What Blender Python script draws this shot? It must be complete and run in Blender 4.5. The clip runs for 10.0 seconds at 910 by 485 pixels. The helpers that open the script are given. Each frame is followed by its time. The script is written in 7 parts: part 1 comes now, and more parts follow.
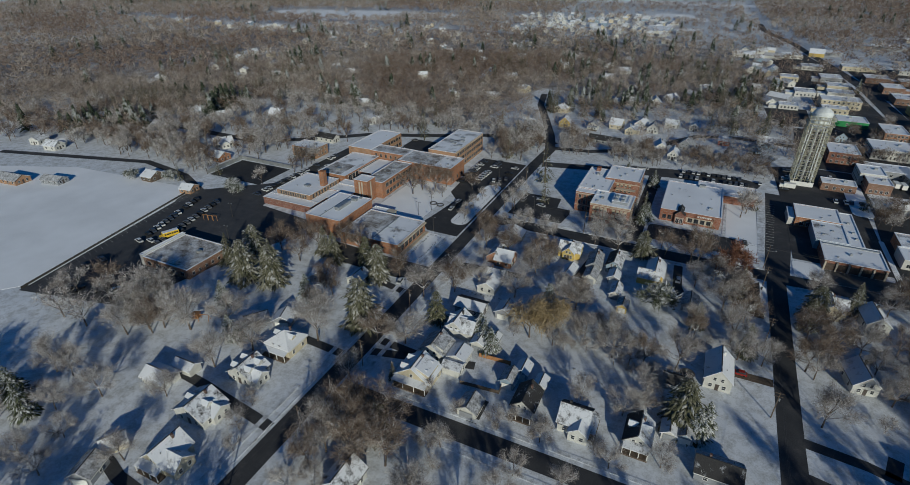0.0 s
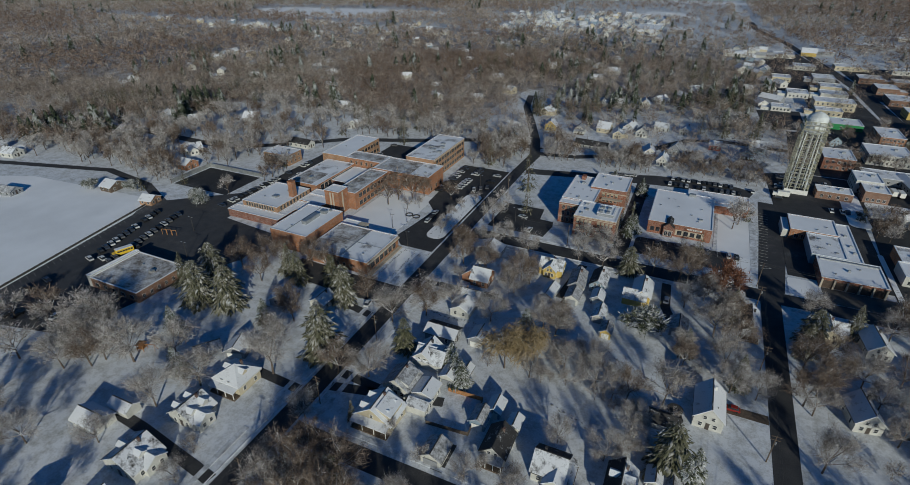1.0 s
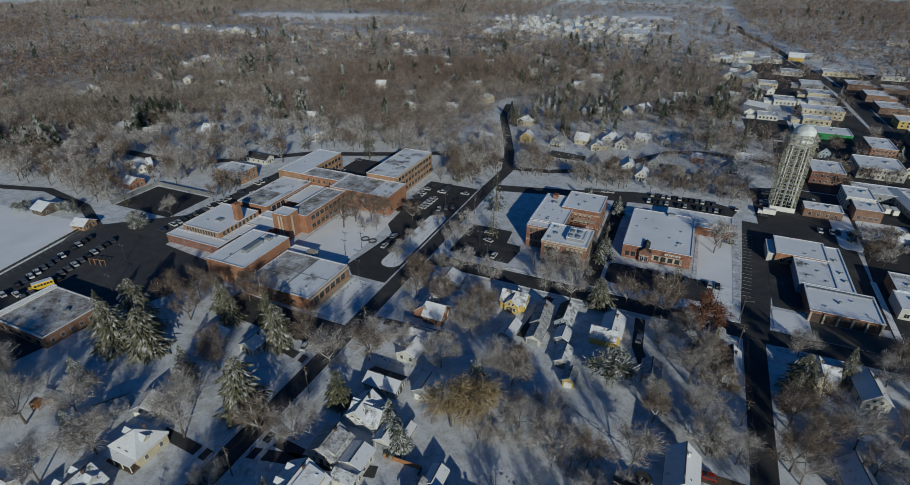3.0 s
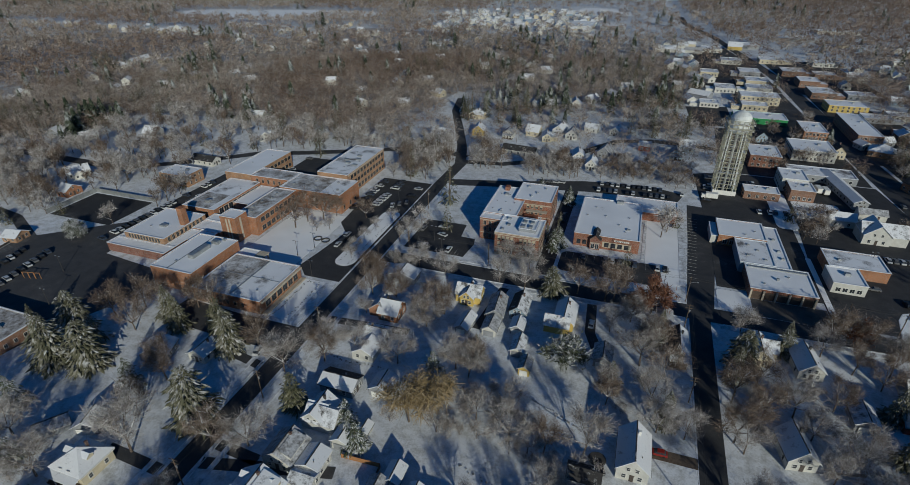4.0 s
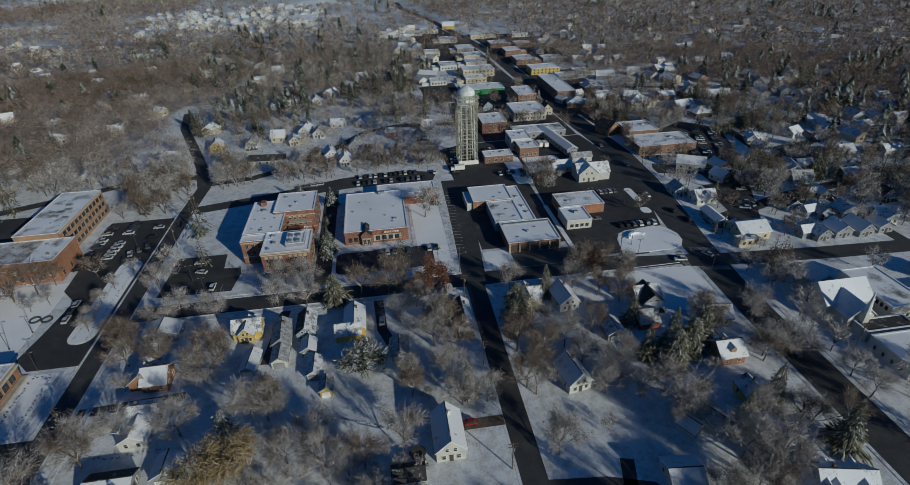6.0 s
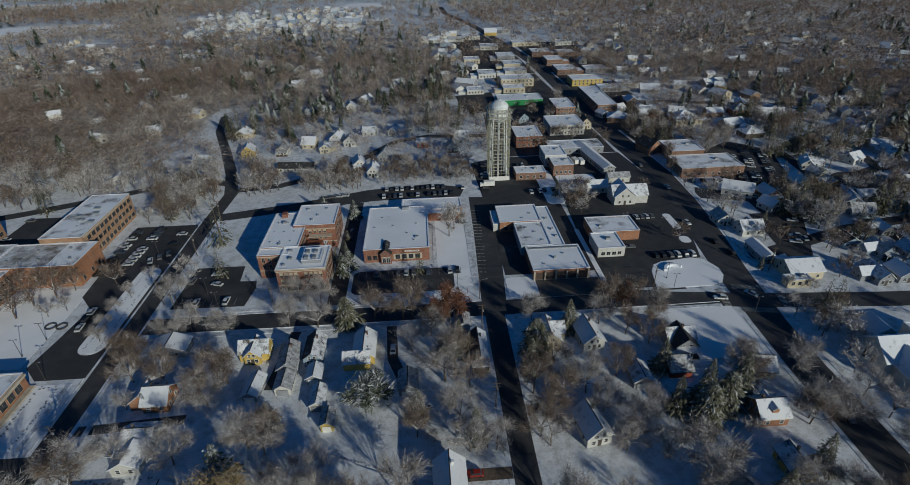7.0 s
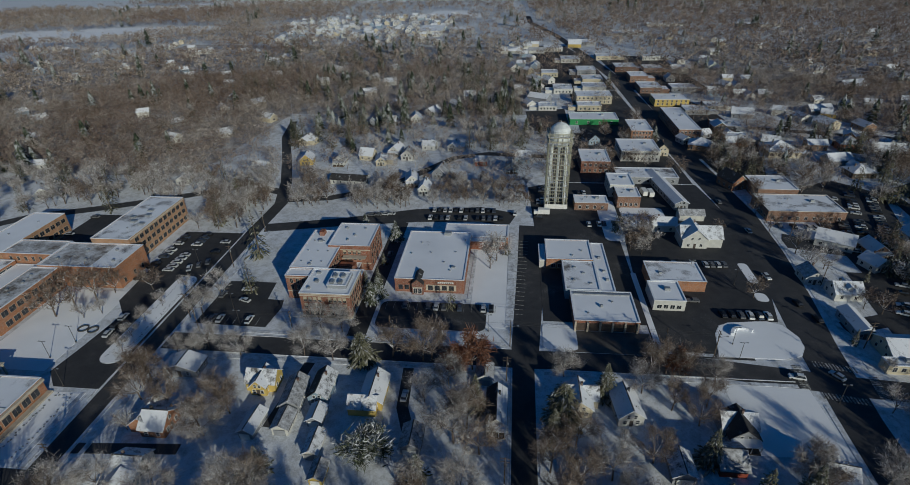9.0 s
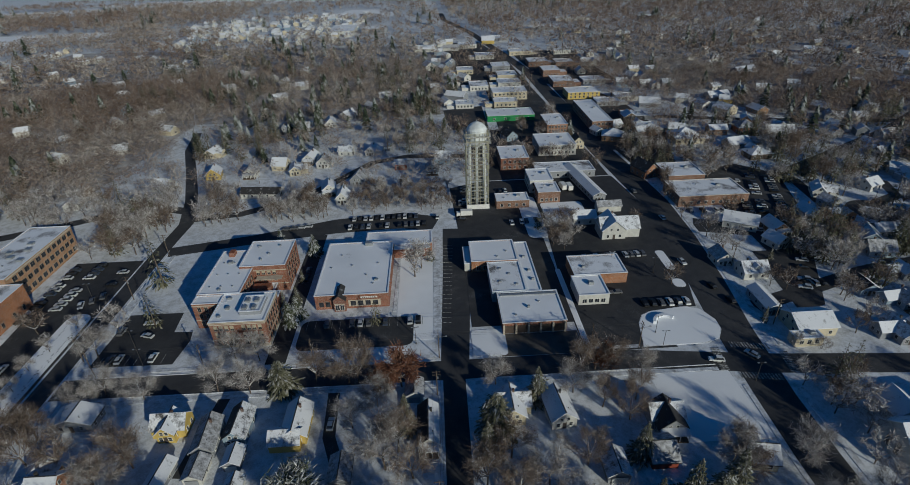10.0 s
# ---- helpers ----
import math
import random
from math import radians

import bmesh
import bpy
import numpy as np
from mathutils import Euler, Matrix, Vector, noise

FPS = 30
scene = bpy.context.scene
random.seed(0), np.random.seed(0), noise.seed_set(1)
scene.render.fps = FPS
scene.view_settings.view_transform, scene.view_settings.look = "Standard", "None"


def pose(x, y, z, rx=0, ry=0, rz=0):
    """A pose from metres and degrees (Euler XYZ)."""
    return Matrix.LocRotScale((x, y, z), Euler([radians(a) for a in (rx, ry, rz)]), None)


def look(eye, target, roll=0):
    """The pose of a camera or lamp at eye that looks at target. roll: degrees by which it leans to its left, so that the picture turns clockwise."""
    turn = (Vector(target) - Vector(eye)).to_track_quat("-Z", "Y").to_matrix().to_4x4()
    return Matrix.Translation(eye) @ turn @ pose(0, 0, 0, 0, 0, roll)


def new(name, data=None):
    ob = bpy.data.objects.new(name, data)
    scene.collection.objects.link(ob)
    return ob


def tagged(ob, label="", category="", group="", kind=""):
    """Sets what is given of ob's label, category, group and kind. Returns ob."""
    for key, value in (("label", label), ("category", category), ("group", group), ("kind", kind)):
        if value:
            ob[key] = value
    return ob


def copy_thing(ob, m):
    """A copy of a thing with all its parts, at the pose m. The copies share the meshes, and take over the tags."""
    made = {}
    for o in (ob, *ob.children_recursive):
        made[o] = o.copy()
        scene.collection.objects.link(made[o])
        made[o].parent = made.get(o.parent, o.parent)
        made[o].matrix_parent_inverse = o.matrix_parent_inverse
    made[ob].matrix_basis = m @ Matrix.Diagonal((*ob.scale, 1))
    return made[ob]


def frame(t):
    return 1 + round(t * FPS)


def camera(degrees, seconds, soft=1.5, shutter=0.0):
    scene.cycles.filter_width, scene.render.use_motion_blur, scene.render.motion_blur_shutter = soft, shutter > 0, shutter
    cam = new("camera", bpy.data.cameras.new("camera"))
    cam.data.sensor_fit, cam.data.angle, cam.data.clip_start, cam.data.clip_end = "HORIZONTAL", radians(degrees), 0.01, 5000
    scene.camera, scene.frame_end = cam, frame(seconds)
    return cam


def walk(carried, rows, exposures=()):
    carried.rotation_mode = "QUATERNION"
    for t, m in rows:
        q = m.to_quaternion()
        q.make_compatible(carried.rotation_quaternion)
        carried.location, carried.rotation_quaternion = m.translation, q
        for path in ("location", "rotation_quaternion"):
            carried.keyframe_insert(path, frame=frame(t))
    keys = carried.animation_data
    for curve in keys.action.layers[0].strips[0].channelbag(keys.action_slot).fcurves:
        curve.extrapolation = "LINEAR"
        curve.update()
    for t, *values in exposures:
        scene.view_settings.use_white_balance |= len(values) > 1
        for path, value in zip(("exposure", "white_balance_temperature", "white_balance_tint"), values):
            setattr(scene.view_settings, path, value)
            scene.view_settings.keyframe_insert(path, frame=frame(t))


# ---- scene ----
cam = camera(81.7, 10.0, soft=0.7)
PATH = [
    (0, (-0.411, -3.389, 113.936), (-1.156, -1.81, 112.959), 0.0),
    (0.5, (-0.509, 5.619, 113.708), (-1.238, 7.199, 112.723), -0.0),
    (1, (-0.312, 14.924, 113.436), (-1.033, 16.509, 112.452), 0.1),
    (1.5, (0.233, 24.214, 113.141), (-0.487, 25.8, 112.158), 0.0),
    (2, (1.059, 32.857, 112.874), (0.34, 34.446, 111.895), 0.0),
    (2.5, (2.41, 39.005, 112.619), (1.699, 40.601, 111.647), -0.0),
    (4, (7.276, 42.424, 112.143), (6.711, 44.068, 111.155), -0.2),
    (4.2, (7.587, 42.33, 112.145), (7.162, 44.018, 111.161), -0.8),
    (4.5, (7.793, 41.981, 112.169), (7.649, 43.706, 111.166), -1.4),
    (4.6, (7.79, 41.841, 112.182), (7.801, 43.571, 111.178), -1.6),
    (4.8, (7.722, 41.62, 112.23), (7.9, 43.336, 111.218), -2.0),
    (5, (7.764, 41.69, 112.286), (7.968, 43.399, 111.267), -2.1),
    (5.2, (8.091, 42.299, 112.354), (8.317, 44.007, 111.338), -1.9),
    (5.5, (9.161, 44.234, 112.547), (9.394, 45.936, 111.522), -1.9),
    (7, (18.87, 60.834, 114.882), (18.961, 62.556, 113.869), -1.5),
    (7.2, (20.448, 63.414, 114.993), (20.422, 65.146, 113.993), -1.4),
    (7.5, (22.87, 67.313, 115.2), (22.68, 69.04, 114.207), -0.7),
    (8, (26.718, 73.268, 115.488), (26.449, 74.988, 114.503), -0.7),
    (8.5, (30.316, 77.285, 115.669), (30.037, 79.002, 114.682), -1.1),
    (9, (33.482, 80.377, 115.636), (33.286, 82.105, 114.647), -1.5),
    (9.2, (34.525, 81.666, 115.622), (34.492, 83.403, 114.631), -1.8),
    (9.4, (35.402, 83.03, 115.609), (35.414, 84.767, 114.617), -1.8),
    (9.5, (35.79, 83.766, 115.603), (35.808, 85.5, 114.605), -2.1),
    (9.7, (36.501, 85.387, 115.577), (36.537, 87.121, 114.581), -2.0),
    (10, (37.503, 87.927, 115.525), (37.56, 89.657, 114.523), -1.9),
]
walk(cam, [(t, look(eye, target, roll)) for t, eye, target, roll in PATH], [(0, -0.64, 5350, 3), (10, -0.74, 5340, 3)])

# ---- light ----
SUN_YAW, SUN_ELEV = 35.0, 19.0          # shadows run 35 degrees to the left of +y
away = Vector((-math.sin(radians(SUN_YAW)), math.cos(radians(SUN_YAW)), 0))
sun_data = bpy.data.lights.new("sun", "SUN")
sun_data.energy, sun_data.angle, sun_data.color = 5.0, radians(0.6), (1.0, 0.85, 0.62)
sun = new("sun", sun_data)
sun.matrix_world = look((0, 0, 300), Vector((0, 0, 300)) + away * math.cos(radians(SUN_ELEV)) - Vector((0, 0, math.sin(radians(SUN_ELEV)))))
world = bpy.data.worlds.new("winter_sky")
scene.world = world
world.use_nodes = True
wn = world.node_tree
sky = wn.nodes.new("ShaderNodeTexSky")
sky.sky_type, sky.sun_disc = "NISHITA", False
sky.sun_elevation, sky.sun_rotation = radians(SUN_ELEV), radians(180 - SUN_YAW)
sky.air_density, sky.dust_density, sky.ozone_density = 1.0, 0.3, 5.0
clear_air = wn.nodes.new("ShaderNodeHueSaturation")
clear_air.inputs["Saturation"].default_value = 1.22
wn.links.new(sky.outputs[0], clear_air.inputs["Color"])
wn.links.new(clear_air.outputs[0], wn.nodes["Background"].inputs[0])
wn.nodes["Background"].inputs[1].default_value = 0.066

# ---- materials ----


class Nodes:
    """A small node-material writer."""

    def __init__(self, name, rough=0.8, metal=0.0, spec=0.3):
        self.m = bpy.data.materials.new(name)
        self.m.use_nodes = True
        self.t = self.m.node_tree
        self.b = self.t.nodes["Principled BSDF"]
        self.b.inputs["Roughness"].default_value = rough
        self.b.inputs["Metallic"].default_value = metal
        self.b.inputs["Specular IOR Level"].default_value = spec

    def n(self, kind, **kw):
        node = self.t.nodes.new(kind)
        for k, v in kw.items():
            node.inputs[k].default_value = v
        return node

    def link(self, a, b):
        self.t.links.new(a, b)

    def coords(self, spread=0.0):
        """Object coordinates, shifted by the object's own random number."""
        c = self.n("ShaderNodeTexCoord").outputs["Object"]
        if not spread:
            return c
        info = self.n("ShaderNodeObjectInfo").outputs["Random"]
        mul = self.n("ShaderNodeMath")
        mul.operation, mul.inputs[1].default_value = "MULTIPLY", spread
        self.link(info, mul.inputs[0])
        add = self.n("ShaderNodeVectorMath")
        add.operation = "ADD"
        self.link(c, add.inputs[0])
        self.link(mul.outputs[0], add.inputs[1])
        return add.outputs[0]

    def noise(self, vec, scale, detail=4.0, rough=0.55):
        node = self.n("ShaderNodeTexNoise", Scale=scale, Detail=detail, Roughness=rough)
        self.link(vec, node.inputs["Vector"])
        return node.outputs["Fac"]

    def ramp(self, fac, stops):
        node = self.t.nodes.new("ShaderNodeValToRGB")
        el = node.color_ramp.elements
        while len(el) < len(stops):
            el.new(0.5)
        for e, (p, c) in zip(el, stops):
            e.position, e.color = p, (*c, 1) if len(c) == 3 else c
        self.link(fac, node.inputs[0])
        return node.outputs["Color"]

    def mix(self, fac, a, b, blend="MIX"):
        node = self.t.nodes.new("ShaderNodeMix")
        node.data_type, node.blend_type = "RGBA", blend
        for sock, v in ((node.inputs[0], fac), (node.inputs[6], a), (node.inputs[7], b)):
            if hasattr(v, "node"):
                self.link(v, sock)
            elif isinstance(v, (int, float)):
                sock.default_value = v
            else:
                sock.default_value = (*v, 1)
        return node.outputs[2]

    def colour(self, c):
        self.link(c, self.b.inputs["Base Color"])

    def bump(self, height, strength, dist):
        node = self.n("ShaderNodeBump", Strength=strength, Distance=dist)
        self.link(height, node.inputs["Height"])
        self.link(node.outputs[0], self.b.inputs["Normal"])


def grey(v):
    return (v, v, v)


def plain(name, c, rough=0.7, vary=0.25, scale=1.2, metal=0.0, bump=0.15, fine=14.0):
    """Paint or metal with stains at two scales."""
    s = Nodes(name, rough, metal)
    v = s.coords(40.0)
    big, small = s.noise(v, scale), s.noise(v, fine, 2.0)
    base = s.ramp(big, [(0.3, tuple(x * (1 - vary) for x in c)), (0.7, tuple(min(1, x * (1 + vary * 0.5)) for x in c))])
    s.colour(s.mix(0.22, base, s.ramp(small, [(0.3, grey(0.25)), (0.7, grey(0.75))]), "OVERLAY"))
    s.bump(small, bump, 0.02)
    return s.m


def snow_over(name, under, amount, scale=0.35, rough=0.75, snow=(0.80, 0.82, 0.86), soft=0.09, fine=5.0):
    """Snow lying on something: amount is how much of it is covered, with blown and melted patches."""
    s = Nodes(name, rough, 0.0, 0.25)
    v = s.coords(60.0)
    big, small, tiny = s.noise(v, scale, 6.0, 0.6), s.noise(v, fine, 3.0), s.noise(v, 0.06, 2.0)
    cut = 0.5 + (0.5 - amount) * 0.55
    cover = s.ramp(s.mix(0.28, big, small), [(cut - soft, grey(0.0)), (cut + soft, grey(1.0))])
    white = s.ramp(tiny, [(0.3, tuple(x * 0.88 for x in snow)), (0.7, snow)])
    white = s.mix(0.12, white, s.ramp(small, [(0.3, grey(0.2)), (0.7, grey(0.8))]), "OVERLAY")
    dark = s.ramp(small, [(0.3, tuple(x * 0.7 for x in under)), (0.7, tuple(x * 1.25 for x in under))])
    s.colour(s.mix(cover, dark, white))
    s.bump(s.mix(0.6, big, small), 0.35, 0.10)
    return s.m


def asphalt_mat(name, base=0.058, snow=0.10):
    s = Nodes(name, 0.8, 0.0, 0.25)
    v = s.coords()
    big, mid, small = s.noise(v, 0.035, 5.0, 0.65), s.noise(v, 0.25, 4.0), s.noise(v, 3.0, 3.0)
    c = s.ramp(s.mix(0.45, big, mid), [(0.3, (base * 0.55, base * 0.58, base * 0.66)), (0.55, (base, base, base * 1.05)), (0.75, (base * 2.1, base * 1.95, base * 1.8))])
    c = s.mix(0.3, c, s.ramp(small, [(0.3, grey(0.2)), (0.7, grey(0.8))]), "OVERLAY")
    slush = s.ramp(s.mix(0.35, big, small), [(0.63 - snow * 0.4, grey(0.0)), (0.75, grey(snow * 4))])
    s.colour(s.mix(slush, c, (0.45, 0.47, 0.50)))
    s.bump(small, 0.25, 0.02)
    return s.m


def brick_mat(name, c1, c2, mortar=(0.30, 0.27, 0.24)):
    s = Nodes(name, 0.85)
    c = s.n("ShaderNodeTexCoord").outputs["Object"]
    sep = s.n("ShaderNodeSeparateXYZ")
    s.link(c, sep.inputs[0])
    add = s.n("ShaderNodeMath")
    s.link(sep.outputs[0], add.inputs[0])
    s.link(sep.outputs[1], add.inputs[1])
    com = s.n("ShaderNodeCombineXYZ")
    s.link(add.outputs[0], com.inputs[0])
    s.link(sep.outputs[2], com.inputs[1])
    br = s.n("ShaderNodeTexBrick", Scale=1.0)
    br.inputs["Color1"].default_value, br.inputs["Color2"].default_value, br.inputs["Mortar"].default_value = (*c1, 1), (*c2, 1), (*mortar, 1)
    br.inputs["Brick Width"].default_value, br.inputs["Row Height"].default_value, br.inputs["Mortar Size"].default_value = 0.21, 0.07, 0.006
    s.link(com.outputs[0], br.inputs["Vector"])
    big, mid = s.noise(c, 0.3, 5.0), s.noise(c, 2.2, 4.0)
    col = s.mix(0.35, br.outputs["Color"], s.ramp(big, [(0.3, grey(0.15)), (0.7, grey(0.8))]), "OVERLAY")
    col = s.mix(0.25, col, s.ramp(mid, [(0.3, grey(0.2)), (0.7, grey(0.8))]), "OVERLAY")
    s.colour(col)
    s.bump(br.outputs["Fac"], 0.3, 0.01)
    return s.m


def siding(name, c):
    """Clapboards with a shadow line at each lap."""
    s = Nodes(name, 0.6)
    v = s.n("ShaderNodeTexCoord").outputs["Object"]
    w = s.n("ShaderNodeTexWave", Scale=1.6, Distortion=0.0)
    w.wave_type, w.bands_direction, w.wave_profile = "BANDS", "Z", "SAW"
    s.link(v, w.inputs["Vector"])
    big = s.noise(v, 0.5, 4.0)
    base = s.ramp(big, [(0.3, tuple(x * 0.78 for x in c)), (0.7, c)])
    s.colour(s.mix(0.18, base, w.outputs["Color"], "MULTIPLY"))
    s.bump(w.outputs["Fac"], 0.4, 0.02)
    return s.m


def leafy(name, stops, rough=0.85, shift=0.25):
    """Twigs and needles: each one takes its own shade, and each tree its own tone."""
    s = Nodes(name, rough, 0.0, 0.1)
    geo = s.n("ShaderNodeNewGeometry").outputs["Random Per Island"]
    info = s.n("ShaderNodeObjectInfo").outputs["Random"]
    m = s.n("ShaderNodeMath")
    m.operation, m.inputs[1].default_value, m.inputs[2].default_value = "MULTIPLY_ADD", shift, -shift / 2
    s.link(info, m.inputs[0])
    a = s.n("ShaderNodeMath")
    s.link(geo, a.inputs[0])
    s.link(m.outputs[0], a.inputs[1])
    v = s.n("ShaderNodeTexCoord").outputs["Object"]
    # clump noise puts lit and shaded sprays of the crown into the colour
    clump = s.ramp(s.noise(v, 0.55, 3.0), [(0.36, grey(0.0)), (0.64, grey(1.0))])
    s.colour(s.ramp(s.mix(0.45, a.outputs[0], clump), stops))
    return s.m


def woods_mat(name, stops, scale=0.16):
    s = Nodes(name, 0.9, 0.0, 0.1)
    v = s.n("ShaderNodeTexCoord").outputs["Object"]
    each = s.n("ShaderNodeNewGeometry").outputs["Random Per Island"]
    clump = s.ramp(s.noise(v, scale, 2.0), [(0.33, grey(0.0)), (0.67, grey(1.0))])
    f = s.mix(0.42, s.mix(0.58, each, clump), s.noise(v, 0.018, 4.0))
    s.colour(s.ramp(f, stops))
    return s.m


GROUND = snow_over("ground_snow", (0.26, 0.25, 0.21), 0.74, 0.35, fine=2.2, soft=0.20, snow=(0.76, 0.78, 0.82))
WOODFLOOR = snow_over("leaf_litter_snow", (0.17, 0.128, 0.096), 0.52, 0.10, fine=0.8, soft=0.22, snow=(0.66, 0.665, 0.68))
FIELD = snow_over("field_snow", (0.5, 0.5, 0.5), 0.97, 0.12, fine=1.2, snow=(0.92, 0.925, 0.94))
ASPHALT = asphalt_mat("asphalt")
LOT = asphalt_mat("parking_lot_asphalt", 0.052, 0.12)
APRON = plain("concrete_apron", (0.11, 0.10, 0.09), 0.85, 0.4, 0.2)
PATHWAY = snow_over("sidewalk_concrete", (0.20, 0.20, 0.205), 0.62, 0.5, soft=0.15)
KERB = snow_over("kerb_stone", (0.28, 0.27, 0.26), 0.62, 0.4)
PAINT = snow_over("road_paint", (0.10, 0.10, 0.10), 0.45, 1.2, snow=(0.55, 0.55, 0.53))
FLATROOF = snow_over("flat_roof_snow", (0.13, 0.13, 0.135), 0.90, 0.16, snow=(0.87, 0.88, 0.91))
FLATROOF_BARE = snow_over("flat_roof_melting", (0.13, 0.12, 0.12), 0.63, 0.13, snow=(0.86, 0.87, 0.90), soft=0.06)
ROOFSNOW = snow_over("pitched_roof_snow", (0.10, 0.095, 0.092), 0.80, 0.4, fine=2.4, snow=(0.74, 0.75, 0.78), soft=0.10)
ROOFPATCH = snow_over("melting_roof_snow", (0.09, 0.085, 0.082), 0.62, 0.5, fine=2.4, snow=(0.72, 0.73, 0.76), soft=0.08)
ROOFTHIN = snow_over("thin_roof_snow", (0.13, 0.125, 0.12), 0.50, 0.8, fine=2.0, snow=(0.62, 0.63, 0.66), soft=0.16)
SHINGLE = snow_over("dark_shingles", (0.045, 0.043, 0.043), 0.22, 0.5)
COPING = snow_over("coping_snow", (0.35, 0.33, 0.30), 0.84, 0.6)
GRAVELROOF = snow_over("gravel_roof_snow", (0.17, 0.145, 0.12), 0.50, 0.22, fine=1.6, soft=0.12, snow=(0.74, 0.745, 0.76))
BLIND = plain("cream_blind", (0.46, 0.40, 0.28), 0.7, 0.15)
BRICK = brick_mat("red_brick", (0.35, 0.15, 0.062), (0.26, 0.105, 0.045))
BRICK_RED = brick_mat("deep_red_brick", (0.26, 0.092, 0.045), (0.19, 0.066, 0.034))
BRICK_TAN = brick_mat("tan_brick", (0.37, 0.21, 0.105), (0.30, 0.16, 0.08))
BRICK_DULL = brick_mat("dull_brick", (0.24, 0.125, 0.075), (0.18, 0.09, 0.055))
BRICK_DARK = brick_mat("dark_brick", (0.22, 0.085, 0.055), (0.16, 0.065, 0.045))
CHIMNEY_BRICK = brick_mat("sooty_brick", (0.15, 0.085, 0.065), (0.10, 0.06, 0.05))
STONE = plain("limestone", (0.48, 0.42, 0.33), 0.8, 0.2, 0.8)
WHITE = siding("white_siding", (0.64, 0.63, 0.585))
CREAM = siding("cream_siding", (0.62, 0.55, 0.40))
YELLOW = siding("yellow_siding", (0.62, 0.46, 0.13))
GREYS = siding("grey_siding", (0.32, 0.33, 0.35))
BLUES = siding("blue_grey_siding", (0.30, 0.38, 0.46))
REDS = siding("red_siding", (0.30, 0.075, 0.045))
GREEN = siding("green_siding", (0.05, 0.28, 0.09))
TRIM = plain("white_trim", (0.72, 0.71, 0.67), 0.5, 0.12)
DARKTRIM = plain("dark_trim", (0.07, 0.065, 0.06), 0.5, 0.3)
WOOD = plain("weathered_wood", (0.13, 0.10, 0.075), 0.85, 0.35, 1.5)
FENCEWOOD = plain("cedar_boards", (0.34, 0.17, 0.07), 0.8, 0.3, 1.5)
METAL = plain("galvanised_metal", (0.42, 0.43, 0.43), 0.45, 0.25, 0.8, 0.6)
SCAFFOLD = plain("scaffold_tube", (0.44, 0.42, 0.31), 0.55, 0.25, 0.6, 0.35)
PLANK = snow_over("scaffold_plank", (0.30, 0.25, 0.17), 0.5, 0.8)
TANK = plain("tank_paint", (0.66, 0.68, 0.67), 0.5, 0.25, 0.35)
RUBBER = plain("tyre_rubber", (0.02, 0.02, 0.02), 0.9, 0.3)
DOORPAINT = plain("door_paint", (0.085, 0.07, 0.06), 0.5, 0.3)
GARAGEDOOR = plain("garage_door_paint", (0.10, 0.075, 0.06), 0.5, 0.3)
YELLOWPAINT = plain("yellow_enamel", (0.70, 0.48, 0.04), 0.4, 0.2)
CARSNOW = snow_over("car_snow", (0.2, 0.2, 0.2), 0.9, 0.8)
glass = Nodes("window_glass", 0.12, 0.0, 0.6)
glass.colour(glass.ramp(glass.noise(glass.coords(30.0), 0.8, 2.0), [(0.3, (0.012, 0.014, 0.018)), (0.7, (0.05, 0.055, 0.065))]))
GLASS = glass.m
bark = Nodes("snowy_bark", 0.9, 0.0, 0.15)
up = bark.n("ShaderNodeSeparateXYZ")
bark.link(bark.n("ShaderNodeNewGeometry").outputs["Normal"], up.inputs[0])
rough_bark = bark.noise(bark.coords(), 2.5)
lying = bark.ramp(bark.mix(0.35, up.outputs[2], rough_bark), [(0.38, grey(0.0)), (0.55, grey(1.0))])
bark.colour(bark.mix(lying, bark.ramp(rough_bark, [(0.3, (0.075, 0.058, 0.046)), (0.7, (0.15, 0.12, 0.098))]), (0.78, 0.79, 0.81)))
BARK = bark.m
TWIG = leafy("frosted_twigs", [(0.0, (0.085, 0.068, 0.057)), (0.32, (0.21, 0.18, 0.16)), (0.62, (0.41, 0.378, 0.355)), (1.0, (0.72, 0.705, 0.695))])
TWIG_BROWN = leafy("brown_twigs", [(0.0, (0.062, 0.044, 0.033)), (0.55, (0.185, 0.14, 0.108)), (0.82, (0.35, 0.295, 0.25)), (1.0, (0.7, 0.68, 0.66))])
TWIG_RED = leafy("russet_leaves", [(0.0, (0.09, 0.04, 0.025)), (0.55, (0.19, 0.09, 0.055)), (0.86, (0.27, 0.17, 0.12)), (1.0, (0.5, 0.46, 0.44))])
TWIG_GOLD = leafy("golden_leaves", [(0.0, (0.15, 0.105, 0.05)), (0.6, (0.31, 0.235, 0.125)), (0.9, (0.42, 0.34, 0.23)), (1.0, (0.62, 0.58, 0.50))])
NEEDLE = leafy("snowy_needles", [(0.0, (0.050, 0.052, 0.030)), (0.42, (0.112, 0.110, 0.070)), (0.60, (0.165, 0.158, 0.118)), (0.78, (0.29, 0.285, 0.26)), (1.0, (0.54, 0.54, 0.53))])
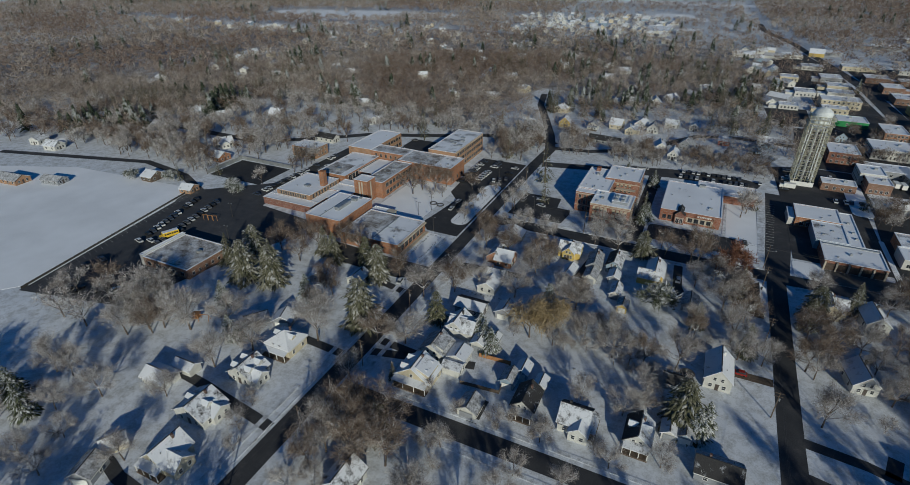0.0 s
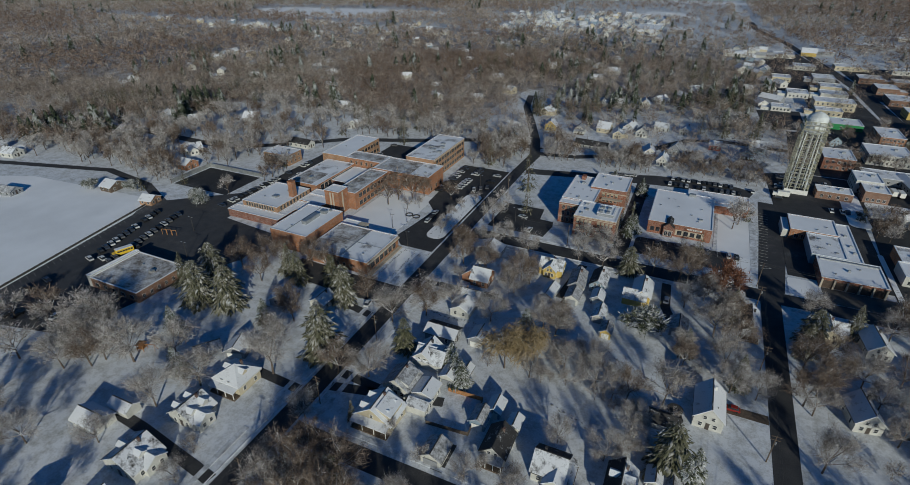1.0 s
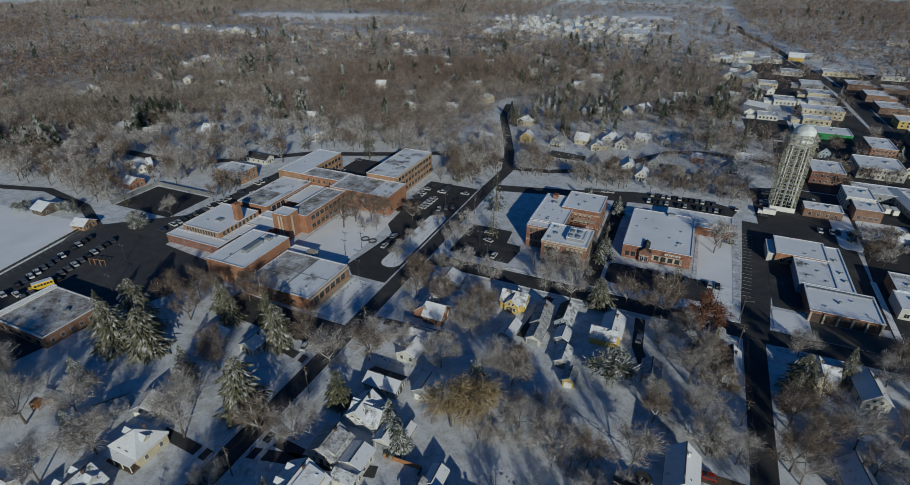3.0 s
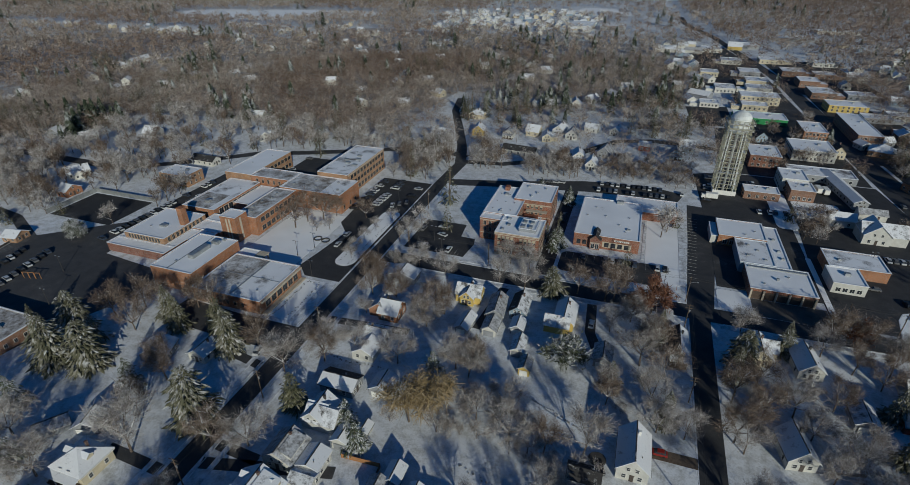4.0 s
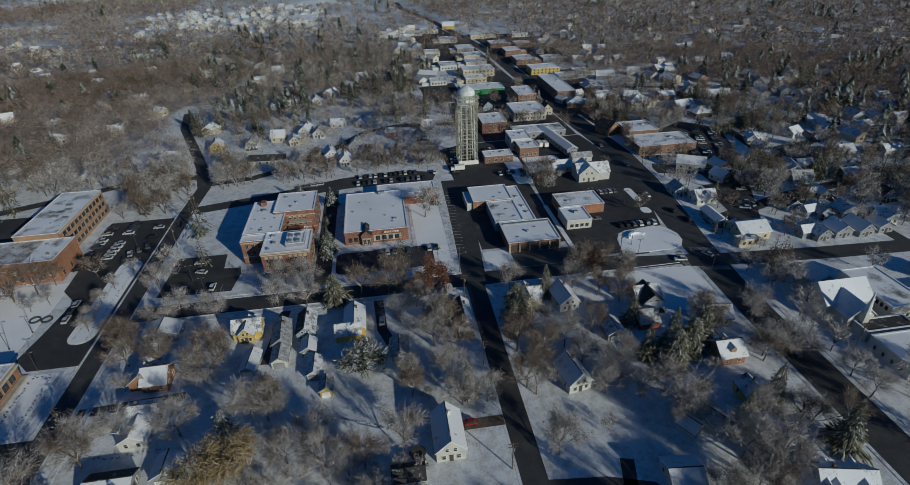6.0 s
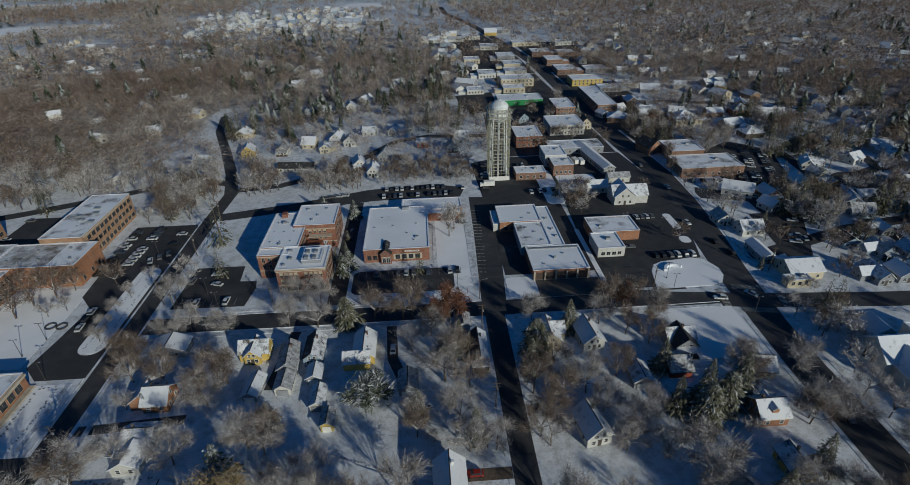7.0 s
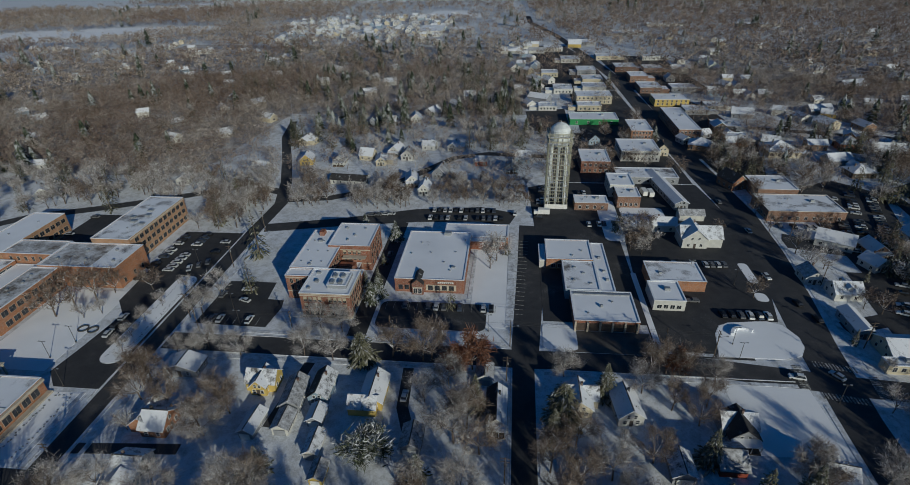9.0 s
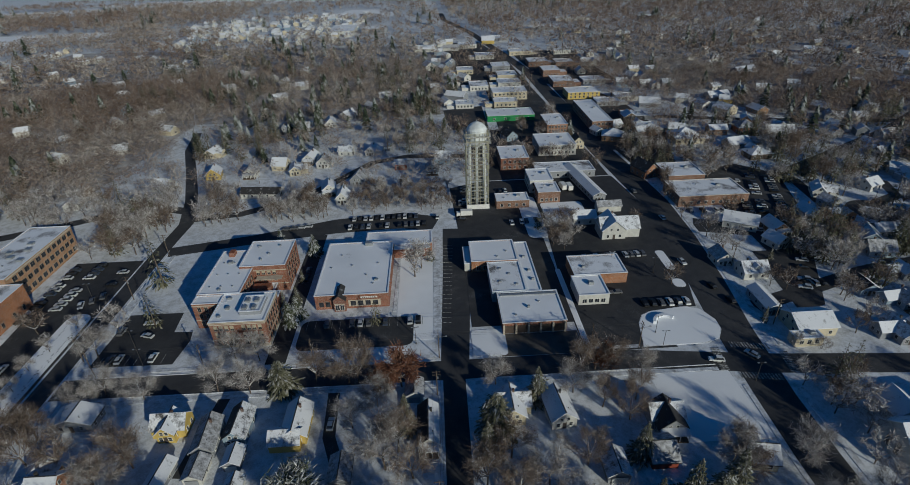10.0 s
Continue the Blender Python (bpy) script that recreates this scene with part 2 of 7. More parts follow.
NEEDLE_SNOW = leafy("laden_needles", [(0.0, (0.030, 0.038, 0.020)), (0.40, (0.085, 0.095, 0.055)), (0.58, (0.33, 0.335, 0.33)), (1.0, (0.72, 0.73, 0.75))])
NEEDLE_DARK = leafy("dark_needles", [(0.0, (0.046, 0.050, 0.026)), (0.50, (0.115, 0.112, 0.068)), (0.76, (0.22, 0.21, 0.16)), (1.0, (0.42, 0.42, 0.40))])
WOODS_GREY = woods_mat("grey_woods", [(0.28, (0.105, 0.081, 0.064)), (0.45, (0.22, 0.178, 0.146)), (0.60, (0.345, 0.298, 0.258)), (0.76, (0.53, 0.488, 0.45))])
WOODS_BROWN = woods_mat("brown_woods", [(0.28, (0.09, 0.064, 0.049)), (0.5, (0.20, 0.150, 0.119)), (0.66, (0.31, 0.252, 0.208)), (0.76, (0.46, 0.412, 0.37))])
WOODS_GREEN = woods_mat("evergreen_woods", [(0.35, (0.03, 0.04, 0.026)), (0.50, (0.08, 0.09, 0.06)), (0.62, (0.34, 0.35, 0.34))])

# ---- mesh helpers ----


def box(bm, x0, x1, y0, y1, z0, z1):
    v = [bm.verts.new(p) for p in ((x0, y0, z0), (x1, y0, z0), (x1, y1, z0), (x0, y1, z0), (x0, y0, z1), (x1, y0, z1), (x1, y1, z1), (x0, y1, z1))]
    for f in ((3, 2, 1, 0), (4, 5, 6, 7), (0, 1, 5, 4), (1, 2, 6, 5), (2, 3, 7, 6), (3, 0, 4, 7)):
        bm.faces.new([v[i] for i in f])
    return v


def prism(bm, outline, z0, z1):
    """A slab over a counter-clockwise outline of (x, y)."""
    lo = [bm.verts.new((x, y, z0)) for x, y in outline]
    hi = [bm.verts.new((x, y, z1)) for x, y in outline]
    bm.faces.new(lo[::-1]), bm.faces.new(hi)
    k = len(lo)
    for i in range(k):
        bm.faces.new((lo[i], lo[(i + 1) % k], hi[(i + 1) % k], hi[i]))


def rod(bm, a, b, r0, r1=None, n=6):
    a, b = Vector(a), Vector(b)
    r1 = r0 if r1 is None else r1
    d = (b - a).normalized()
    u = d.orthogonal().normalized()
    w = d.cross(u)
    ra = [bm.verts.new(a + (u * math.cos(t) + w * math.sin(t)) * r0) for t in (2 * math.pi * i / n for i in range(n))]
    rb = [bm.verts.new(b + (u * math.cos(t) + w * math.sin(t)) * r1) for t in (2 * math.pi * i / n for i in range(n))]
    for i in range(n):
        bm.faces.new((ra[i], ra[(i + 1) % n], rb[(i + 1) % n], rb[i]))
    bm.faces.new(ra[::-1]), bm.faces.new(rb)


def lathe(bm, profile, n=20, at=(0, 0, 0)):
    rings = [[bm.verts.new((at[0] + r * math.cos(2 * math.pi * i / n), at[1] + r * math.sin(2 * math.pi * i / n), at[2] + z)) for i in range(n)] for r, z in profile]
    for p, q in zip(rings, rings[1:]):
        for i in range(n):
            bm.faces.new((p[i], p[(i + 1) % n], q[(i + 1) % n], q[i]))
    bm.faces.new(rings[0][::-1]), bm.faces.new(rings[-1])


def mesh_of(name, bm, *materials):
    me = bpy.data.meshes.new(name)
    bm.normal_update()
    bm.to_mesh(me)
    bm.free()
    for m in materials:
        me.materials.append(m)
    return me


def part(name, bm, material, parent, label=""):
    ob = new(name, mesh_of(name, bm, material))
    ob.parent = parent
    return tagged(ob, label)


def shared(name, me, parent, m=None, label=""):
    ob = new(name, me)
    ob.parent = parent
    if m is not None:
        ob.matrix_basis = m
    return tagged(ob, label)


def thing(name, label, category, m, group="", kind=""):
    ob = new(name)
    ob.empty_display_size = 0.5
    ob.matrix_basis = m
    return tagged(ob, label, category, group, kind)


def beveled(bm, width):
    bmesh.ops.bevel(bm, geom=bm.edges[:], offset=width, segments=1, affect="EDGES")


TAKEN = []          # discs and strips that trees keep clear of


def keep(x, y, r):
    TAKEN.append((x, y, x, y, r))


def clear(x, y, pad=0.0):
    for x0, y0, x1, y1, r in TAKEN:
        dx, dy = x1 - x0, y1 - y0
        s = dx * dx + dy * dy
        t = 0 if s == 0 else max(0, min(1, ((x - x0) * dx + (y - y0) * dy) / s))
        if (x - x0 - t * dx) ** 2 + (y - y0 - t * dy) ** 2 < (r + pad) ** 2:
            return False
    return True


# ---- the ground, streets and lots ----
bm = bmesh.new()
bmesh.ops.create_grid(bm, x_segments=90, y_segments=90, size=4500)
for v in bm.verts:
    far = max(0.0, math.hypot(v.co.x, v.co.y - 200) - 900)
    v.co.z = far * 0.004 * (1 + noise.noise(v.co * 0.0012)) if far else 0.0
ground = new("ground", mesh_of("ground", bm, GROUND))
tagged(ground, "snow-covered town ground with grass showing through", "ground", kind="structure")

for nm, outline in (("west_woodland_floor", [(-900, 300), (-430, 275), (-330, 350), (-152, 352), (-140, 480), (-190, 600), (-420, 700), (-900, 640)]), ("north_woodland_floor", [(-140, 482), (45, 482), (50, 780), (-420, 820), (-420, 702), (-190, 602)]), ("east_woodland_floor", [(285, 440), (640, 330), (800, 450), (760, 800), (230, 800), (212, 560)])):
    bm = bmesh.new()
    bm.faces.new([bm.verts.new((x, y, 0.012)) for x, y in outline])
    tagged(new(nm, mesh_of(nm, bm, WOODFLOOR)), "woodland floor of brown leaf litter under thin snow", "woodland floor", kind="structure")

FAR_FIELDS = ((-690, 890, 150, 70), (-560, 960, 120, 50), (-85, 1130, 60, 60), (-350, 1420, 420, 70), (-780, 1300, 200, 60))
for cx, cy, rx, ry in FAR_FIELDS:
    bm = bmesh.new()
    ring = []
    for k in range(28):
        a = k * math.pi / 14
        q = 1 + 0.16 * math.sin(3 * a + cx) + 0.07 * math.sin(7 * a)
        x, y = cx + rx * q * math.cos(a), cy + ry * q * math.sin(a)
        ring.append(bm.verts.new((x, y, 0.25 + max(0.0, math.hypot(x, y - 200) - 900) * 0.0066)))
    bm.faces.new(ring)
    tagged(new("far_field", mesh_of("far_field", bm, FIELD)), "open snow-covered field beyond the woods", "field", kind="structure")

LEVEL = [0.02]


def level():
    LEVEL[0] += 0.002
    return LEVEL[0]


def sides(points, half):
    """Left and right edges of a strip along points; half may be one number or one a point."""
    pts = [Vector(p) for p in points]
    halves = half if isinstance(half, (list, tuple)) else [half] * len(pts)
    left, right = [], []
    for i, p in enumerate(pts):
        d = (pts[min(i + 1, len(pts) - 1)] - pts[max(i - 1, 0)]).normalized()
        nrm = Vector((-d.y, d.x))
        left.append(p + nrm * halves[i])
        right.append(p - nrm * halves[i])
    return left, right


def strip_mesh(bm, left, right, z0, z1):
    for i in range(len(left) - 1):
        lo = [bm.verts.new((q.x, q.y, z0)) for q in (right[i], right[i + 1], left[i + 1], left[i])]
        hi = [bm.verts.new((q.x, q.y, z1)) for q in (right[i], right[i + 1], left[i + 1], left[i])]
        bm.faces.new(hi)
        for k in range(4):
            if (k == 1 and i < len(left) - 2) or (k == 3 and i > 0):
                continue
            bm.faces.new((lo[k], lo[(k + 1) % 4], hi[(k + 1) % 4], hi[k]))


def street(name, points, half, label, kerb=True, material=None):
    bm = bmesh.new()
    left, right = sides(points, half)
    strip_mesh(bm, left, right, -0.1, level())
    ob = new(name, mesh_of(name, bm, material or ASPHALT))
    tagged(ob, label, "road", kind="structure")
    widest = max(half) if isinstance(half, (list, tuple)) else half
    for a, b in zip(points, points[1:]):
        TAKEN.append((*a, *b, widest + 0.5))
    return ob


def walkway(points, half, z=0.12, name="sidewalk", label="concrete sidewalk with a thin cover of trodden snow", material=None):
    bm = bmesh.new()
    left, right = sides(points, half)
    strip_mesh(bm, left, right, -0.05, z)
    ob = new(name, mesh_of(name, bm, material or PATHWAY))
    return tagged(ob, label, "sidewalk" if name == "sidewalk" else name.replace("_", " "), kind="structure")


def lot(name, outline, label, material=None, block=True):
    bm = bmesh.new()
    prism(bm, outline, -0.1, level())
    ob = new(name, mesh_of(name, bm, material or LOT))
    tagged(ob, label, "parking lot", kind="structure")
    if block:
        cx, cy = sum(p[0] for p in outline) / len(outline), sum(p[1] for p in outline) / len(outline)
        keep(cx, cy, 0.75 * min(max(p[0] for p in outline) - cx, max(p[1] for p in outline) - cy))
    return ob


def rect(x0, x1, y0, y1):
    return [(x0, y0), (x1, y0), (x1, y1), (x0, y1)]


def rounded(x0, x1, y0, y1, r, n=5):
    out = []
    for cx, cy, a in ((x1 - r, y0 + r, -90), (x1 - r, y1 - r, 0), (x0 + r, y1 - r, 90), (x0 + r, y0 + r, 180)):
        out += [(cx + r * math.cos(radians(a + 90 * i / n)), cy + r * math.sin(radians(a + 90 * i / n))) for i in range(n + 1)]
    return out


def island(outline, label="raised kerbed island covered in snow"):
    bm = bmesh.new()
    prism(bm, outline, 0.0, 0.17)
    tagged(new("traffic_island", mesh_of("traffic_island", bm, FIELD)), label, "traffic island", kind="structure")
    ring = [Vector(p) for p in outline]
    c = sum(ring, Vector((0, 0))) / len(ring)
    bm = bmesh.new()
    outer = [p + (p - c).normalized() * 0.3 for p in ring]
    ring.append(ring[0]), outer.append(outer[0])
    strip_mesh(bm, ring, outer, 0.0, 0.15)
    tagged(new("kerb", mesh_of("kerb", bm, KERB)), "concrete kerb round a snowy island", "kerb", kind="structure")


street("west_street", [(-85, -60), (-85, 150), (-85, 290), (-84, 318), (-92, 346), (-107, 385), (-123, 424), (-131, 461)], [3.1, 3.1, 3.3, 3.4, 3.2, 3.0, 2.8, 2.6], "wet dark asphalt street cleared of snow beside the school")
street("center_street", [(39.2, -60), (39.2, 120), (39.8, 206), (40.5, 214), (43.5, 262), (46, 300)], [3.2, 3.2, 3.4, 4.5, 5.5, 7.0], "narrow asphalt side street between snowy yards")
street("cross_street", [(-81, 86.5), (-14, 86.5), (36, 86)], 3.1, "asphalt cross street in the shade of houses")
street("east_west_street", [(-81, 209.5), (40, 209), (95, 209.5), (140, 204), (180, 201), (300, 196), (420, 190)], 4.2, "dark wet asphalt street running past the brick office")
street("main_street", [(129, -60), (129.5, 120), (130, 171), (131, 192), (134, 223), (138, 251), (142, 284), (144, 319), (139, 391), (136, 500), (132, 606), (120, 697), (94, 874), (62, 1010), (56, 1175), (40, 1500)], [5.8, 5.8, 5.8, 5.8, 6.4, 7.0, 7.0, 7.0, 7.2, 6.8, 5.6, 5.0, 4.6, 4.4, 4.4, 4.4], "wide asphalt main street through the town")
street("back_street", [(-84, 330), (-111, 340), (-149, 320), (-180, 306), (-207, 296), (-230, 276), (-267, 250), (-351, 252), (-404, 245), (-520, 230)], 3.4, "asphalt back street behind the school")
street("north_street", [(-84, 322), (-60, 326), (-32, 342), (0, 388), (20, 396), (60, 392)], 3.0, "narrow street between rows of small houses")
street("north_drive", [(-81, 291), (-46, 299), (-11, 308), (20, 311), (36, 306)], [4, 4.2, 7, 8, 7], "curved asphalt drive lined with parked cars")
street("school_drive", [(-88, 151.5), (-112, 151.5), (-136, 153)], 6.2, "asphalt drive to the rear of the school")
street("school_service_road", [(-201, 176), (-200, 230), (-199, 296)], 5.0, "asphalt service road with parked cars")
street("field_road", [(-232, 172), (-262, 186), (-300, 192), (-403, 165)], 2.4, "narrow park road along the snowy field")
street("far_avenue", [(160, 330), (230, 348), (330, 405), (420, 470)], 3.4, "residential street among trees")
street("east_avenue", [(178, 460), (250, 440), (330, 425), (460, 405)], 3.4, "residential street among trees and small houses")
street("orchard_street", [(147, 232), (200, 250), (262, 262), (330, 268)], 3.2, "residential street lined with small houses")
street("grove_street", [(215, 200), (216, 262), (226, 340)], 3.0, "residential street under bare trees")
street("round_drive", [(200, 300), (235, 300), (262, 312), (268, 330)], 3.0, "looped residential drive")
lot("school_lot", [(-222, 76), (-176, 86), (-166, 130), (-158, 148), (-156, 170), (-192, 174), (-195, 200), (-206, 200), (-240, 172)], "large dark asphalt school parking lot", asphalt_mat("worn_asphalt", 0.07, 0.13))
keep(-200, 110, 22), keep(-205, 150, 20), keep(-185, 155, 18)
lot("play_court", rect(-250, -213, 193.5, 219), "asphalt play court partly covered with snow streaks", asphalt_mat("court_asphalt", 0.04, 0.16))
lot("school_loop", [(-110, 192), (-104, 186), (-89, 186), (-89, 285), (-117, 285), (-113, 230), (-106, 222), (-108, 205)], "curved asphalt drop-off loop")
lot("school_rear_court", rect(-174, -141, 259, 300), "shaded asphalt court between two school wings")
lot("office_lot", [(-76.5, 219), (-50, 218.6), (-48.6, 230), (-49.5, 234.5), (-56, 235), (-57, 246), (-76, 246)], "asphalt parking lot beside the brick office")
lot("office_alley", rect(-20, -13.5, 216, 300), "narrow asphalt alley beside the brick office")
lot("bank_lot", rounded(-12, 27, 221.5, 237, 3), "asphalt parking lot before the low brick building")
lot("downtown_lot", [(47, 262), (86, 300), (82, 232), (84, 231), (127, 234), (131, 250), (135, 284), (137, 319), (133, 352), (60, 352), (44, 345), (46, 300)], "wide dark asphalt lots between the shops", block=False)
lot("town_lot", [(58, 353), (132, 353), (131, 391), (128, 430), (127, 500), (124, 560), (84, 560), (82, 440), (62, 440)], "dark asphalt lots behind the main street shops", block=False)
lot("east_town_lot", [(147, 356), (172, 356), (190, 420), (186, 500), (164, 560), (142, 560), (144, 430)], "dark asphalt lots behind the eastern shops", block=False)
lot("garage_yard", rect(47, 83, 229, 300), "dark asphalt yard round the garage", block=False)
lot("store_yard", rect(82.2, 112, 213.6, 262), "dark asphalt yard between the garage and the store", block=False)
lot("garage_apron", rect(55.5, 82, 213.6, 224.4), "brown-grey concrete apron before the garage", APRON)
lot("municipal_lot", [(172, 266), (196, 262), (222, 345), (205, 362), (176, 345)], "long asphalt lot with rows of parked cars")
lot("corner_lot", [(161, 227), (172, 231), (188, 262), (182, 268), (166, 268)], "asphalt lot beside the cream building", block=False)
lot("barn_lot", [(150, 287), (155, 299), (166, 294), (192, 283), (190, 276.5), (168, 282)], "dark asphalt lot before the white barn", block=False)
keep(174, 250, 11), keep(170, 238, 7), keep(160, 291, 7), keep(183, 281, 6), keep(60, 470, 22)
lot("north_town_lot", [(60, 562), (125, 562), (117, 700), (98, 790), (52, 790)], "dark asphalt lots along the far main street", block=False)
lot("north_east_lot", [(140, 562), (205, 562), (196, 720), (128, 720)], "dark asphalt lots east of the far main street", block=False)
keep(68, 453, 14)
lot("market_lot", [(45, 492), (48, 442), (75.5, 445), (75.5, 500)], "asphalt lot behind the shops", block=False)
turn = [(240 + 11 * math.cos(k * math.pi / 12), 298 + 11 * math.sin(k * math.pi / 12)) for k in range(24)]
lot("turning_circle", turn, "round asphalt turning circle at the end of a drive")
for x, y, r in ((60, 250, 14), (60, 285, 12), (105, 250, 16), (105, 275, 12), (70, 335, 12), (100, 335, 20), (120, 300, 10)):
    keep(x, y, r)

# snow kept inside the lots
bm = bmesh.new()
prism(bm, [(-222, 80), (-236, 158), (-246, 174), (-330, 168), (-420, 130), (-420, 40), (-260, 40)], -0.1, 0.06)
tagged(new("playing_field", mesh_of("playing_field", bm, FIELD)), "broad smooth snow-covered playing field", "playing field", kind="structure")
for nm, outline, lab in (("corner_field", rect(98.5, 122.6, 177.5, 202.3), "smooth snow-covered corner field"), ("bank_lawn", rect(21, 34, 224, 276.5), "smooth snowy lawn beside the bank"), ("school_lawn", rect(-139, -112, 192, 236), "snowy school front lawn"), ("verge_lawn", rect(-102, -93.6, 160, 184), "trodden snowy lawn before the gym")):
    bm = bmesh.new()
    prism(bm, outline, -0.1, 0.05)
    tagged(new(nm, mesh_of(nm, bm, FIELD)), lab, "lawn", kind="structure")
keep(110, 190, 13), keep(-231, 206, 20), keep(-225, 228, 15)
keep(27, 114, 13), keep(29, 129, 9), keep(-18, 122, 9), keep(-8, 121, 8), keep(56, 128, 11), keep(62, 122, 8), keep(52, 140, 6), keep(-120, 55, 10), keep(-96, 63, 6), keep(-97, 84, 6), keep(-5, 155, 6), keep(2, 150, 5), keep(-14, 161, 4.5), keep(-13, 153, 4.5), keep(-8, 148, 5), keep(0, 160, 6)
keep(-300, 110, 66), keep(-380, 100, 60), keep(-255, 120, 34), keep(-236, 95, 14)
island(rounded(-98.5, -90, 197, 248, 4), "long kerbed snow island with small trees")
island([(101.5, 214.6), (122, 215), (127, 217), (129.5, 221), (130, 226), (127.5, 232), (123, 234), (110, 232.2), (106.5, 230.5), (104, 226)], "snow-covered corner lawn with a curved stone seat")
island([(240 + (x - 240) * 0.36, 298 + (y - 298) * 0.36) for x, y in turn], "round snowy island in the turning circle")
island(rounded(46.5, 57.5, 214.5, 227, 1.5))
island(rounded(-4, 26, 215, 220.5, 2.5), "long snowy verge along the street")
island(rounded(125, 129, 246, 251, 1.5), "small kerbed snow island with a sign")
island(rounded(126.5, 130, 258, 272, 1.5), "narrow kerbed snow island with a tree")
island(rounded(82.6, 84.6, 217, 262, 0.9), "narrow snow bank between two yards")
island(rounded(77, 86, 288, 330, 3), "curved snowy bank beside the yard")
island(rounded(88, 108, 300, 322, 2), "snowy yard behind a fence")
for y0, y1 in ((16, 82), (91, 147), (158, 184)):
    walkway([(-92.5, y0), (-92.5, y1)], 0.75)
for y0, y1 in ((16, 82), (91, 204), (215, 288)):
    walkway([(-77.5, y0), (-77.5, y1)], 0.75)
for a, b in (((-76, 216.2), (-21, 215.6)), ((-12, 215.8), (34, 215.4)), ((-76, 203), (35, 202.8)), ((46, 203), (120, 203.2)), ((84, 215.4), (100, 215))):
    walkway([a, b], 0.7)
walkway([(-78, 81), (33, 80.5)], 0.7)
walkway([(-78, 92), (33, 91.5)], 0.7)
walkway([(123.0, 100), (123.2, 171), (124.2, 196)], 0.5), walkway([(138, 100), (138.5, 171), (139.5, 194)], 0.9)
walkway([(145, 212), (147, 251), (151, 284), (153, 319), (147, 391)], 0.9)
walkway([(35, 225), (36, 293)], 1.3, 0.1), walkway([(20, 240), (20.5, 276)], 0.6)
for a, b in (((-80.7, 92), (-80.7, 204)), ((-80.7, 214), (-80.7, 290)), ((-89.3, -20), (-89.3, 146)), ((-89.3, 158), (-89.3, 186)), ((-76, 213.9), (-22, 213.7)), ((-12, 213.7), (34, 213.5)), ((-76, 205.1), (35, 204.7)), ((47, 204.7), (120, 205))):
    walkway([a, b], 0.12, 0.15, "kerb", "low concrete kerb with snow", KERB)
# short driveways, with house shadows painted into the same dark asphalt strips
for x0, y0, x1, y1 in ((-40, 91, -40, 100), (-107, 100, -89, 99), (-106, 141, -89, 138), (-81, 110, -68, 109)):
    walkway([(x0, y0), (x1, y1)], 1.6, 0.05, "driveway", "cleared asphalt driveway and painted house shadow between snow banks", ASPHALT)
# the long western strips also stand for house shadows, in dark asphalt
for pts in ([(-130, 71), (-118, 70), (-89, 66)], [(-122, 41), (-112, 38), (-89, 36)], [(22, 143), (36, 143)], [(42, 122), (56, 120.5), (66, 117.5), (71, 111)], [(61, 119), (63, 126)], [(42, 110), (52, 108), (60, 104)], [(4, 203), (5, 186), (8, 178)], [(-28, 203), (-31, 176)], [(-81, 165), (-52, 167)], [(-81, 104), (-48, 112)]):
    walkway(pts, 1.7, 0.05, "driveway", "cleared driveway leading to a house", ASPHALT if pts[0][0] != 22 else WOOD)
    TAKEN.append((*pts[0], *pts[-1], 2.5))

# road paint
for (ax, ay), (bx, by), across in (((128.5, 213.5), (140.5, 211.5), 0), ((125, 200.2), (137, 198.2), 0), ((123.2, 212.5), (121.8, 202), 1), ((143.5, 209), (142, 199.5), 1)):
    for i in range(13):
        f = (i + 0.5) / 13
        x, y = ax + (bx - ax) * f, ay + (by - ay) * f
        bm = bmesh.new()
        box(bm, x - (1.3 if across else 0.22), x + (1.3 if across else 0.22), y - (0.22 if across else 1.3), y + (0.22 if across else 1.3), 0.03, 0.105)
        tagged(new("crosswalk_stripe", mesh_of("crosswalk_stripe", bm, PAINT)), "worn white crosswalk stripe on wet asphalt", "road marking", "crosswalk stripes", "structure")


def stall_lines(x0, y0, x1, y1, n, length, ang):
    for i in range(n + 1):
        f = i / n
        bm = bmesh.new()
        box(bm, -0.06, 0.06, 0, length, 0.03, 0.10)
        ob = new("stall_line", mesh_of("stall_line", bm, PAINT))
        ob.matrix_basis = pose(x0 + (x1 - x0) * f, y0 + (y1 - y0) * f, 0, 0, 0, ang)
        tagged(ob, "faded white parking stall line", "road marking", "parking stall lines", "structure")


stall_lines(-223, 86, -239, 166, 28, 5, -105)
stall_lines(40, 232, 43, 285, 19, 5, 85)
stall_lines(-10, 236.6, 30, 236.6, 14, 4.6, 180)
stall_lines(-74, 219, -54, 219, 7, 4.6, 0)

# ---- windows and roof units shared by the buildings ----


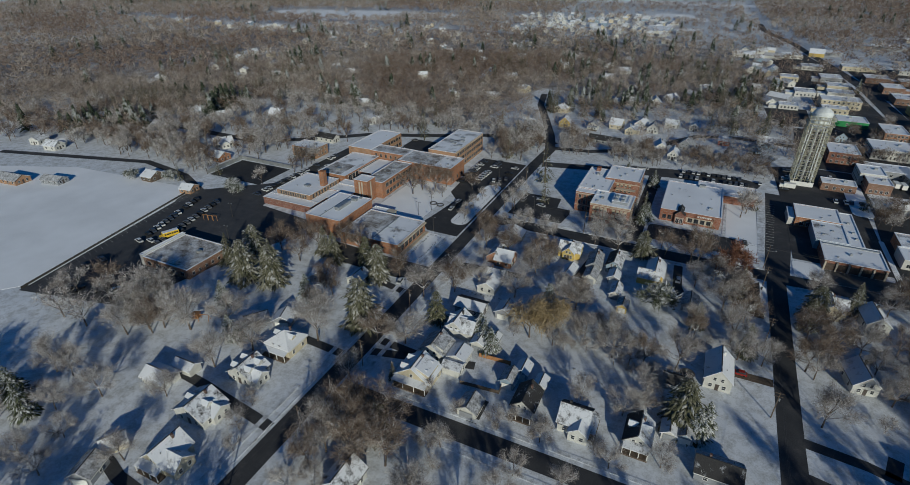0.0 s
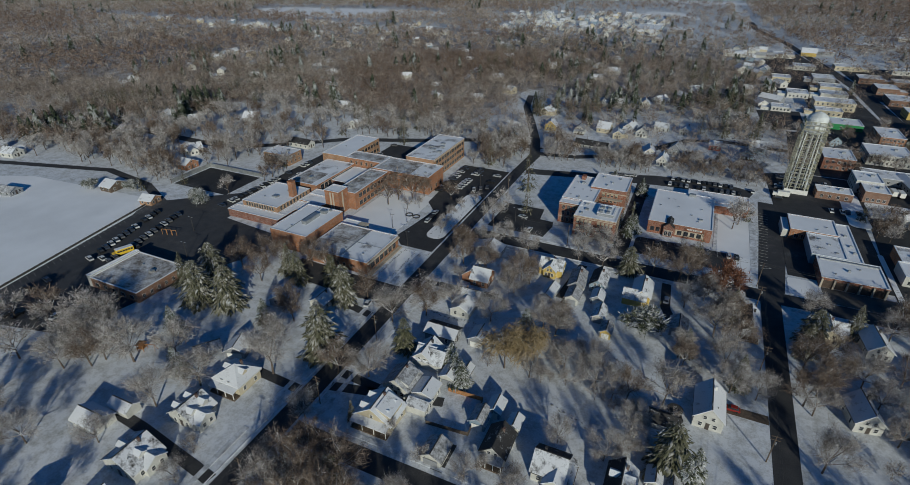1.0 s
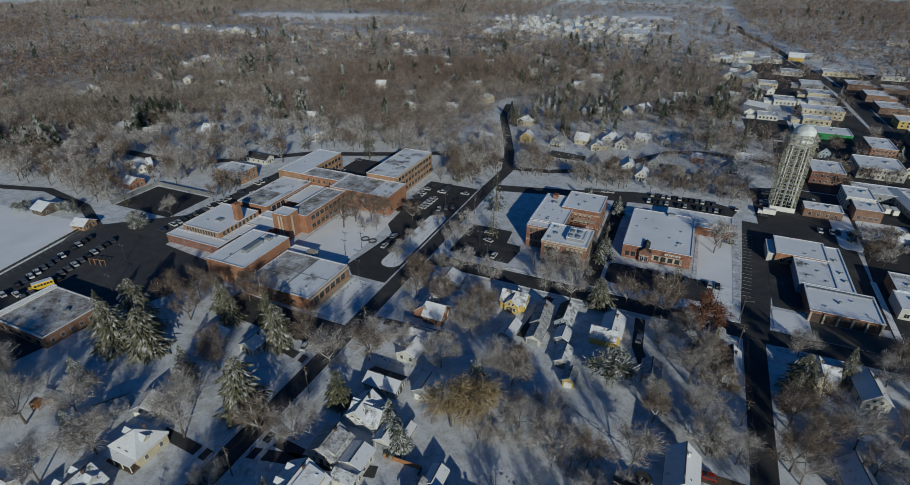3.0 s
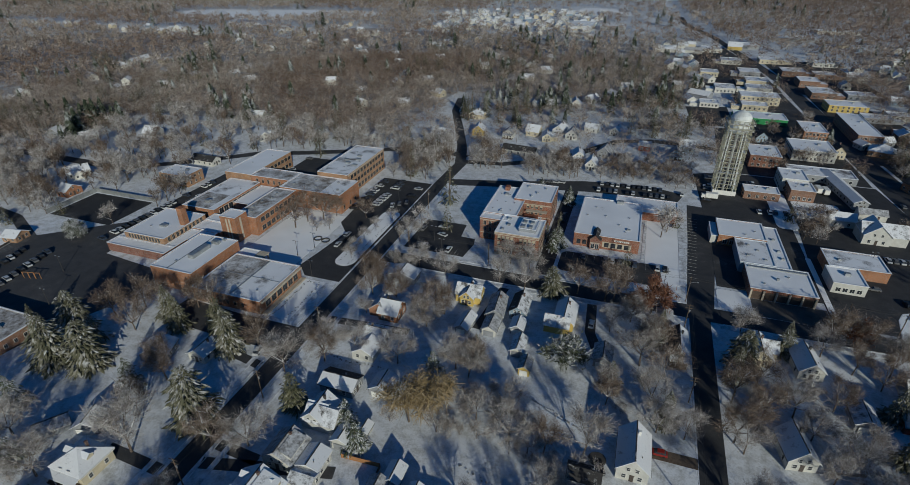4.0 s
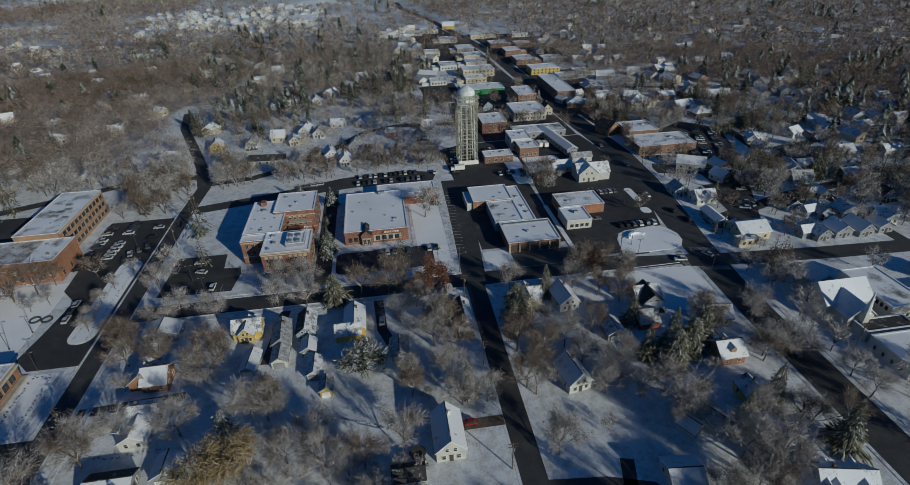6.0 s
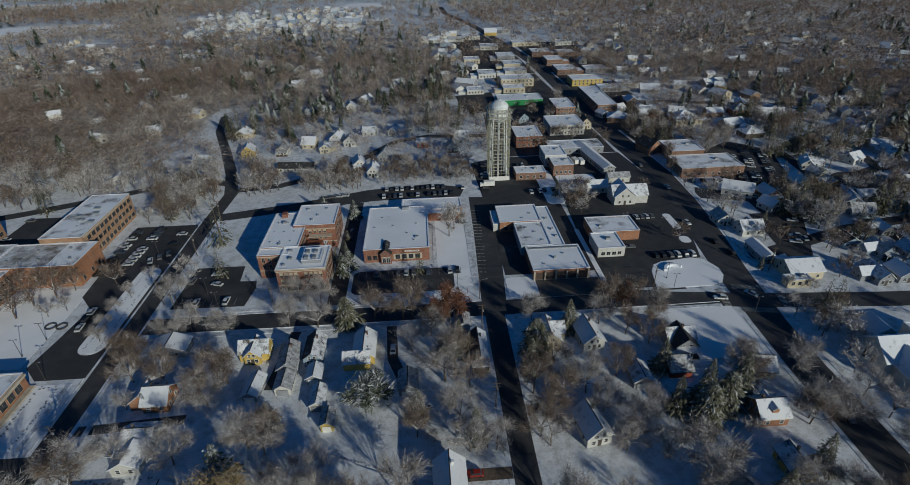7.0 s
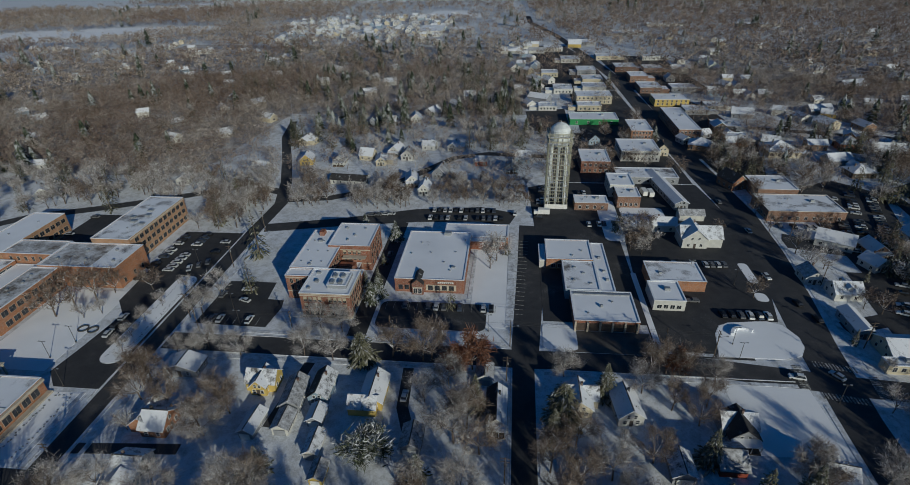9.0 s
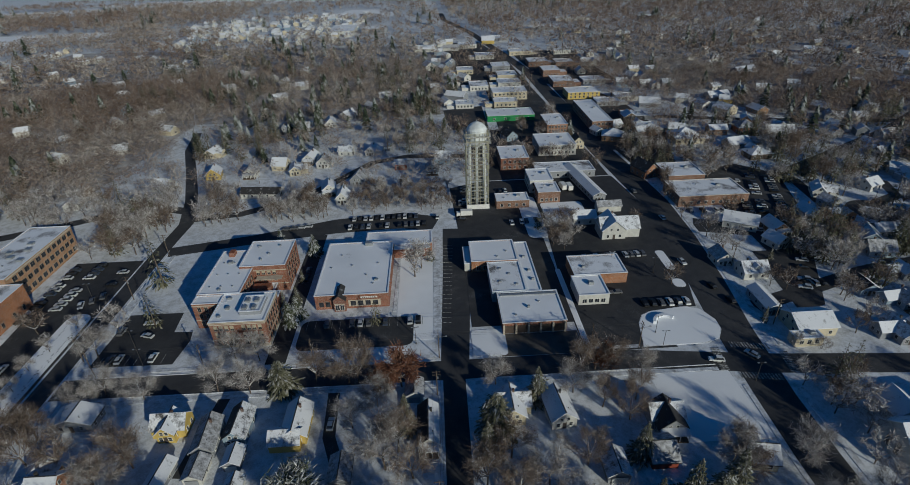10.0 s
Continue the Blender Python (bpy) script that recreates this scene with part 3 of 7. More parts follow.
def window_meshes(w, h, frame_mat):
    """A frame that stands proud of the wall (facing -y) and its recessed pane; centred on x, sill at z 0."""
    bm = bmesh.new()
    t = 0.09
    box(bm, -w / 2 - t, w / 2 + t, -0.10, 0.02, -t, 0)
    box(bm, -w / 2 - t, w / 2 + t, -0.10, 0.02, h, h + t)
    box(bm, -w / 2 - t, -w / 2, -0.10, 0.02, 0, h)
    box(bm, w / 2, w / 2 + t, -0.10, 0.02, 0, h)
    box(bm, -w / 2, w / 2, -0.08, 0.02, h * 0.5 - 0.03, h * 0.5 + 0.03)
    fr = mesh_of("window", bm, frame_mat)
    bm = bmesh.new()
    box(bm, -w / 2, w / 2, -0.035, 0.02, 0, h)
    pane = mesh_of("pane", bm, GLASS)
    bm = bmesh.new()
    box(bm, -w / 2 - t, w / 2 + t, -0.03, 0.02, -t, h + t)
    bm.faces.ensure_lookup_table()
    for i, (x0, x1) in enumerate(((-w / 2, -0.03), (0.03, w / 2))):
        k = len(bm.faces)
        box(bm, x0, x1, -0.05, 0.02, 0, h)
        bm.faces.ensure_lookup_table()
        for f in bm.faces[k:]:
            f.material_index = 1
    whole = mesh_of("window", bm, frame_mat, GLASS)
    bm = bmesh.new()
    box(bm, -w / 2 + 0.03, w / 2 - 0.03, -0.06, 0.02, h * 0.42, h - 0.03)
    return fr, pane, whole, mesh_of("blind", bm, BLIND)


WINDOWS = {}


def window(parent, x, y, z, face, w=1.0, h=1.4, frame_mat=None, blind=False):
    """face: degrees that the window's outward side (-y) is turned about z."""
    key = (w, h, (frame_mat or TRIM).name)
    if key not in WINDOWS:
        WINDOWS[key] = window_meshes(w, h, frame_mat or TRIM)
    at = parent.matrix_basis @ pose(x, y, z, 0, 0, face)
    out = at.to_3x3() @ Vector((0, -1, 0))
    if all(out.dot(Vector(p) - at.translation) < 4 for p in ((0, 0, 0), (8, 43, 0), (37, 88, 0))):
        return None                                        # sides turned away from the flight stay blank
    fr, pane, both, drawn = WINDOWS[key]
    if (at.translation - Vector((20, 60, 0))).length > 160:
        ob = shared("window", both, parent, pose(x, y, z, 0, 0, face))
        if blind:
            shared("blind", drawn, ob)
        return ob
    ob = shared("window", fr, parent, pose(x, y, z, 0, 0, face))
    shared("pane", pane, ob)
    return ob


def roof_unit(parent, x, y, z, w=2.0, d=1.6, h=1.2, name="roof_unit"):
    bm = bmesh.new()
    box(bm, x - w / 2, x + w / 2, y - d / 2, y + d / 2, z, z + h)
    beveled(bm, 0.06)
    box(bm, x - w / 2 + 0.15, x + w / 2 - 0.15, y - d / 2 + 0.15, y + d / 2 - 0.15, z + h, z + h + 0.12)
    return part(name, bm, METAL, parent, "grey metal rooftop unit")


def vent(parent, x, y, z, r=0.25, h=0.8):
    bm = bmesh.new()
    lathe(bm, [(r, 0), (r, h * 0.7), (r * 1.6, h * 0.72), (r * 1.6, h * 0.9), (r * 0.4, h)], 8, (x, y, z))
    return part("vent_pipe", bm, METAL, parent)


def flat_block(parent, x0, x1, y0, y1, h, wall_mat, roof_mat=None, z0=0.0, coping=0.13, trim=None, edged=True):
    """A flat-roofed block: walls up to a parapet, a snowy roof deck behind it and a coping of four pieces."""
    bm = bmesh.new()
    t = 0.35
    box(bm, x0, x1, y0, y0 + t, z0, h), box(bm, x0, x1, y1 - t, y1, z0, h)
    box(bm, x0, x0 + t, y0 + t, y1 - t, z0, h), box(bm, x1 - t, x1, y0 + t, y1 - t, z0, h)
    part("wall", bm, wall_mat, parent)
    bm = bmesh.new()
    box(bm, x0 + t, x1 - t, y0 + t, y1 - t, h - 0.6, h - coping)
    part("roof", bm, roof_mat or FLATROOF, parent)
    for a in () if not edged else ((x0 - 0.12, x1 + 0.12, y0 - 0.12, y0 + t + 0.05), (x0 - 0.12, x1 + 0.12, y1 - t - 0.05, y1 + 0.12), (x0 - 0.12, x0 + t + 0.05, y0 + t + 0.05, y1 - t - 0.05), (x1 - t - 0.05, x1 + 0.12, y0 + t + 0.05, y1 - t - 0.05)):
        bm = bmesh.new()
        box(bm, *a, h, h + 0.16)
        part("coping", bm, trim or COPING, parent)


def window_row(parent, side, a0, a1, fixed, z, n, w, h, frame_mat=None, blind=False):
    """n windows along one side of a block: 'south' and 'north' run along x, 'east' and 'west' along y."""
    for i in range(n):
        a = a0 + (a1 - a0) * (i + 0.5) / n
        if side in ("south", "north"):
            window(parent, a, fixed, z, 0 if side == "south" else 180, w, h, frame_mat, blind)
        else:
            window(parent, fixed, a, z, 90 if side == "east" else -90, w, h, frame_mat, blind)


def band(parent, x0, x1, y0, y1, z0, z1, material, name="stone_band", label=""):
    bm = bmesh.new()
    box(bm, x0, x1, y0, y1, z0, z1)
    return part(name, bm, material, parent, label)


def block_keep(x0, x1, y0, y1):
    w, d = x1 - x0, y1 - y0
    if w > d:
        TAKEN.append((x0 + d / 2, (y0 + y1) / 2, x1 - d / 2, (y0 + y1) / 2, d / 2 + 1.5))
    else:
        TAKEN.append(((x0 + x1) / 2, y0 + w / 2, (x0 + x1) / 2, y1 - w / 2, w / 2 + 1.5))


# ---- the school ----
school = thing("school", "sprawling red-brick school with snow-covered flat roofs and a chimney", "school", pose(0, 0, 0))
for x0, x1, y0, y1, h, mat, roof in (
        (-133, -104, 159.5, 184, 5.5, BRICK, FLATROOF_BARE), (-154, -135.2, 162.5, 188.5, 8.6, BRICK, FLATROOF), (-189, -168, 182.5, 206.5, 6.6, BRICK_TAN, FLATROOF),
        (-186, -168, 212, 246, 6.2, BRICK, FLATROOF_BARE), (-152, -141, 207.2, 237.8, 8.8, BRICK, FLATROOF_BARE), (-190, -174.2, 247, 283, 9.2, BRICK_TAN, FLATROOF),
        (-174, -150.2, 247, 258, 9.0, BRICK, FLATROOF_BARE), (-140, -123, 256.2, 298, 11.8, BRICK_TAN, FLATROOF_BARE), (-150, -117, 238, 256, 9.6, BRICK, FLATROOF_BARE)):
    flat_block(school, x0, x1, y0, y1, h, mat, roof)
    block_keep(x0, x1, y0, y1)
for x0, x1, y0, y1, h, mat in ((-193, -163, 176.5, 182.3, 3.8, BRICK_DARK), (-193, -189.2, 182.5, 206, 3.8, BRICK_DARK), (-167.8, -163, 182.5, 197.5, 3.8, BRICK_DARK), (-135, -126, 184.2, 191, 4.0, STONE), (-167.8, -153.2, 198, 206, 4.2, BRICK), (-167.8, -152.2, 206.2, 212, 4.4, BRICK), (-167.8, -152.2, 225, 246, 4.4, BRICK_DARK), (-163, -154.2, 189, 197.8, 4.0, BRICK)):
    flat_block(school, x0, x1, y0, y1, h, mat, FLATROOF)
for x0, x1, y0, y1, z in ((-132.4, -117.0, 160.1, 183.4, 5.37), (-151.4, -141.6, 208, 237, 8.67), (-149, -128, 239, 255, 9.47), (-172, -152, 248, 257.4, 8.87), (-185, -172, 213, 228, 6.07)):
    band(school, x0, x1, y0, y1, z, z + 0.03, GRAVELROOF, "roof_patch", "gravel roofing showing through thin snow")
band(school, -117.0, -116.6, 160.1, 183.4, 5.37, 5.62, METAL, "roof_curb"), band(school, -132.4, -104.6, 172.0, 172.25, 5.37, 5.5, METAL, "roof_curb")
band(school, -146.6, -146.3, 163.2, 187.8, 8.47, 8.66, METAL, "roof_curb")
for y in (212, 216, 222, 227, 232):
    roof_unit(school, -148.5 + (y % 3), y, 8.67, 0.9, 0.8, 0.6)
for x, y in ((-145, 243), (-137, 250), (-133, 243), (-125, 251), (-121, 243)):
    roof_unit(school, x, y, 9.47, 1.0, 0.9, 0.7)
# stair tower with a pale slot, and the tall chimney
flat_block(school, -153, -145, 199.5, 207, 11.6, BRICK, FLATROOF)
band(school, -150.2, -149.4, 199.40, 199.6, 1, 10.8, STONE), band(school, -148.6, -147.8, 199.40, 199.6, 1, 10.8, STONE)
band(school, -144.99, -144.9, 202, 203, 1, 10.8, STONE)
bm = bmesh.new()
box(bm, -171.4, -168.4, 195, 198, 0, 14)
box(bm, -171.55, -168.25, 194.85, 198.15, 14, 14.4)
for v in bm.verts:
    if v.co.z > 13:
        v.co.x = -169.9 + (v.co.x + 169.9) * 0.86
        v.co.y = 196.5 + (v.co.y - 196.5) * 0.86
part("chimney", bm, BRICK, school, "tall tapering red-brick chimney")
# window bands: pale piers and spandrels with dark glass between
for z in (1.2, 4.9, 8.4):
    window_row(school, "east", 259, 297, -122.98, z, 11, 2.3, 1.9, STONE)
    window_row(school, "west", 259, 297, -140.02, z, 11, 2.3, 1.9, STONE)
    window_row(school, "south", -138, -125, 256.18, z, 1, 2.0, 1.4, STONE)
for z in (1.2, 5.2):
    window_row(school, "east", 210, 237, -140.98, z, 8, 2.5, 2.1, STONE)
    window_row(school, "east", 260, 282, -174.18, z + 0.3, 7, 2.2, 1.9, STONE)
    window_row(school, "west", 249, 281, -190.02, z + 0.3, 10, 2.2, 1.9, STONE)
window_row(school, "south", -172, -152, 246.98, 5.6, 6, 1.1, 1.9, STONE)
window_row(school, "south", -187, -170, 182.48, 4.2, 11, 1.0, 2.0, STONE)
window_row(school, "east", 184, 205, -167.98, 4.2, 9, 1.2, 2.0, STONE)
window_row(school, "east", 162, 182, -103.98, 1.3, 6, 2.5, 2.4, STONE)
window_row(school, "south", -129, -110, 159.48, 1.6, 6, 1.0, 1.4, STONE)
window_row(school, "east", 215, 244, -167.98, 2.0, 9, 2.6, 3.2, TRIM)
window_row(school, "south", -134, -120, 237.98, 1.2, 2, 1.0, 2.2, STONE)
for y in (241, 247, 252):
    window(school, -116.98, y, 1.2, 90, 1.2, 2.0, STONE)
band(school, -103.95, -102.2, 160, 184, 0, 0.5, STONE, "plinth"), band(school, -104.02, -103.2, 160, 184, 4.5, 5.2, STONE, "stone_band")
band(school, -122.99, -122.86, 257, 297.8, 10.8, 11.4, STONE), band(school, -126.5, -122.4, 184.6, 190.4, 4.2, 4.5, STONE, "canopy", "pale stone entrance canopy")
for y in (185.2, 187.6, 189.8):
    band(school, -123.2, -122.7, y - 0.25, y + 0.25, 0, 4.2, STONE, "canopy_post")
roof_unit(school, -143, 176, 8.3, 2.4, 9.5, 1.6), roof_unit(school, -142, 184, 8.3, 3, 2, 1.4), roof_unit(school, -140.5, 187, 8.3, 1.2, 1.2, 0.9)
for x, y, z in ((-118, 166, 5.1), (-112, 172, 5.1), (-126, 168, 5.1), (-122, 176, 5.1), (-109, 165, 5.1), (-147, 168, 8.2), (-182, 190, 6.2), (-176, 200, 6.2), (-178, 224, 5.8), (-172, 236, 5.8), (-146, 220, 8.4), (-147, 230, 8.4), (-184, 262, 8.8), (-180, 274, 8.8), (-130, 266, 11.4), (-134, 288, 11.4), (-140, 246, 9.2), (-128, 248, 9.2)):
    vent(school, x, y, z)
for x, y in ((-131, 272), (-128, 278), (-134, 276), (-130, 283), (-126, 270)):
    roof_unit(school, x, y, 11.4, 2.4, 1.8, 0.9)
roof_unit(school, -177, 192, 6.2, 3, 2.2, 1.0), roof_unit(school, -177, 219, 5.8, 2.5, 2, 1.3)

# ---- the brick office block ----
office = thing("office_building", "three-storey red-brick office building with pale stone trim and snowy flat roof", "building", pose(0, 0, 0))
for x0, x1, y0, y1, h in ((-38.5, -20.5, 225.5, 241.5, 10.4), (-48, -36.2, 236.5, 241.4, 10.2), (-48, -33.2, 241.6, 271, 10.6), (-38, -21, 257.5, 276.5, 11.4)):
    flat_block(office, x0, x1, y0, y1, h, BRICK_RED, FLATROOF)
flat_block(office, -33, -22, 241.7, 250, 5.0, BRICK_RED, FLATROOF)
flat_block(office, -33, -25, 250.2, 257.3, 3.6, BRICK_DARK, FLATROOF)
flat_block(office, -29.5, -22.5, 229, 238, 11.7, GREYS, FLATROOF, 10.0)
TAKEN.append((-40, 236, -32, 266, 13))
for x0, x1, y in ((-38.6, -20.4, 225.42), (-48.1, -38.7, 236.42), (-38.1, -20.9, 257.42)):
    band(office, x0, x1, y, y + 0.2, 9.2, 9.6, STONE), band(office, x0, x1, y, y + 0.2, 3.2, 3.5, STONE)
band(office, -20.6, -20.42, 225.6, 241.4, 9.2, 9.6, STONE), band(office, -20.6, -20.42, 225.6, 241.4, 3.2, 3.5, STONE)
for z in (0.9, 4.1, 6.9):
    window_row(office, "south", -37.5, -30.5, 225.48, z, 4, 1.1, 1.9, STONE, z > 2), window_row(office, "south", -28.5, -21.5, 225.48, z, 4, 1.1, 1.9, STONE, z > 2)
    window_row(office, "east", 227, 240.5, -20.48, z, 6, 1.1, 1.9, STONE), window_row(office, "south", -47, -40, 236.48, z, 3, 1.1, 1.9, STONE)
    window_row(office, "west", 238, 270, -48.02, z, 12, 1.1, 1.9, STONE), window_row(office, "east", 243, 256, -33.18, z + 0.3, 6, 1.1, 1.9, STONE)
    window_row(office, "south", -32.5, -24.5, 257.48, z + 0.6, 4, 1.1, 2.0, STONE, z > 2), window_row(office, "east", 259, 275, -20.98, z + 0.6, 6, 1.1, 2.0, STONE)
for x, y in ((-28, 231), (-25, 231), (-28, 235), (-25, 235)):
    roof_unit(office, x, y, 11.35, 1.5, 2.0, 0.9)
band(office, -38.7, -20.3, 225.3, 225.5, 0, 1.0, STONE, "stone_base"), band(office, -20.5, -20.3, 225.5, 241.5, 0, 1.0, STONE, "stone_base")
band(office, -38.75, -20.25, 225.2, 225.5, 10.0, 10.3, STONE, "cornice"), band(office, -20.5, -20.2, 225.5, 241.6, 10.0, 10.3, STONE, "cornice")
roof_unit(office, -42.5, 262, 10.2, 1.6, 1.6, 1.0), roof_unit(office, -41, 244, 10.2, 1, 1, 0.8), roof_unit(office, -34.5, 233, 10.1, 1.4, 1.4, 0.8)
for i in range(9):
    vent(office, -45 + (i % 3) * 4, 246 + (i // 3) * 8, 10.3, 0.2, 0.6)
for x, y, w, d in ((-34, 272, 1.2, 0.8), (-29, 266, 0.8, 0.8), (-26, 272, 0.7, 0.7), (-31, 262, 0.6, 1.0), (-36, 228.5, 1.0, 1.0), (-35.5, 238.5, 1.6, 0.9)):
    roof_unit(office, x, y, 11.2 if y > 257 else 10.2, w, d, 0.7)
band(office, -44.5, -42.5, 266.5, 269.5, 10.4, 12.2, BRICK_RED, "stair_head", "small brick stair head on the roof")
band(office, -32.2, -25.8, 250.4, 253.6, 3.5, 6.2, BRICK_RED, "rear_porch")
band(office, -32.0, -22.4, 254.6, 257.2, 6.9, 7.1, STONE, "balcony_slab", "pale balcony slab in the court")

# ---- the low brick bank ----
bank = thing("bank_building", "low brick building with snowy flat roof and small entrance gable", "building", pose(0, 0, 0))
flat_block(bank, -8.5, 18, 243.5, 281, 6.0, BRICK_RED, FLATROOF)
flat_block(bank, 6, 34, 281.2, 292.5, 4.2, BRICK_RED, FLATROOF)
flat_block(bank, 18.2, 33, 277, 281, 4.0, BRICK_RED, FLATROOF)
block_keep(-8.5, 18, 243.5, 281), block_keep(6, 34, 279, 292.5)
bm = bmesh.new()                                           # the gabled porch
v = [bm.verts.new(p) for p in ((-1.6, 241.8, 0), (2.6, 241.8, 0), (2.6, 241.8, 5.1), (0.5, 241.8, 6.9), (-1.6, 241.8, 5.1), (-1.6, 249, 0), (2.6, 249, 0), (2.6, 249, 5.1), (0.5, 249, 6.9), (-1.6, 249, 5.1))]
for f in ((0, 1, 2, 3, 4), (9, 8, 7, 6, 5), (1, 6, 7, 2), (0, 4, 9, 5), (2, 7, 8, 3), (4, 3, 8, 9)):
    bm.faces.new([v[i] for i in f])
part("entrance_gable", bm, BRICK_DARK, bank)
for s in (-1, 1):
    bm = bmesh.new()
    q = [bm.verts.new((0.5 + s * dx, y, z)) for y in (241.3, 249.2) for dx, z in ((0, 6.95), (2.5, 4.75), (2.5, 5.0), (0, 7.2))]
    for f in ((0, 1, 2, 3), (7, 6, 5, 4), (0, 4, 5, 1), (1, 5, 6, 2), (2, 6, 7, 3), (3, 7, 4, 0)):
        bm.faces.new([q[i] for i in f])
    bmesh.ops.recalc_face_normals(bm, faces=bm.faces)
    part("gable_roof", bm, SHINGLE, bank)
band(bank, -1.4, 2.4, 241.7, 241.8, 3.1, 3.4, STONE), band(bank, 3.4, 15, 243.40, 243.52, 1.0, 3.6, STONE, "shopfront")
window_row(bank, "south", 3.8, 14.5, 243.39, 1.3, 4, 1.7, 1.9, DARKTRIM), window_row(bank, "south", -7.5, -2.8, 243.48, 1.2, 2, 1.5, 1.9, DARKTRIM), window_row(bank, "south", -1.2, 2.2, 241.78, 0.6, 2, 1.3, 2.2, TRIM)
band(bank, 8, 14, 243.30, 243.49, 4.4, 5.0, TRIM, "sign_board", "pale sign board with unreadable lettering")
for i in range(7):
    band(bank, 8.6 + i * 0.72, 9.05 + i * 0.72, 243.22, 243.30, 4.55, 4.85, DARKTRIM, "lettering")
for x, y in ((-5, 262), (-2, 271), (3, 263), (9, 256), (13, 264), (12, 250), (16, 274)):
    vent(bank, x, y, 5.65, 0.22, 0.7)
roof_unit(bank, 8, 279, 5.65, 3, 2, 1.4), roof_unit(bank, 13, 252.5, 5.65, 1.6, 1.2, 0.7)

# ---- garage and workshops by the side street ----
garage = thing("fire_garage", "long brick vehicle garage with bay doors and a snowy flat roof", "garage", pose(0, 0, 0))
flat_block(garage, 57, 78.6, 224.8, 242.3, 4.3, BRICK_RED, FLATROOF)
for i in range(5):
    x = 59.5 + i * 4.1
    band(garage, x - 1.75, x + 1.75, 224.68, 224.8, 0, 3.2, GARAGEDOOR, "bay_door", "dark panelled bay door")
for i in range(6):
    x = 57.4 + i * 4.12
    band(garage, x - 0.3, x + 0.3, 224.1, 224.8, 0, 3.9, STONE, "buttress", "pale stone pier")
roof_unit(garage, 67, 233, 3.9, 0.9, 0.9, 1.1), vent(garage, 71, 236, 3.9), vent(garage, 62, 229, 3.9)
band(garage, 58, 78, 240.0, 241.2, 3.9, 4.6, METAL, "roof_duct", "long pale duct along the roof edge")
flat = thing("workshop", "flat-roofed workshop with dark melt patches in the roof snow", "building", pose(0, 0, 0))
flat_block(flat, 55.5, 68, 242.6, 262.5, 4.6, BLUES, FLATROOF_BARE)
flat_block(flat, 68.2, 73.5, 242.6, 278, 4.2, WHITE, FLATROOF)
for x, y in ((59, 249), (63, 254), (60, 258), (65, 247), (71, 256), (70.5, 266), (71.5, 250)):
    roof_unit(flat, x, y, 4.0, 1.2, 1.0, 0.7)
window_row(flat, "west", 246, 261, 55.98, 1.2, 5, 1.4, 1.4)
shop = thing("brick_shop", "low brick shop with a clean snow-covered flat roof", "building", pose(0, 0, 0))
flat_block(shop, 49.5, 67.8, 263, 279, 5.0, BRICK, FLATROOF)
flat_block(shop, 46.8, 49.3, 264, 277, 3.6, WHITE, FLATROOF)
window_row(shop, "south", 51, 67, 262.98, 1.0, 6, 1.6, 1.8)
vent(shop, 64, 270, 4.6), vent(shop, 60, 266, 4.6)
block_keep(47, 78, 225, 279)
store = thing("corner_store", "white and brick store with a stepped flat snowy roof", "building", pose(0, 0, 0))
flat_block(store, 87.4, 107.6, 250.6, 264.2, 4.6, BRICK, FLATROOF_BARE)
flat_block(store, 86, 97, 238, 250.4, 4.4, WHITE, FLATROOF)
window_row(store, "south", 87, 96, 237.98, 1.0, 4, 1.5, 1.5), window_row(store, "east", 240, 249.5, 97.02, 1.2, 3, 1.4, 1.4)
roof_unit(store, 92, 245, 4.1, 2, 1.6, 1.1), roof_unit(store, 92, 256, 4.2, 1.2, 1.2, 0.8)
block_keep(87, 108, 240, 264)


def simple_block(name, label, x0, x1, y0, y1, h, wall, roof=None, rows=1, n=6, wn=1.2, sides_too=True, trim=None):
    ob = thing(name, label, "building", pose((x0 + x1) / 2, y0, 0))
    cx, cy = (x0 + x1) / 2, y0
    flat_block(ob, x0 - cx, x1 - cx, 0, y1 - y0, h, wall, roof, trim=trim)
    for r in range(rows):
        z = 1.1 + r * (h - 0.8) / rows
        window_row(ob, "south", x0 - cx + 0.8, x1 - cx - 0.8, -0.02, z, n, wn, 1.5)
        if sides_too:
            m = max(2, int((y1 - y0) / 3.5))
            window_row(ob, "east", 1, y1 - y0 - 1, x1 - cx + 0.02, z, m, 1.0, 1.4)
            window_row(ob, "west", 1, y1 - y0 - 1, x0 - cx - 0.02, z, m, 1.0, 1.4)
    roof_unit(ob, (x1 - x0) * 0.2, (y1 - y0) * 0.6, h - 0.4, 1.8, 1.5, 1.1)
    vent(ob, -(x1 - x0) * 0.25, (y1 - y0) * 0.4, h - 0.35), vent(ob, -(x1 - x0) * 0.1, (y1 - y0) * 0.7, h - 0.35)
    block_keep(x0, x1, y0, y1)
    return ob


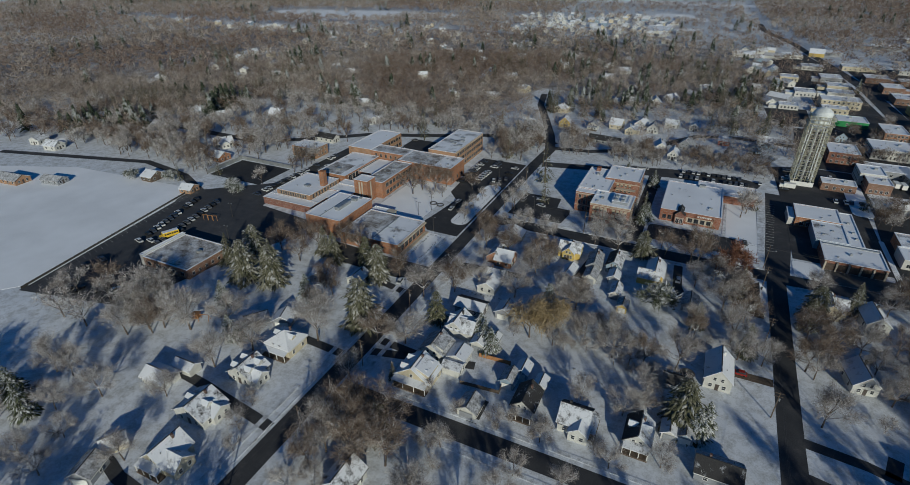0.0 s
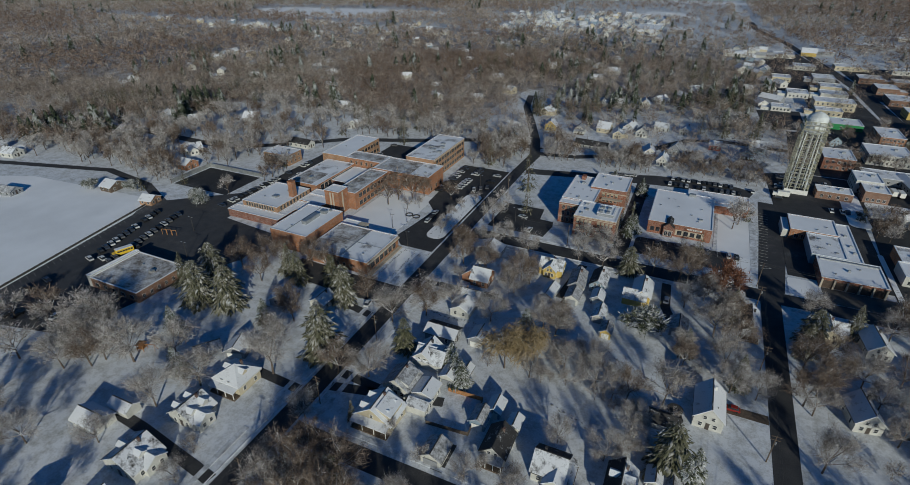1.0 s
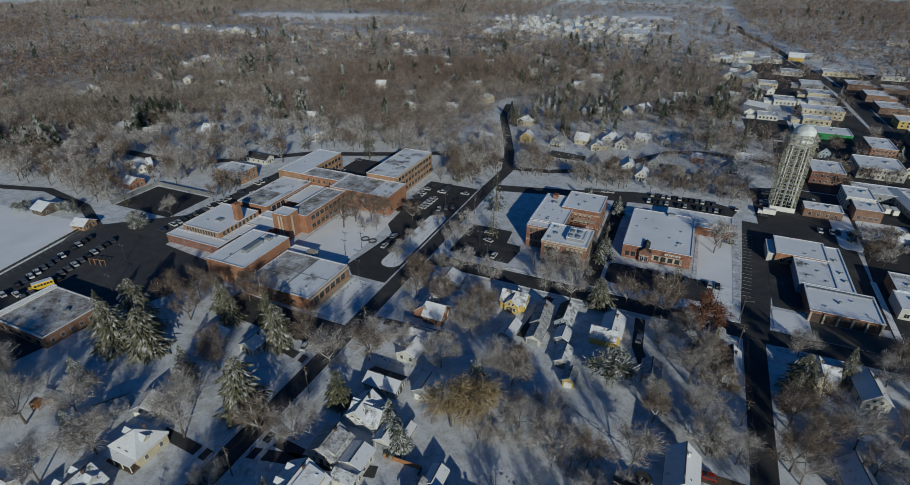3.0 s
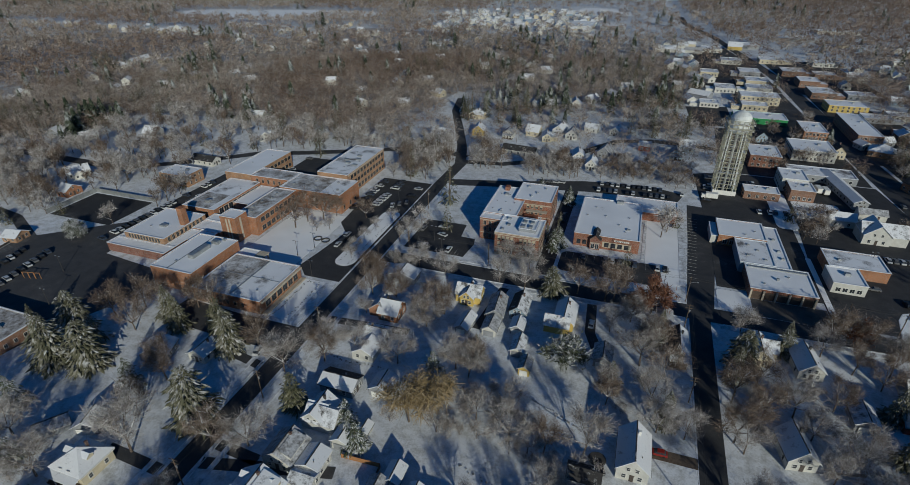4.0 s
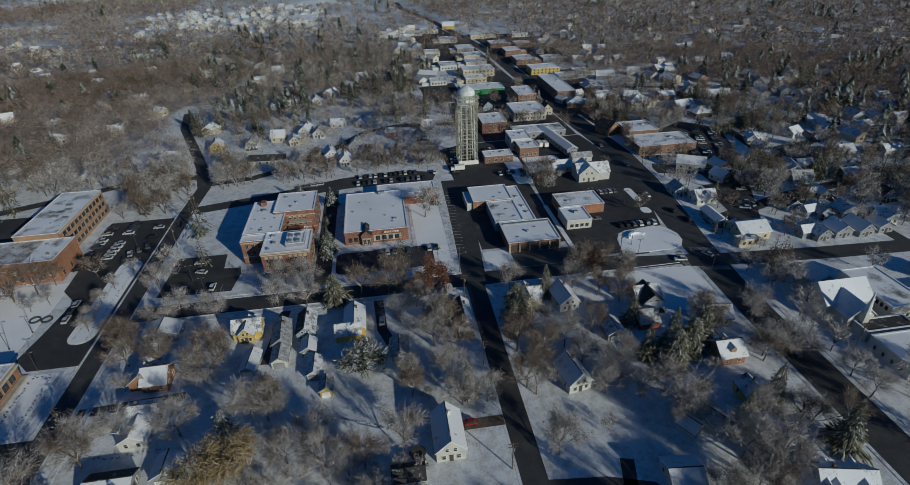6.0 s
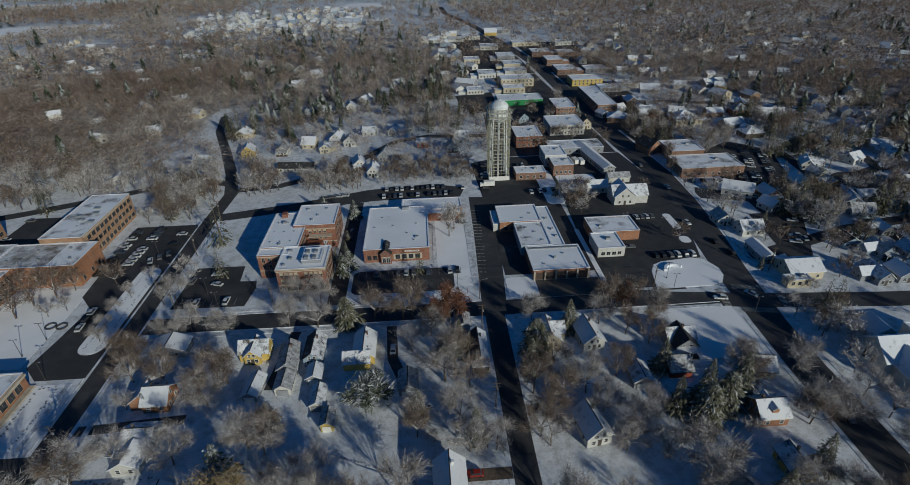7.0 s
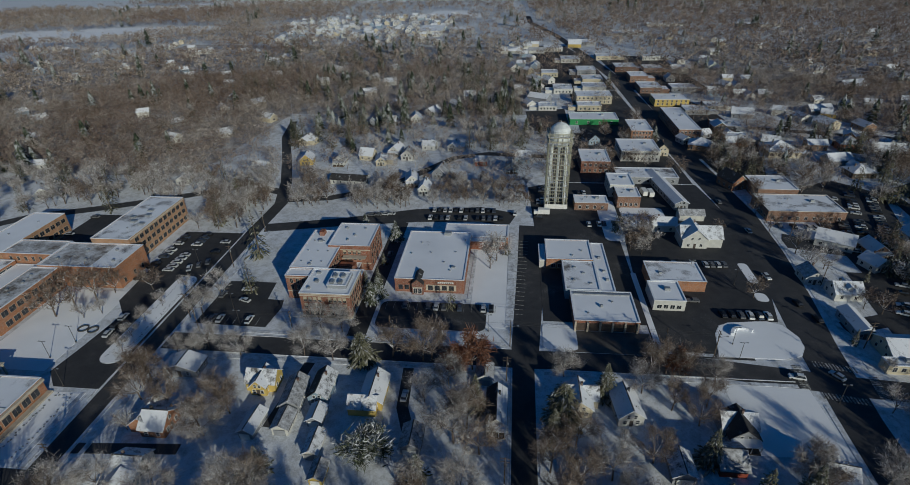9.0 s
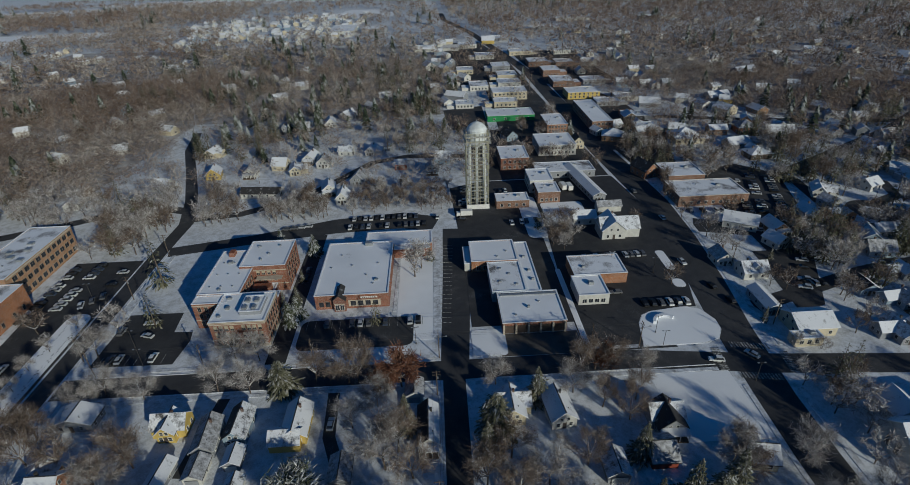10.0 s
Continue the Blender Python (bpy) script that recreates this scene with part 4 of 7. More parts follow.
simple_block("maintenance_building", "low white and brick maintenance building with melting roof snow", -194, -169, 109, 130, 4.3, BRICK_DULL, GRAVELROOF, 1, 5, 1.8)
raised = thing("maintenance_wing", "raised white-walled wing along the maintenance building", "building", pose(-191.5, 109, 0))
flat_block(raised, -4.4, -2.6, 0, 21, 5.0, WHITE, FLATROOF)
simple_block("annex_building", "two-storey tan brick annex with pale ground-floor doors", -262 + 34, -206 - 4, 240, 252, 6.4, BRICK_TAN, FLATROOF, 2, 7, 1.6)
simple_block("tower_shed", "low brick shed beside the water tower", 66, 82, 318, 327, 4.2, BRICK_DULL, FLATROOF, 1, 4)
simple_block("brick_store", "two-level brick store with snowy flat roof", 87, 98, 322, 334, 6.0, BRICK_DULL, FLATROOF, 1, 4)
simple_block("brick_store", "white-fronted store behind a brick one", 85, 97, 334.3, 350, 7.0, WHITE, FLATROOF, 2, 4)
simple_block("red_brick_shop", "two-storey red-brick shop with pale windows", 74, 90, 366, 386, 7.4, BRICK_RED, FLATROOF, 2, 5)
simple_block("lodge_hall", "white painted hall with a row of small upper windows", 99.5, 122, 386, 408, 6.6, WHITE, FLATROOF, 2, 10, 0.9)
simple_block("low_shop", "long low shop with a patchy snowy roof", 92, 124, 352, 366, 4.0, GREYS, FLATROOF_BARE, 1, 7)
simple_block("brick_block", "three-storey orange-red brick block on the main street", 111, 124.5, 419, 443, 8.6, BRICK, FLATROOF, 3, 6)
simple_block("market", "long low market with a green front", 76, 110, 458, 476, 4.2, GREEN, FLATROOF, 1, 4)
simple_block("yellow_block", "cream-yellow two-storey block with snowy roof", 86, 114, 514, 532, 6.5, CREAM, FLATROOF, 2, 8)
simple_block("corner_block", "long brick block with tan upper floor and snowy roof", 143, 157, 427, 480, 7, BRICK_DULL, FLATROOF, 2, 5)
simple_block("yellow_block", "yellow two-storey shop on the main street", 146, 172, 508, 526, 5.5, YELLOW, FLATROOF, 2, 7)
simple_block("library", "long low brick library with pale cornice and roof units", 153, 187, 311, 330, 5.4, BRICK_DULL, FLATROOF_BARE, 1, 9, 1.3, trim=TRIM)
simple_block("town_hall_rear", "brick hall wing with a flat snowy roof", 157, 176, 334, 352, 6.2, BRICK_DULL, FLATROOF_BARE, 1, 5)
simple_block("plaza_store", "long flat store with snow-covered roof", -105, -70, 885, 950, 6, WHITE, FLATROOF, 1, 5, 2)
simple_block("plaza_store", "long flat store with dark entrance front", -60, -24, 900, 925, 6, GREYS, FLATROOF, 1, 5, 2)
for x, y, w, d, h, wall in ((105, 560, 20, 16, 7, WHITE), (107, 590, 18, 18, 7, CREAM), (152, 560, 18, 22, 7, BRICK_DULL), (150, 600, 16, 20, 8, BRICK_DULL), (106, 630, 18, 20, 7, GREYS), (146, 645, 20, 20, 7, BRICK_DULL), (96, 690, 20, 18, 6, WHITE), (137, 705, 24, 18, 6, CREAM), (78, 556, 16, 18, 6, WHITE), (172, 640, 18, 16, 6, BRICK_DULL), (186, 700, 24, 14, 6, WHITE), (94, 500, 18, 12, 6, CREAM), (172, 491, 18, 12, 5, GREYS), (190, 503, 16, 12, 5, WHITE), (180, 452, 16, 12, 5, GREYS), (196, 402, 18, 14, 5, CREAM), (178, 424, 14, 12, 6, GREYS), (70, 620, 16, 16, 6, CREAM), (82, 760, 22, 20, 6, WHITE), (124, 800, 26, 22, 6, GREYS), (62, 500, 14, 12, 5, WHITE), (180, 560, 20, 14, 6, GREYS), (258, 960, 50, 16, 6, WHITE), (190, 875, 60, 20, 6, GREYS), (387, 945, 60, 18, 6, WHITE)):
    h = h * 0.72
    ob = simple_block("far_shop", "small flat-roofed shop along the distant main street", x - w / 2, x + w / 2, y - d / 2, y + d / 2, h, wall, FLATROOF_BARE if int(x + y) % 3 else FLATROOF, 1, 5, 1.2, False)
    away_from = -1 if x < 128 else 1
    flat_block(ob, min(away_from * (w / 2 + 0.2), away_from * (w / 2 + 7)), max(away_from * (w / 2 + 0.2), away_from * (w / 2 + 7)), 2, d * 0.72, h * 0.62, wall, FLATROOF, edged=False)
    if w < 30:
        flat_block(ob, -w * 0.42, w * 0.2, d + 0.2, d + 7, h * 0.78, BRICK_DULL if wall is not BRICK_DULL else GREYS, FLATROOF, edged=False)

# ---- houses ----


def gable_wall(bm, w, d, h, rise, x=0.0, y=0.0):
    v = [bm.verts.new((x + a, y + b, c)) for b in (-d / 2, d / 2) for a, c in ((-w / 2, 0), (w / 2, 0), (w / 2, h), (0, h + rise), (-w / 2, h))]
    for f in ((0, 1, 2, 3, 4), (9, 8, 7, 6, 5), (1, 6, 7, 2), (0, 4, 9, 5), (2, 7, 8, 3), (4, 3, 8, 9)):
        bm.faces.new([v[i] for i in f])


def slope(bm, w, d, h, rise, side, over=0.45, t=0.24, x=0.0, y=0.0):
    """One slope of a gable roof, running along y."""
    k = rise / (w / 2)
    e = w / 2 + over
    pts = ((0, h + rise + 0.03), (e, h + rise + 0.03 - k * e), (e, h + rise + 0.03 - k * e + t), (0, h + rise + 0.03 + t * 1.1))
    v = [bm.verts.new((x + side * a, y + b, c)) for b in (-d / 2 - over, d / 2 + over) for a, c in pts]
    fs = ((0, 1, 2, 3), (7, 6, 5, 4), (0, 4, 5, 1), (1, 5, 6, 2), (2, 6, 7, 3), (3, 7, 4, 0))
    for f in fs:
        bm.faces.new([v[i] for i in (f if side > 0 else f[::-1])])


SHELLS = {"white": WHITE, "cream": CREAM, "yellow": YELLOW, "grey": GREYS, "blue-grey": BLUES, "red": REDS, "red-brick": BRICK, "tan": BRICK_TAN, "green": GREEN, "brown": WOOD}


def house(x, y, w, d, h, turn=0, colour="white", pitch=0.72, dark=False, chimney=True, porch=False, dormers=0, wing=None, label="", name="house", category="house", windows=True, bricks=None, hip=False, shed_side=0, cover=None):
    """A gabled house with its ridge along local y. wing: (dx, dy, width, depth, height) of a cross-gable part."""
    where = "with a dark shingled roof" if dark else "with a snow-covered gable roof"
    ob = thing(name, label or f"{colour} clapboard {name.replace('_', ' ')} {where}" + (" and a porch" if porch else ""), category, pose(x, y, 0, 0, 0, turn))
    wall = SHELLS[colour]
    h = h * 0.7 if h > 4 else h * 0.9
    small = 0.93 if category == "shed" else 0.86
    w, d = w * small, d * small
    rise = w / 2 * pitch
    bm = bmesh.new()
    if hip:
        box(bm, -w / 2, w / 2, -d / 2, d / 2, 0, h)
    else:
        gable_wall(bm, w, d, h, rise)
    part("wall", bm, wall, ob)
    cover = cover or (ROOFPATCH, ROOFSNOW, ROOFSNOW, ROOFTHIN, ROOFSNOW)[(int(x) + 2 * int(y)) % 5]
    if hip:
        for k in range(4):
            bm = bmesh.new()
            e, g = w / 2 + 0.5, d / 2 + 0.5
            c = ((-e, -g), (e, -g), (e, g), (-e, g))
            v = [bm.verts.new(q) for q in ((*c[k], h - 0.1), (*c[(k + 1) % 4], h - 0.1), (0, 0, h + rise + 0.35), (*c[k], h + 0.12), (*c[(k + 1) % 4], h + 0.12), (0, 0, h + rise + 0.58))]
            for f in ((0, 1, 4, 3), (3, 4, 5), (2, 1, 0), (1, 2, 5, 4), (2, 0, 3, 5)):
                bm.faces.new([v[i] for i in f])
            part("roof_slope", bm, cover, ob)
    for s in (1, -1) if not hip else ():
        bm = bmesh.new()
        slope(bm, w, d, h, rise, s)
        part("roof_slope", bm, SHINGLE if dark and (dark is True or dark == s) else cover, ob)
    if shed_side:
        bm = bmesh.new()
        s, a, b = shed_side, 0.12 * w, 0.46 * w
        zt, zo = h + rise * 0.95, h + rise * 0.52
        v = [bm.verts.new((s * q, r * d * 0.40, z)) for r in (-1, 1) for q, z in ((a, h + rise * 0.4), (b, h - 0.1), (b, zo), (a, zt))]
        for f in ((0, 1, 2, 3), (7, 6, 5, 4), (0, 4, 5, 1), (1, 5, 6, 2), (2, 6, 7, 3), (3, 7, 4, 0)):
            bm.faces.new([v[i] for i in f])
        bmesh.ops.recalc_face_normals(bm, faces=bm.faces)
        dm = part("dormer", bm, wall, ob)
        bm = bmesh.new()
        v = [bm.verts.new((s * q, r * d * 0.42, z)) for r in (-1, 1) for q, z in ((a - 0.2, zt + 0.08), (b + 0.35, zo - 0.06), (b + 0.35, zo + 0.16), (a - 0.2, zt + 0.3))]
        for f in ((0, 1, 2, 3), (7, 6, 5, 4), (0, 4, 5, 1), (1, 5, 6, 2), (2, 6, 7, 3), (3, 7, 4, 0)):
            bm.faces.new([v[i] for i in f])
        bmesh.ops.recalc_face_normals(bm, faces=bm.faces)
        part("dormer_roof", bm, cover, dm)
    for s in (1, -1) if y < 240 and abs(x) < 150 else ():
        bm = bmesh.new()
        box(bm, s * (w / 2 + 0.47) - 0.06, s * (w / 2 + 0.47) + 0.06, -d / 2 - 0.4, d / 2 + 0.4, h - 0.42, h - 0.24)
        part("gutter", bm, TRIM if int(x) % 2 else DARKTRIM, ob)
    if y < 240 and abs(x) < 150 and not hip:
        bm = bmesh.new()
        box(bm, -0.16, 0.16, -d / 2 - 0.42, d / 2 + 0.42, h + rise + 0.22, h + rise + 0.35)
        beveled(bm, 0.04)
        part("ridge_cap", bm, SHINGLE, ob, "dark ridge where the snow has slid away")
        if category != "shed":
            for side_of, along in ((0.22, -0.3),):
                bm = bmesh.new()
                rod(bm, (side_of * w, along * d, h + rise * 0.4), (side_of * w, along * d, h + rise * (1 - 2 * abs(side_of)) + 0.75), 0.09, None, 6)
                part("vent_pipe", bm, DARKTRIM, ob)
    if windows:
        z = 0.9
        for s, face in ((-1, 0), (1, 180)):
            for k in (-0.25, 0.25):
                window(ob, k * w, s * (d / 2 + 0.02), z, face, 0.95, 1.3)
                if h > 3.3:
                    window(ob, k * w * 0.55, s * (d / 2 + 0.02), h - 0.4, face, 0.8, 1.1)
        n = max(2, int(d / 3.6))
        for i in range(n):
            yy = -d / 2 + d * (i + 0.5) / n
            window(ob, w / 2 + 0.02, yy, z, 90, 0.95, 1.3), window(ob, -w / 2 - 0.02, yy, z, -90, 0.95, 1.3)
        if rise > 2.2 and h <= 3.3:
            window(ob, 0, -d / 2 - 0.02, h + 0.4, 0, 0.8, 1.1), window(ob, 0, d / 2 + 0.02, h + 0.4, 180, 0.8, 1.1)
        bm = bmesh.new()
        box(bm, -0.5, 0.5, -d / 2 - 0.07, -d / 2 + 0.02, 0, 2.1)
        box(bm, -0.62, 0.62, -d / 2 - 0.05, -d / 2 + 0.02, 2.1, 2.25)
        part("door", bm, DOORPAINT, ob, "dark painted front door")
    if chimney:
        bm = bmesh.new()
        cy = d * 0.22
        box(bm, 0.5, 1.05, cy - 0.28, cy + 0.28, h + rise * 0.5, h + rise + 0.65)
        box(bm, 0.44, 1.11, cy - 0.34, cy + 0.34, h + rise + 0.65, h + rise + 0.76)
        part("chimney", bm, bricks or (CHIMNEY_BRICK if int(y) % 3 else DARKTRIM), ob)
    if porch:
        bm = bmesh.new()
        p = ((-w / 2, -d / 2 - 0.03, 3.1), (w / 2, -d / 2 - 0.03, 3.1), (w / 2, -d / 2 - 2.3, 2.5), (-w / 2, -d / 2 - 2.3, 2.5))
        lo, hi = [bm.verts.new(q) for q in p], [bm.verts.new((q[0], q[1], q[2] + 0.22)) for q in p]
        bm.faces.new(lo), bm.faces.new(hi[::-1])
        for i in range(4):
            bm.faces.new((lo[(i + 1) % 4], lo[i], hi[i], hi[(i + 1) % 4]))
        bmesh.ops.recalc_face_normals(bm, faces=bm.faces)
        part("porch_roof", bm, cover, ob)
        bm = bmesh.new()
        box(bm, -w / 2, w / 2, -d / 2 - 2.3, -d / 2 - 0.1, 0, 0.45)
        part("porch_floor", bm, WOOD, ob)
        for i in range(4):
            bm = bmesh.new()
            px = -w / 2 + 0.15 + i * (w - 0.3) / 3
            box(bm, px - 0.09, px + 0.09, -d / 2 - 2.22, -d / 2 - 2.04, 0.45, 2.5)
            part("porch_post", bm, TRIM, ob)
    for i in range(dormers):
        for s in (1, -1):
            dy = -d / 2 + d * (i + 0.5) / dormers
            dm = part("dormer", dormer_wall(s, dy, w, h, rise), wall, ob)
            for k in (1, -1):
                bm = bmesh.new()
                slope(bm, 1.9, 2.2, 1.1, 0.7, k, 0.2, 0.14)
                bmesh.ops.transform(bm, matrix=pose(s * w * 0.27, dy, h + rise * 0.30, 0, 0, 90), verts=bm.verts)
                part("dormer_roof", bm, ROOFSNOW, dm)
    if wing:
        dx, dy, ww, wd, wh = wing
        wh = wh * 0.72 if wh > 3.4 else wh * 0.9
        bm = bmesh.new()
        gable_wall(bm, ww, wd, wh, ww / 2 * pitch)
        bmesh.ops.transform(bm, matrix=pose(dx, dy, 0, 0, 0, 90), verts=bm.verts)
        wg = part("wing", bm, wall, ob)
        for s in (1, -1):
            bm = bmesh.new()
            slope(bm, ww, wd, wh, ww / 2 * pitch, s, 0.35)
            bmesh.ops.transform(bm, matrix=pose(dx, dy, 0, 0, 0, 90), verts=bm.verts)
            part("wing_roof", bm, ROOFSNOW if cover is not ROOFSNOW else ROOFPATCH, wg)
        sgn = 1 if dx >= 0 else -1
        for k in (-0.22, 0.22):
            window(ob, dx + sgn * (wd / 2 + 0.02), dy + k * ww, 1.0, 90 * sgn, 0.95, 1.3)
    keep(x, y, max(w, d) / 2 + (1.2 if y < 240 else 0.2))
    front_yard(x, y, max(w, d) / 2 - 0.5, 11 if y > 240 or x > 140 else 7)
    return ob


YARDS = []


def front_yard(x, y, r, depth=11):
    """The open yard on a house's southern side, where no tree stands."""
    YARDS.append((x, y, x - 0.004 * depth * x, y - depth, r))
    TAKEN.append(YARDS[-1])


def dormer_wall(s, dy, w, h, rise):
    bm = bmesh.new()
    gable_wall(bm, 1.7, 2.0, 1.1, 0.7)
    bmesh.ops.transform(bm, matrix=pose(s * w * 0.27, dy, h + rise * 0.30, 0, 0, 90), verts=bm.verts)
    return bm


def shed(x, y, w, d, h, turn=0, colour="white", dark=False, label="", name="garage_shed"):
    ob = house(x, y, w, d, h, turn, colour, 0.6, dark, False, windows=False, label=label or f"small {colour} outbuilding with snow on its roof", name=name, category="shed")
    bm = bmesh.new()
    box(bm, -w * 0.33, w * 0.33, -d / 2 - 0.06, -d / 2 + 0.02, 0, 2.1)
    part("door", bm, TRIM if colour != "white" else GREYS, ob)
    window(ob, w / 2 + 0.02, 0, 1.0, 90, 0.8, 0.8)
    return ob


# west of the school street
house(-131, 66, 6.6, 9.6, 2.9, 90, "white", 0.6, False, False, name="garage_shed", category="shed", windows=False, label="white one-storey garage with a clean snowy roof")
house(-127.5, 72.6, 4.6, 7.6, 2.8, 90, "white", 0.6, False, False, name="garage_shed", category="shed", windows=False, label="small white garage with snow on its roof")
house(-108.5, 79, 10.5, 9, 3.4, 0, "white", 0.7, dormers=2, wing=(2.5, -1, 5, 8, 3.2), label="white house with melting snow between its many gables")
house(-107, 94, 11, 10, 5.0, 0, "cream", 0.65, dormers=1, porch=True, hip=True, label="square cream house with a hipped snowy roof, dormers and porch")
shed(-116.5, 104, 7, 6, 2.8, 20, "grey")
shed(-125.2, 99.8, 5, 8, 2.6, -35, "grey", label="grey garden shed with a rounded cover of snow")
house(-109.5, 62, 12.5, 10, 4.6, 0, "white", 0.62, dormers=1, wing=(3.5, 1, 5.5, 6.5, 4), label="white house with a broad snowy roof, dormers and brick chimney")
house(-105, 47.5, 9, 10, 4.6, 0, "cream", 0.85, wing=(3.5, -1, 6, 7, 3.6), porch=True)
shed(-119, 36, 6, 7, 3, 20, "grey")
shed(-121, 44, 5, 6, 2.8, -28, "cream")
house(-122, 132.5, 10, 8, 3.2, 20, "grey", 0.5)
house(-108, 136.5, 7, 8, 3.2, 0, "white", 0.6)
house(-102, 22, 8, 9, 4.6, 0, "white", 0.8)
# between the school street and the side street
house(-60, 60, 8.5, 10, 5, 0, "white", 0.8)
house(-60, 160, 9, 8.5, 4.4, 90, "white", 0.6, wing=(-6.6, 0, 7, 7, 3.0), label="white house with two snowy roofs and a low front wing")
house(-61, 174, 9, 8, 4.6, 90, "red-brick", 0.8, wing=(2, 4, 7, 9, 3.8), label="brick and white house with a front gable and wing")
house(-60, 126, 8, 9.5, 4.8, 0, "white", 0.85, dormers=1, wing=(2, -1, 6.5, 9, 4.4), label="white many-gabled house with thick snow between its roofs")
house(-60.5, 138, 7.5, 12, 3.4, 90, "grey", 0.45, dark=1, chimney=False, label="low grey house with a bare dark roof slope")
shed(-48.5, 141, 6.5, 7, 3, 0, "grey")
house(-61.5, 112.5, 9.5, 9.5, 4.8, 0, "white", 0.75, shed_side=1, label="white house with a wide shed dormer under snow")
shed(-50, 121.3, 5, 6, 3.2, 0)
shed(-46.5, 125.5, 3, 3.5, 2.4, 0)
house(-61.5, 100, 13, 9.5, 4.6, 0, "cream", 0.7, dormers=2, porch=True, shed_side=1, label="broad cream bungalow with dormers, porch and snowy roof")
house(-53.4, 112.3, 6.6, 7, 3.6, 0, "white", 0.4, chimney=False, wing=(0.3, -5.2, 4.6, 5.8, 3), label="white annex with two clean snowy roofs")
shed(-42, 95, 6, 6.5, 2.8, 0)
shed(-35.7, 109.8, 4.6, 6, 3, 0, "blue-grey")
shed(-33.2, 115.2, 4, 5.6, 2.8, 0, "blue-grey")
shed(-26.5, 111.5, 3.4, 4.6, 3.2, 0, label="narrow white annex with a snowy roof behind a house")
house(-28.2, 103, 7.4, 10, 5, 0, "white", 0.8, dark=True, porch=True, label="white two-storey house with bare dark shingles on both slopes")
house(-14.2, 102.5, 9.5, 9, 5, 90, "white", 0.75, dark=1, porch=True, wing=(-3, -2, 5, 6, 3.4))
house(2.2, 104.5, 7.5, 10, 4.8, 0, "white", 0.85, dark=-1, dormers=1, porch=True)
shed(9.5, 110, 4, 5, 2.6, 0)
shed(9.6, 129.5, 5, 8, 2.8, 90, "grey", True)
shed(13.4, 110.4, 4.5, 5, 2.6, 0, "blue-grey")
house(20.4, 138.8, 8.6, 14, 5.6, 0, "white", 0.95, label="tall white house with a steep snowy roof and brick chimney", bricks=TRIM)
house(21.5, 101.5, 8, 12, 3.2, 90, "grey", 0.6, dark=-1)
shed(-15.6, 170.5, 4.0, 8.0, 2.6, 0)
shed(-11.6, 162.0, 3.6, 5.6, 2.9, 0, "yellow", label="small bright yellow garden shed with snow on its roof")
house(-3.8, 190, 7.5, 13, 4.6, 0, "yellow", 0.75, wing=(-2, -5, 6, 8, 3.2), label="long yellow house with a snowy gable roof")
house(-38.4, 191, 5.6, 8.5, 5, 0, "yellow", 0.95, wing=(0, 1, 6, 9, 4.6), label="yellow house with steep crossing gables")
house(-27, 187, 6.5, 13, 4.4, 4, "grey", 0.7, cover=ROOFTHIN, label="long grey house with thin snow on its grey-green shingles")
house(-19.5, 190, 6.5, 12, 4.8, 0, "blue-grey", 0.8, dark=-1, cover=ROOFPATCH)
house(-66.5, 196.2, 13, 7.5, 3.2, 0, "grey", 0.35, chimney=False, label="low grey bungalow with a shallow snowy roof")
shed(-35, 176, 4.5, 9, 2.8, -5, "grey"), shed(-26.4, 177, 5, 7, 2.8, 0), shed(10, 174, 5.5, 8, 3, 0, "grey"), shed(-18, 180, 4.5, 6, 2.8, 0, "grey")
house(32, 186, 6, 15, 4.6, 0, "white", 0.75, dark=-1, porch=True)
shed(28, 200, 5, 7, 3)
# east of the side street
house(55, 191, 8, 11, 4.8, 0, "cream", 0.8, wing=(1, 2, 6, 9, 4.4))
house(68, 189.5, 8, 12, 4.8, 6, "white", 0.8)
house(58.6, 153.6, 8, 11, 5, 10, "white", 0.95, label="white house with a blue-shaded steep roof among trees")
house(96, 184, 8.5, 10, 4.8, 0, "grey", 0.8, dark=True, porch=True, wing=(0, 2, 7, 9, 4.4), label="grey house with dark roof and flat-roofed porch beside the snowy lot")
shed(90.5, 174.5, 9, 7, 3, 90, "red", label="red garage with a snow-covered roof")
house(114, 171.5, 8, 9, 4.4, 80, "cream", 0.8, dormers=1)
house(107, 155, 9, 9, 4.8, 90, "red-brick", 0.75, dormers=1, label="red-brick house with a snowy dormered roof")
house(104.5, 138.5, 7, 9, 3.4, 0, "yellow", 0.7)
shed(89, 132.5, 7, 7, 3.0, 30), shed(82.6, 131.6, 5, 5, 2.6, 30)
house(73, 118, 10, 8, 3.0, 84, "white", 0.5, False, False, label="white three-bay garage with a broad snowy roof", name="garage_shed", category="shed")
house(106.5, 110, 11, 14, 5, 78, "white", 0.85, dormers=2, wing=(0, 5, 7, 8, 4.6), label="large white house with dormers and snow-covered roofs")
house(103, 126, 8, 9, 4.6, 10, "white", 0.7, dark=1, porch=True)
house(80, 95, 8, 10, 4.8, 0, "white", 0.8)
shed(78, 171, 6, 8, 3, 0, "grey")

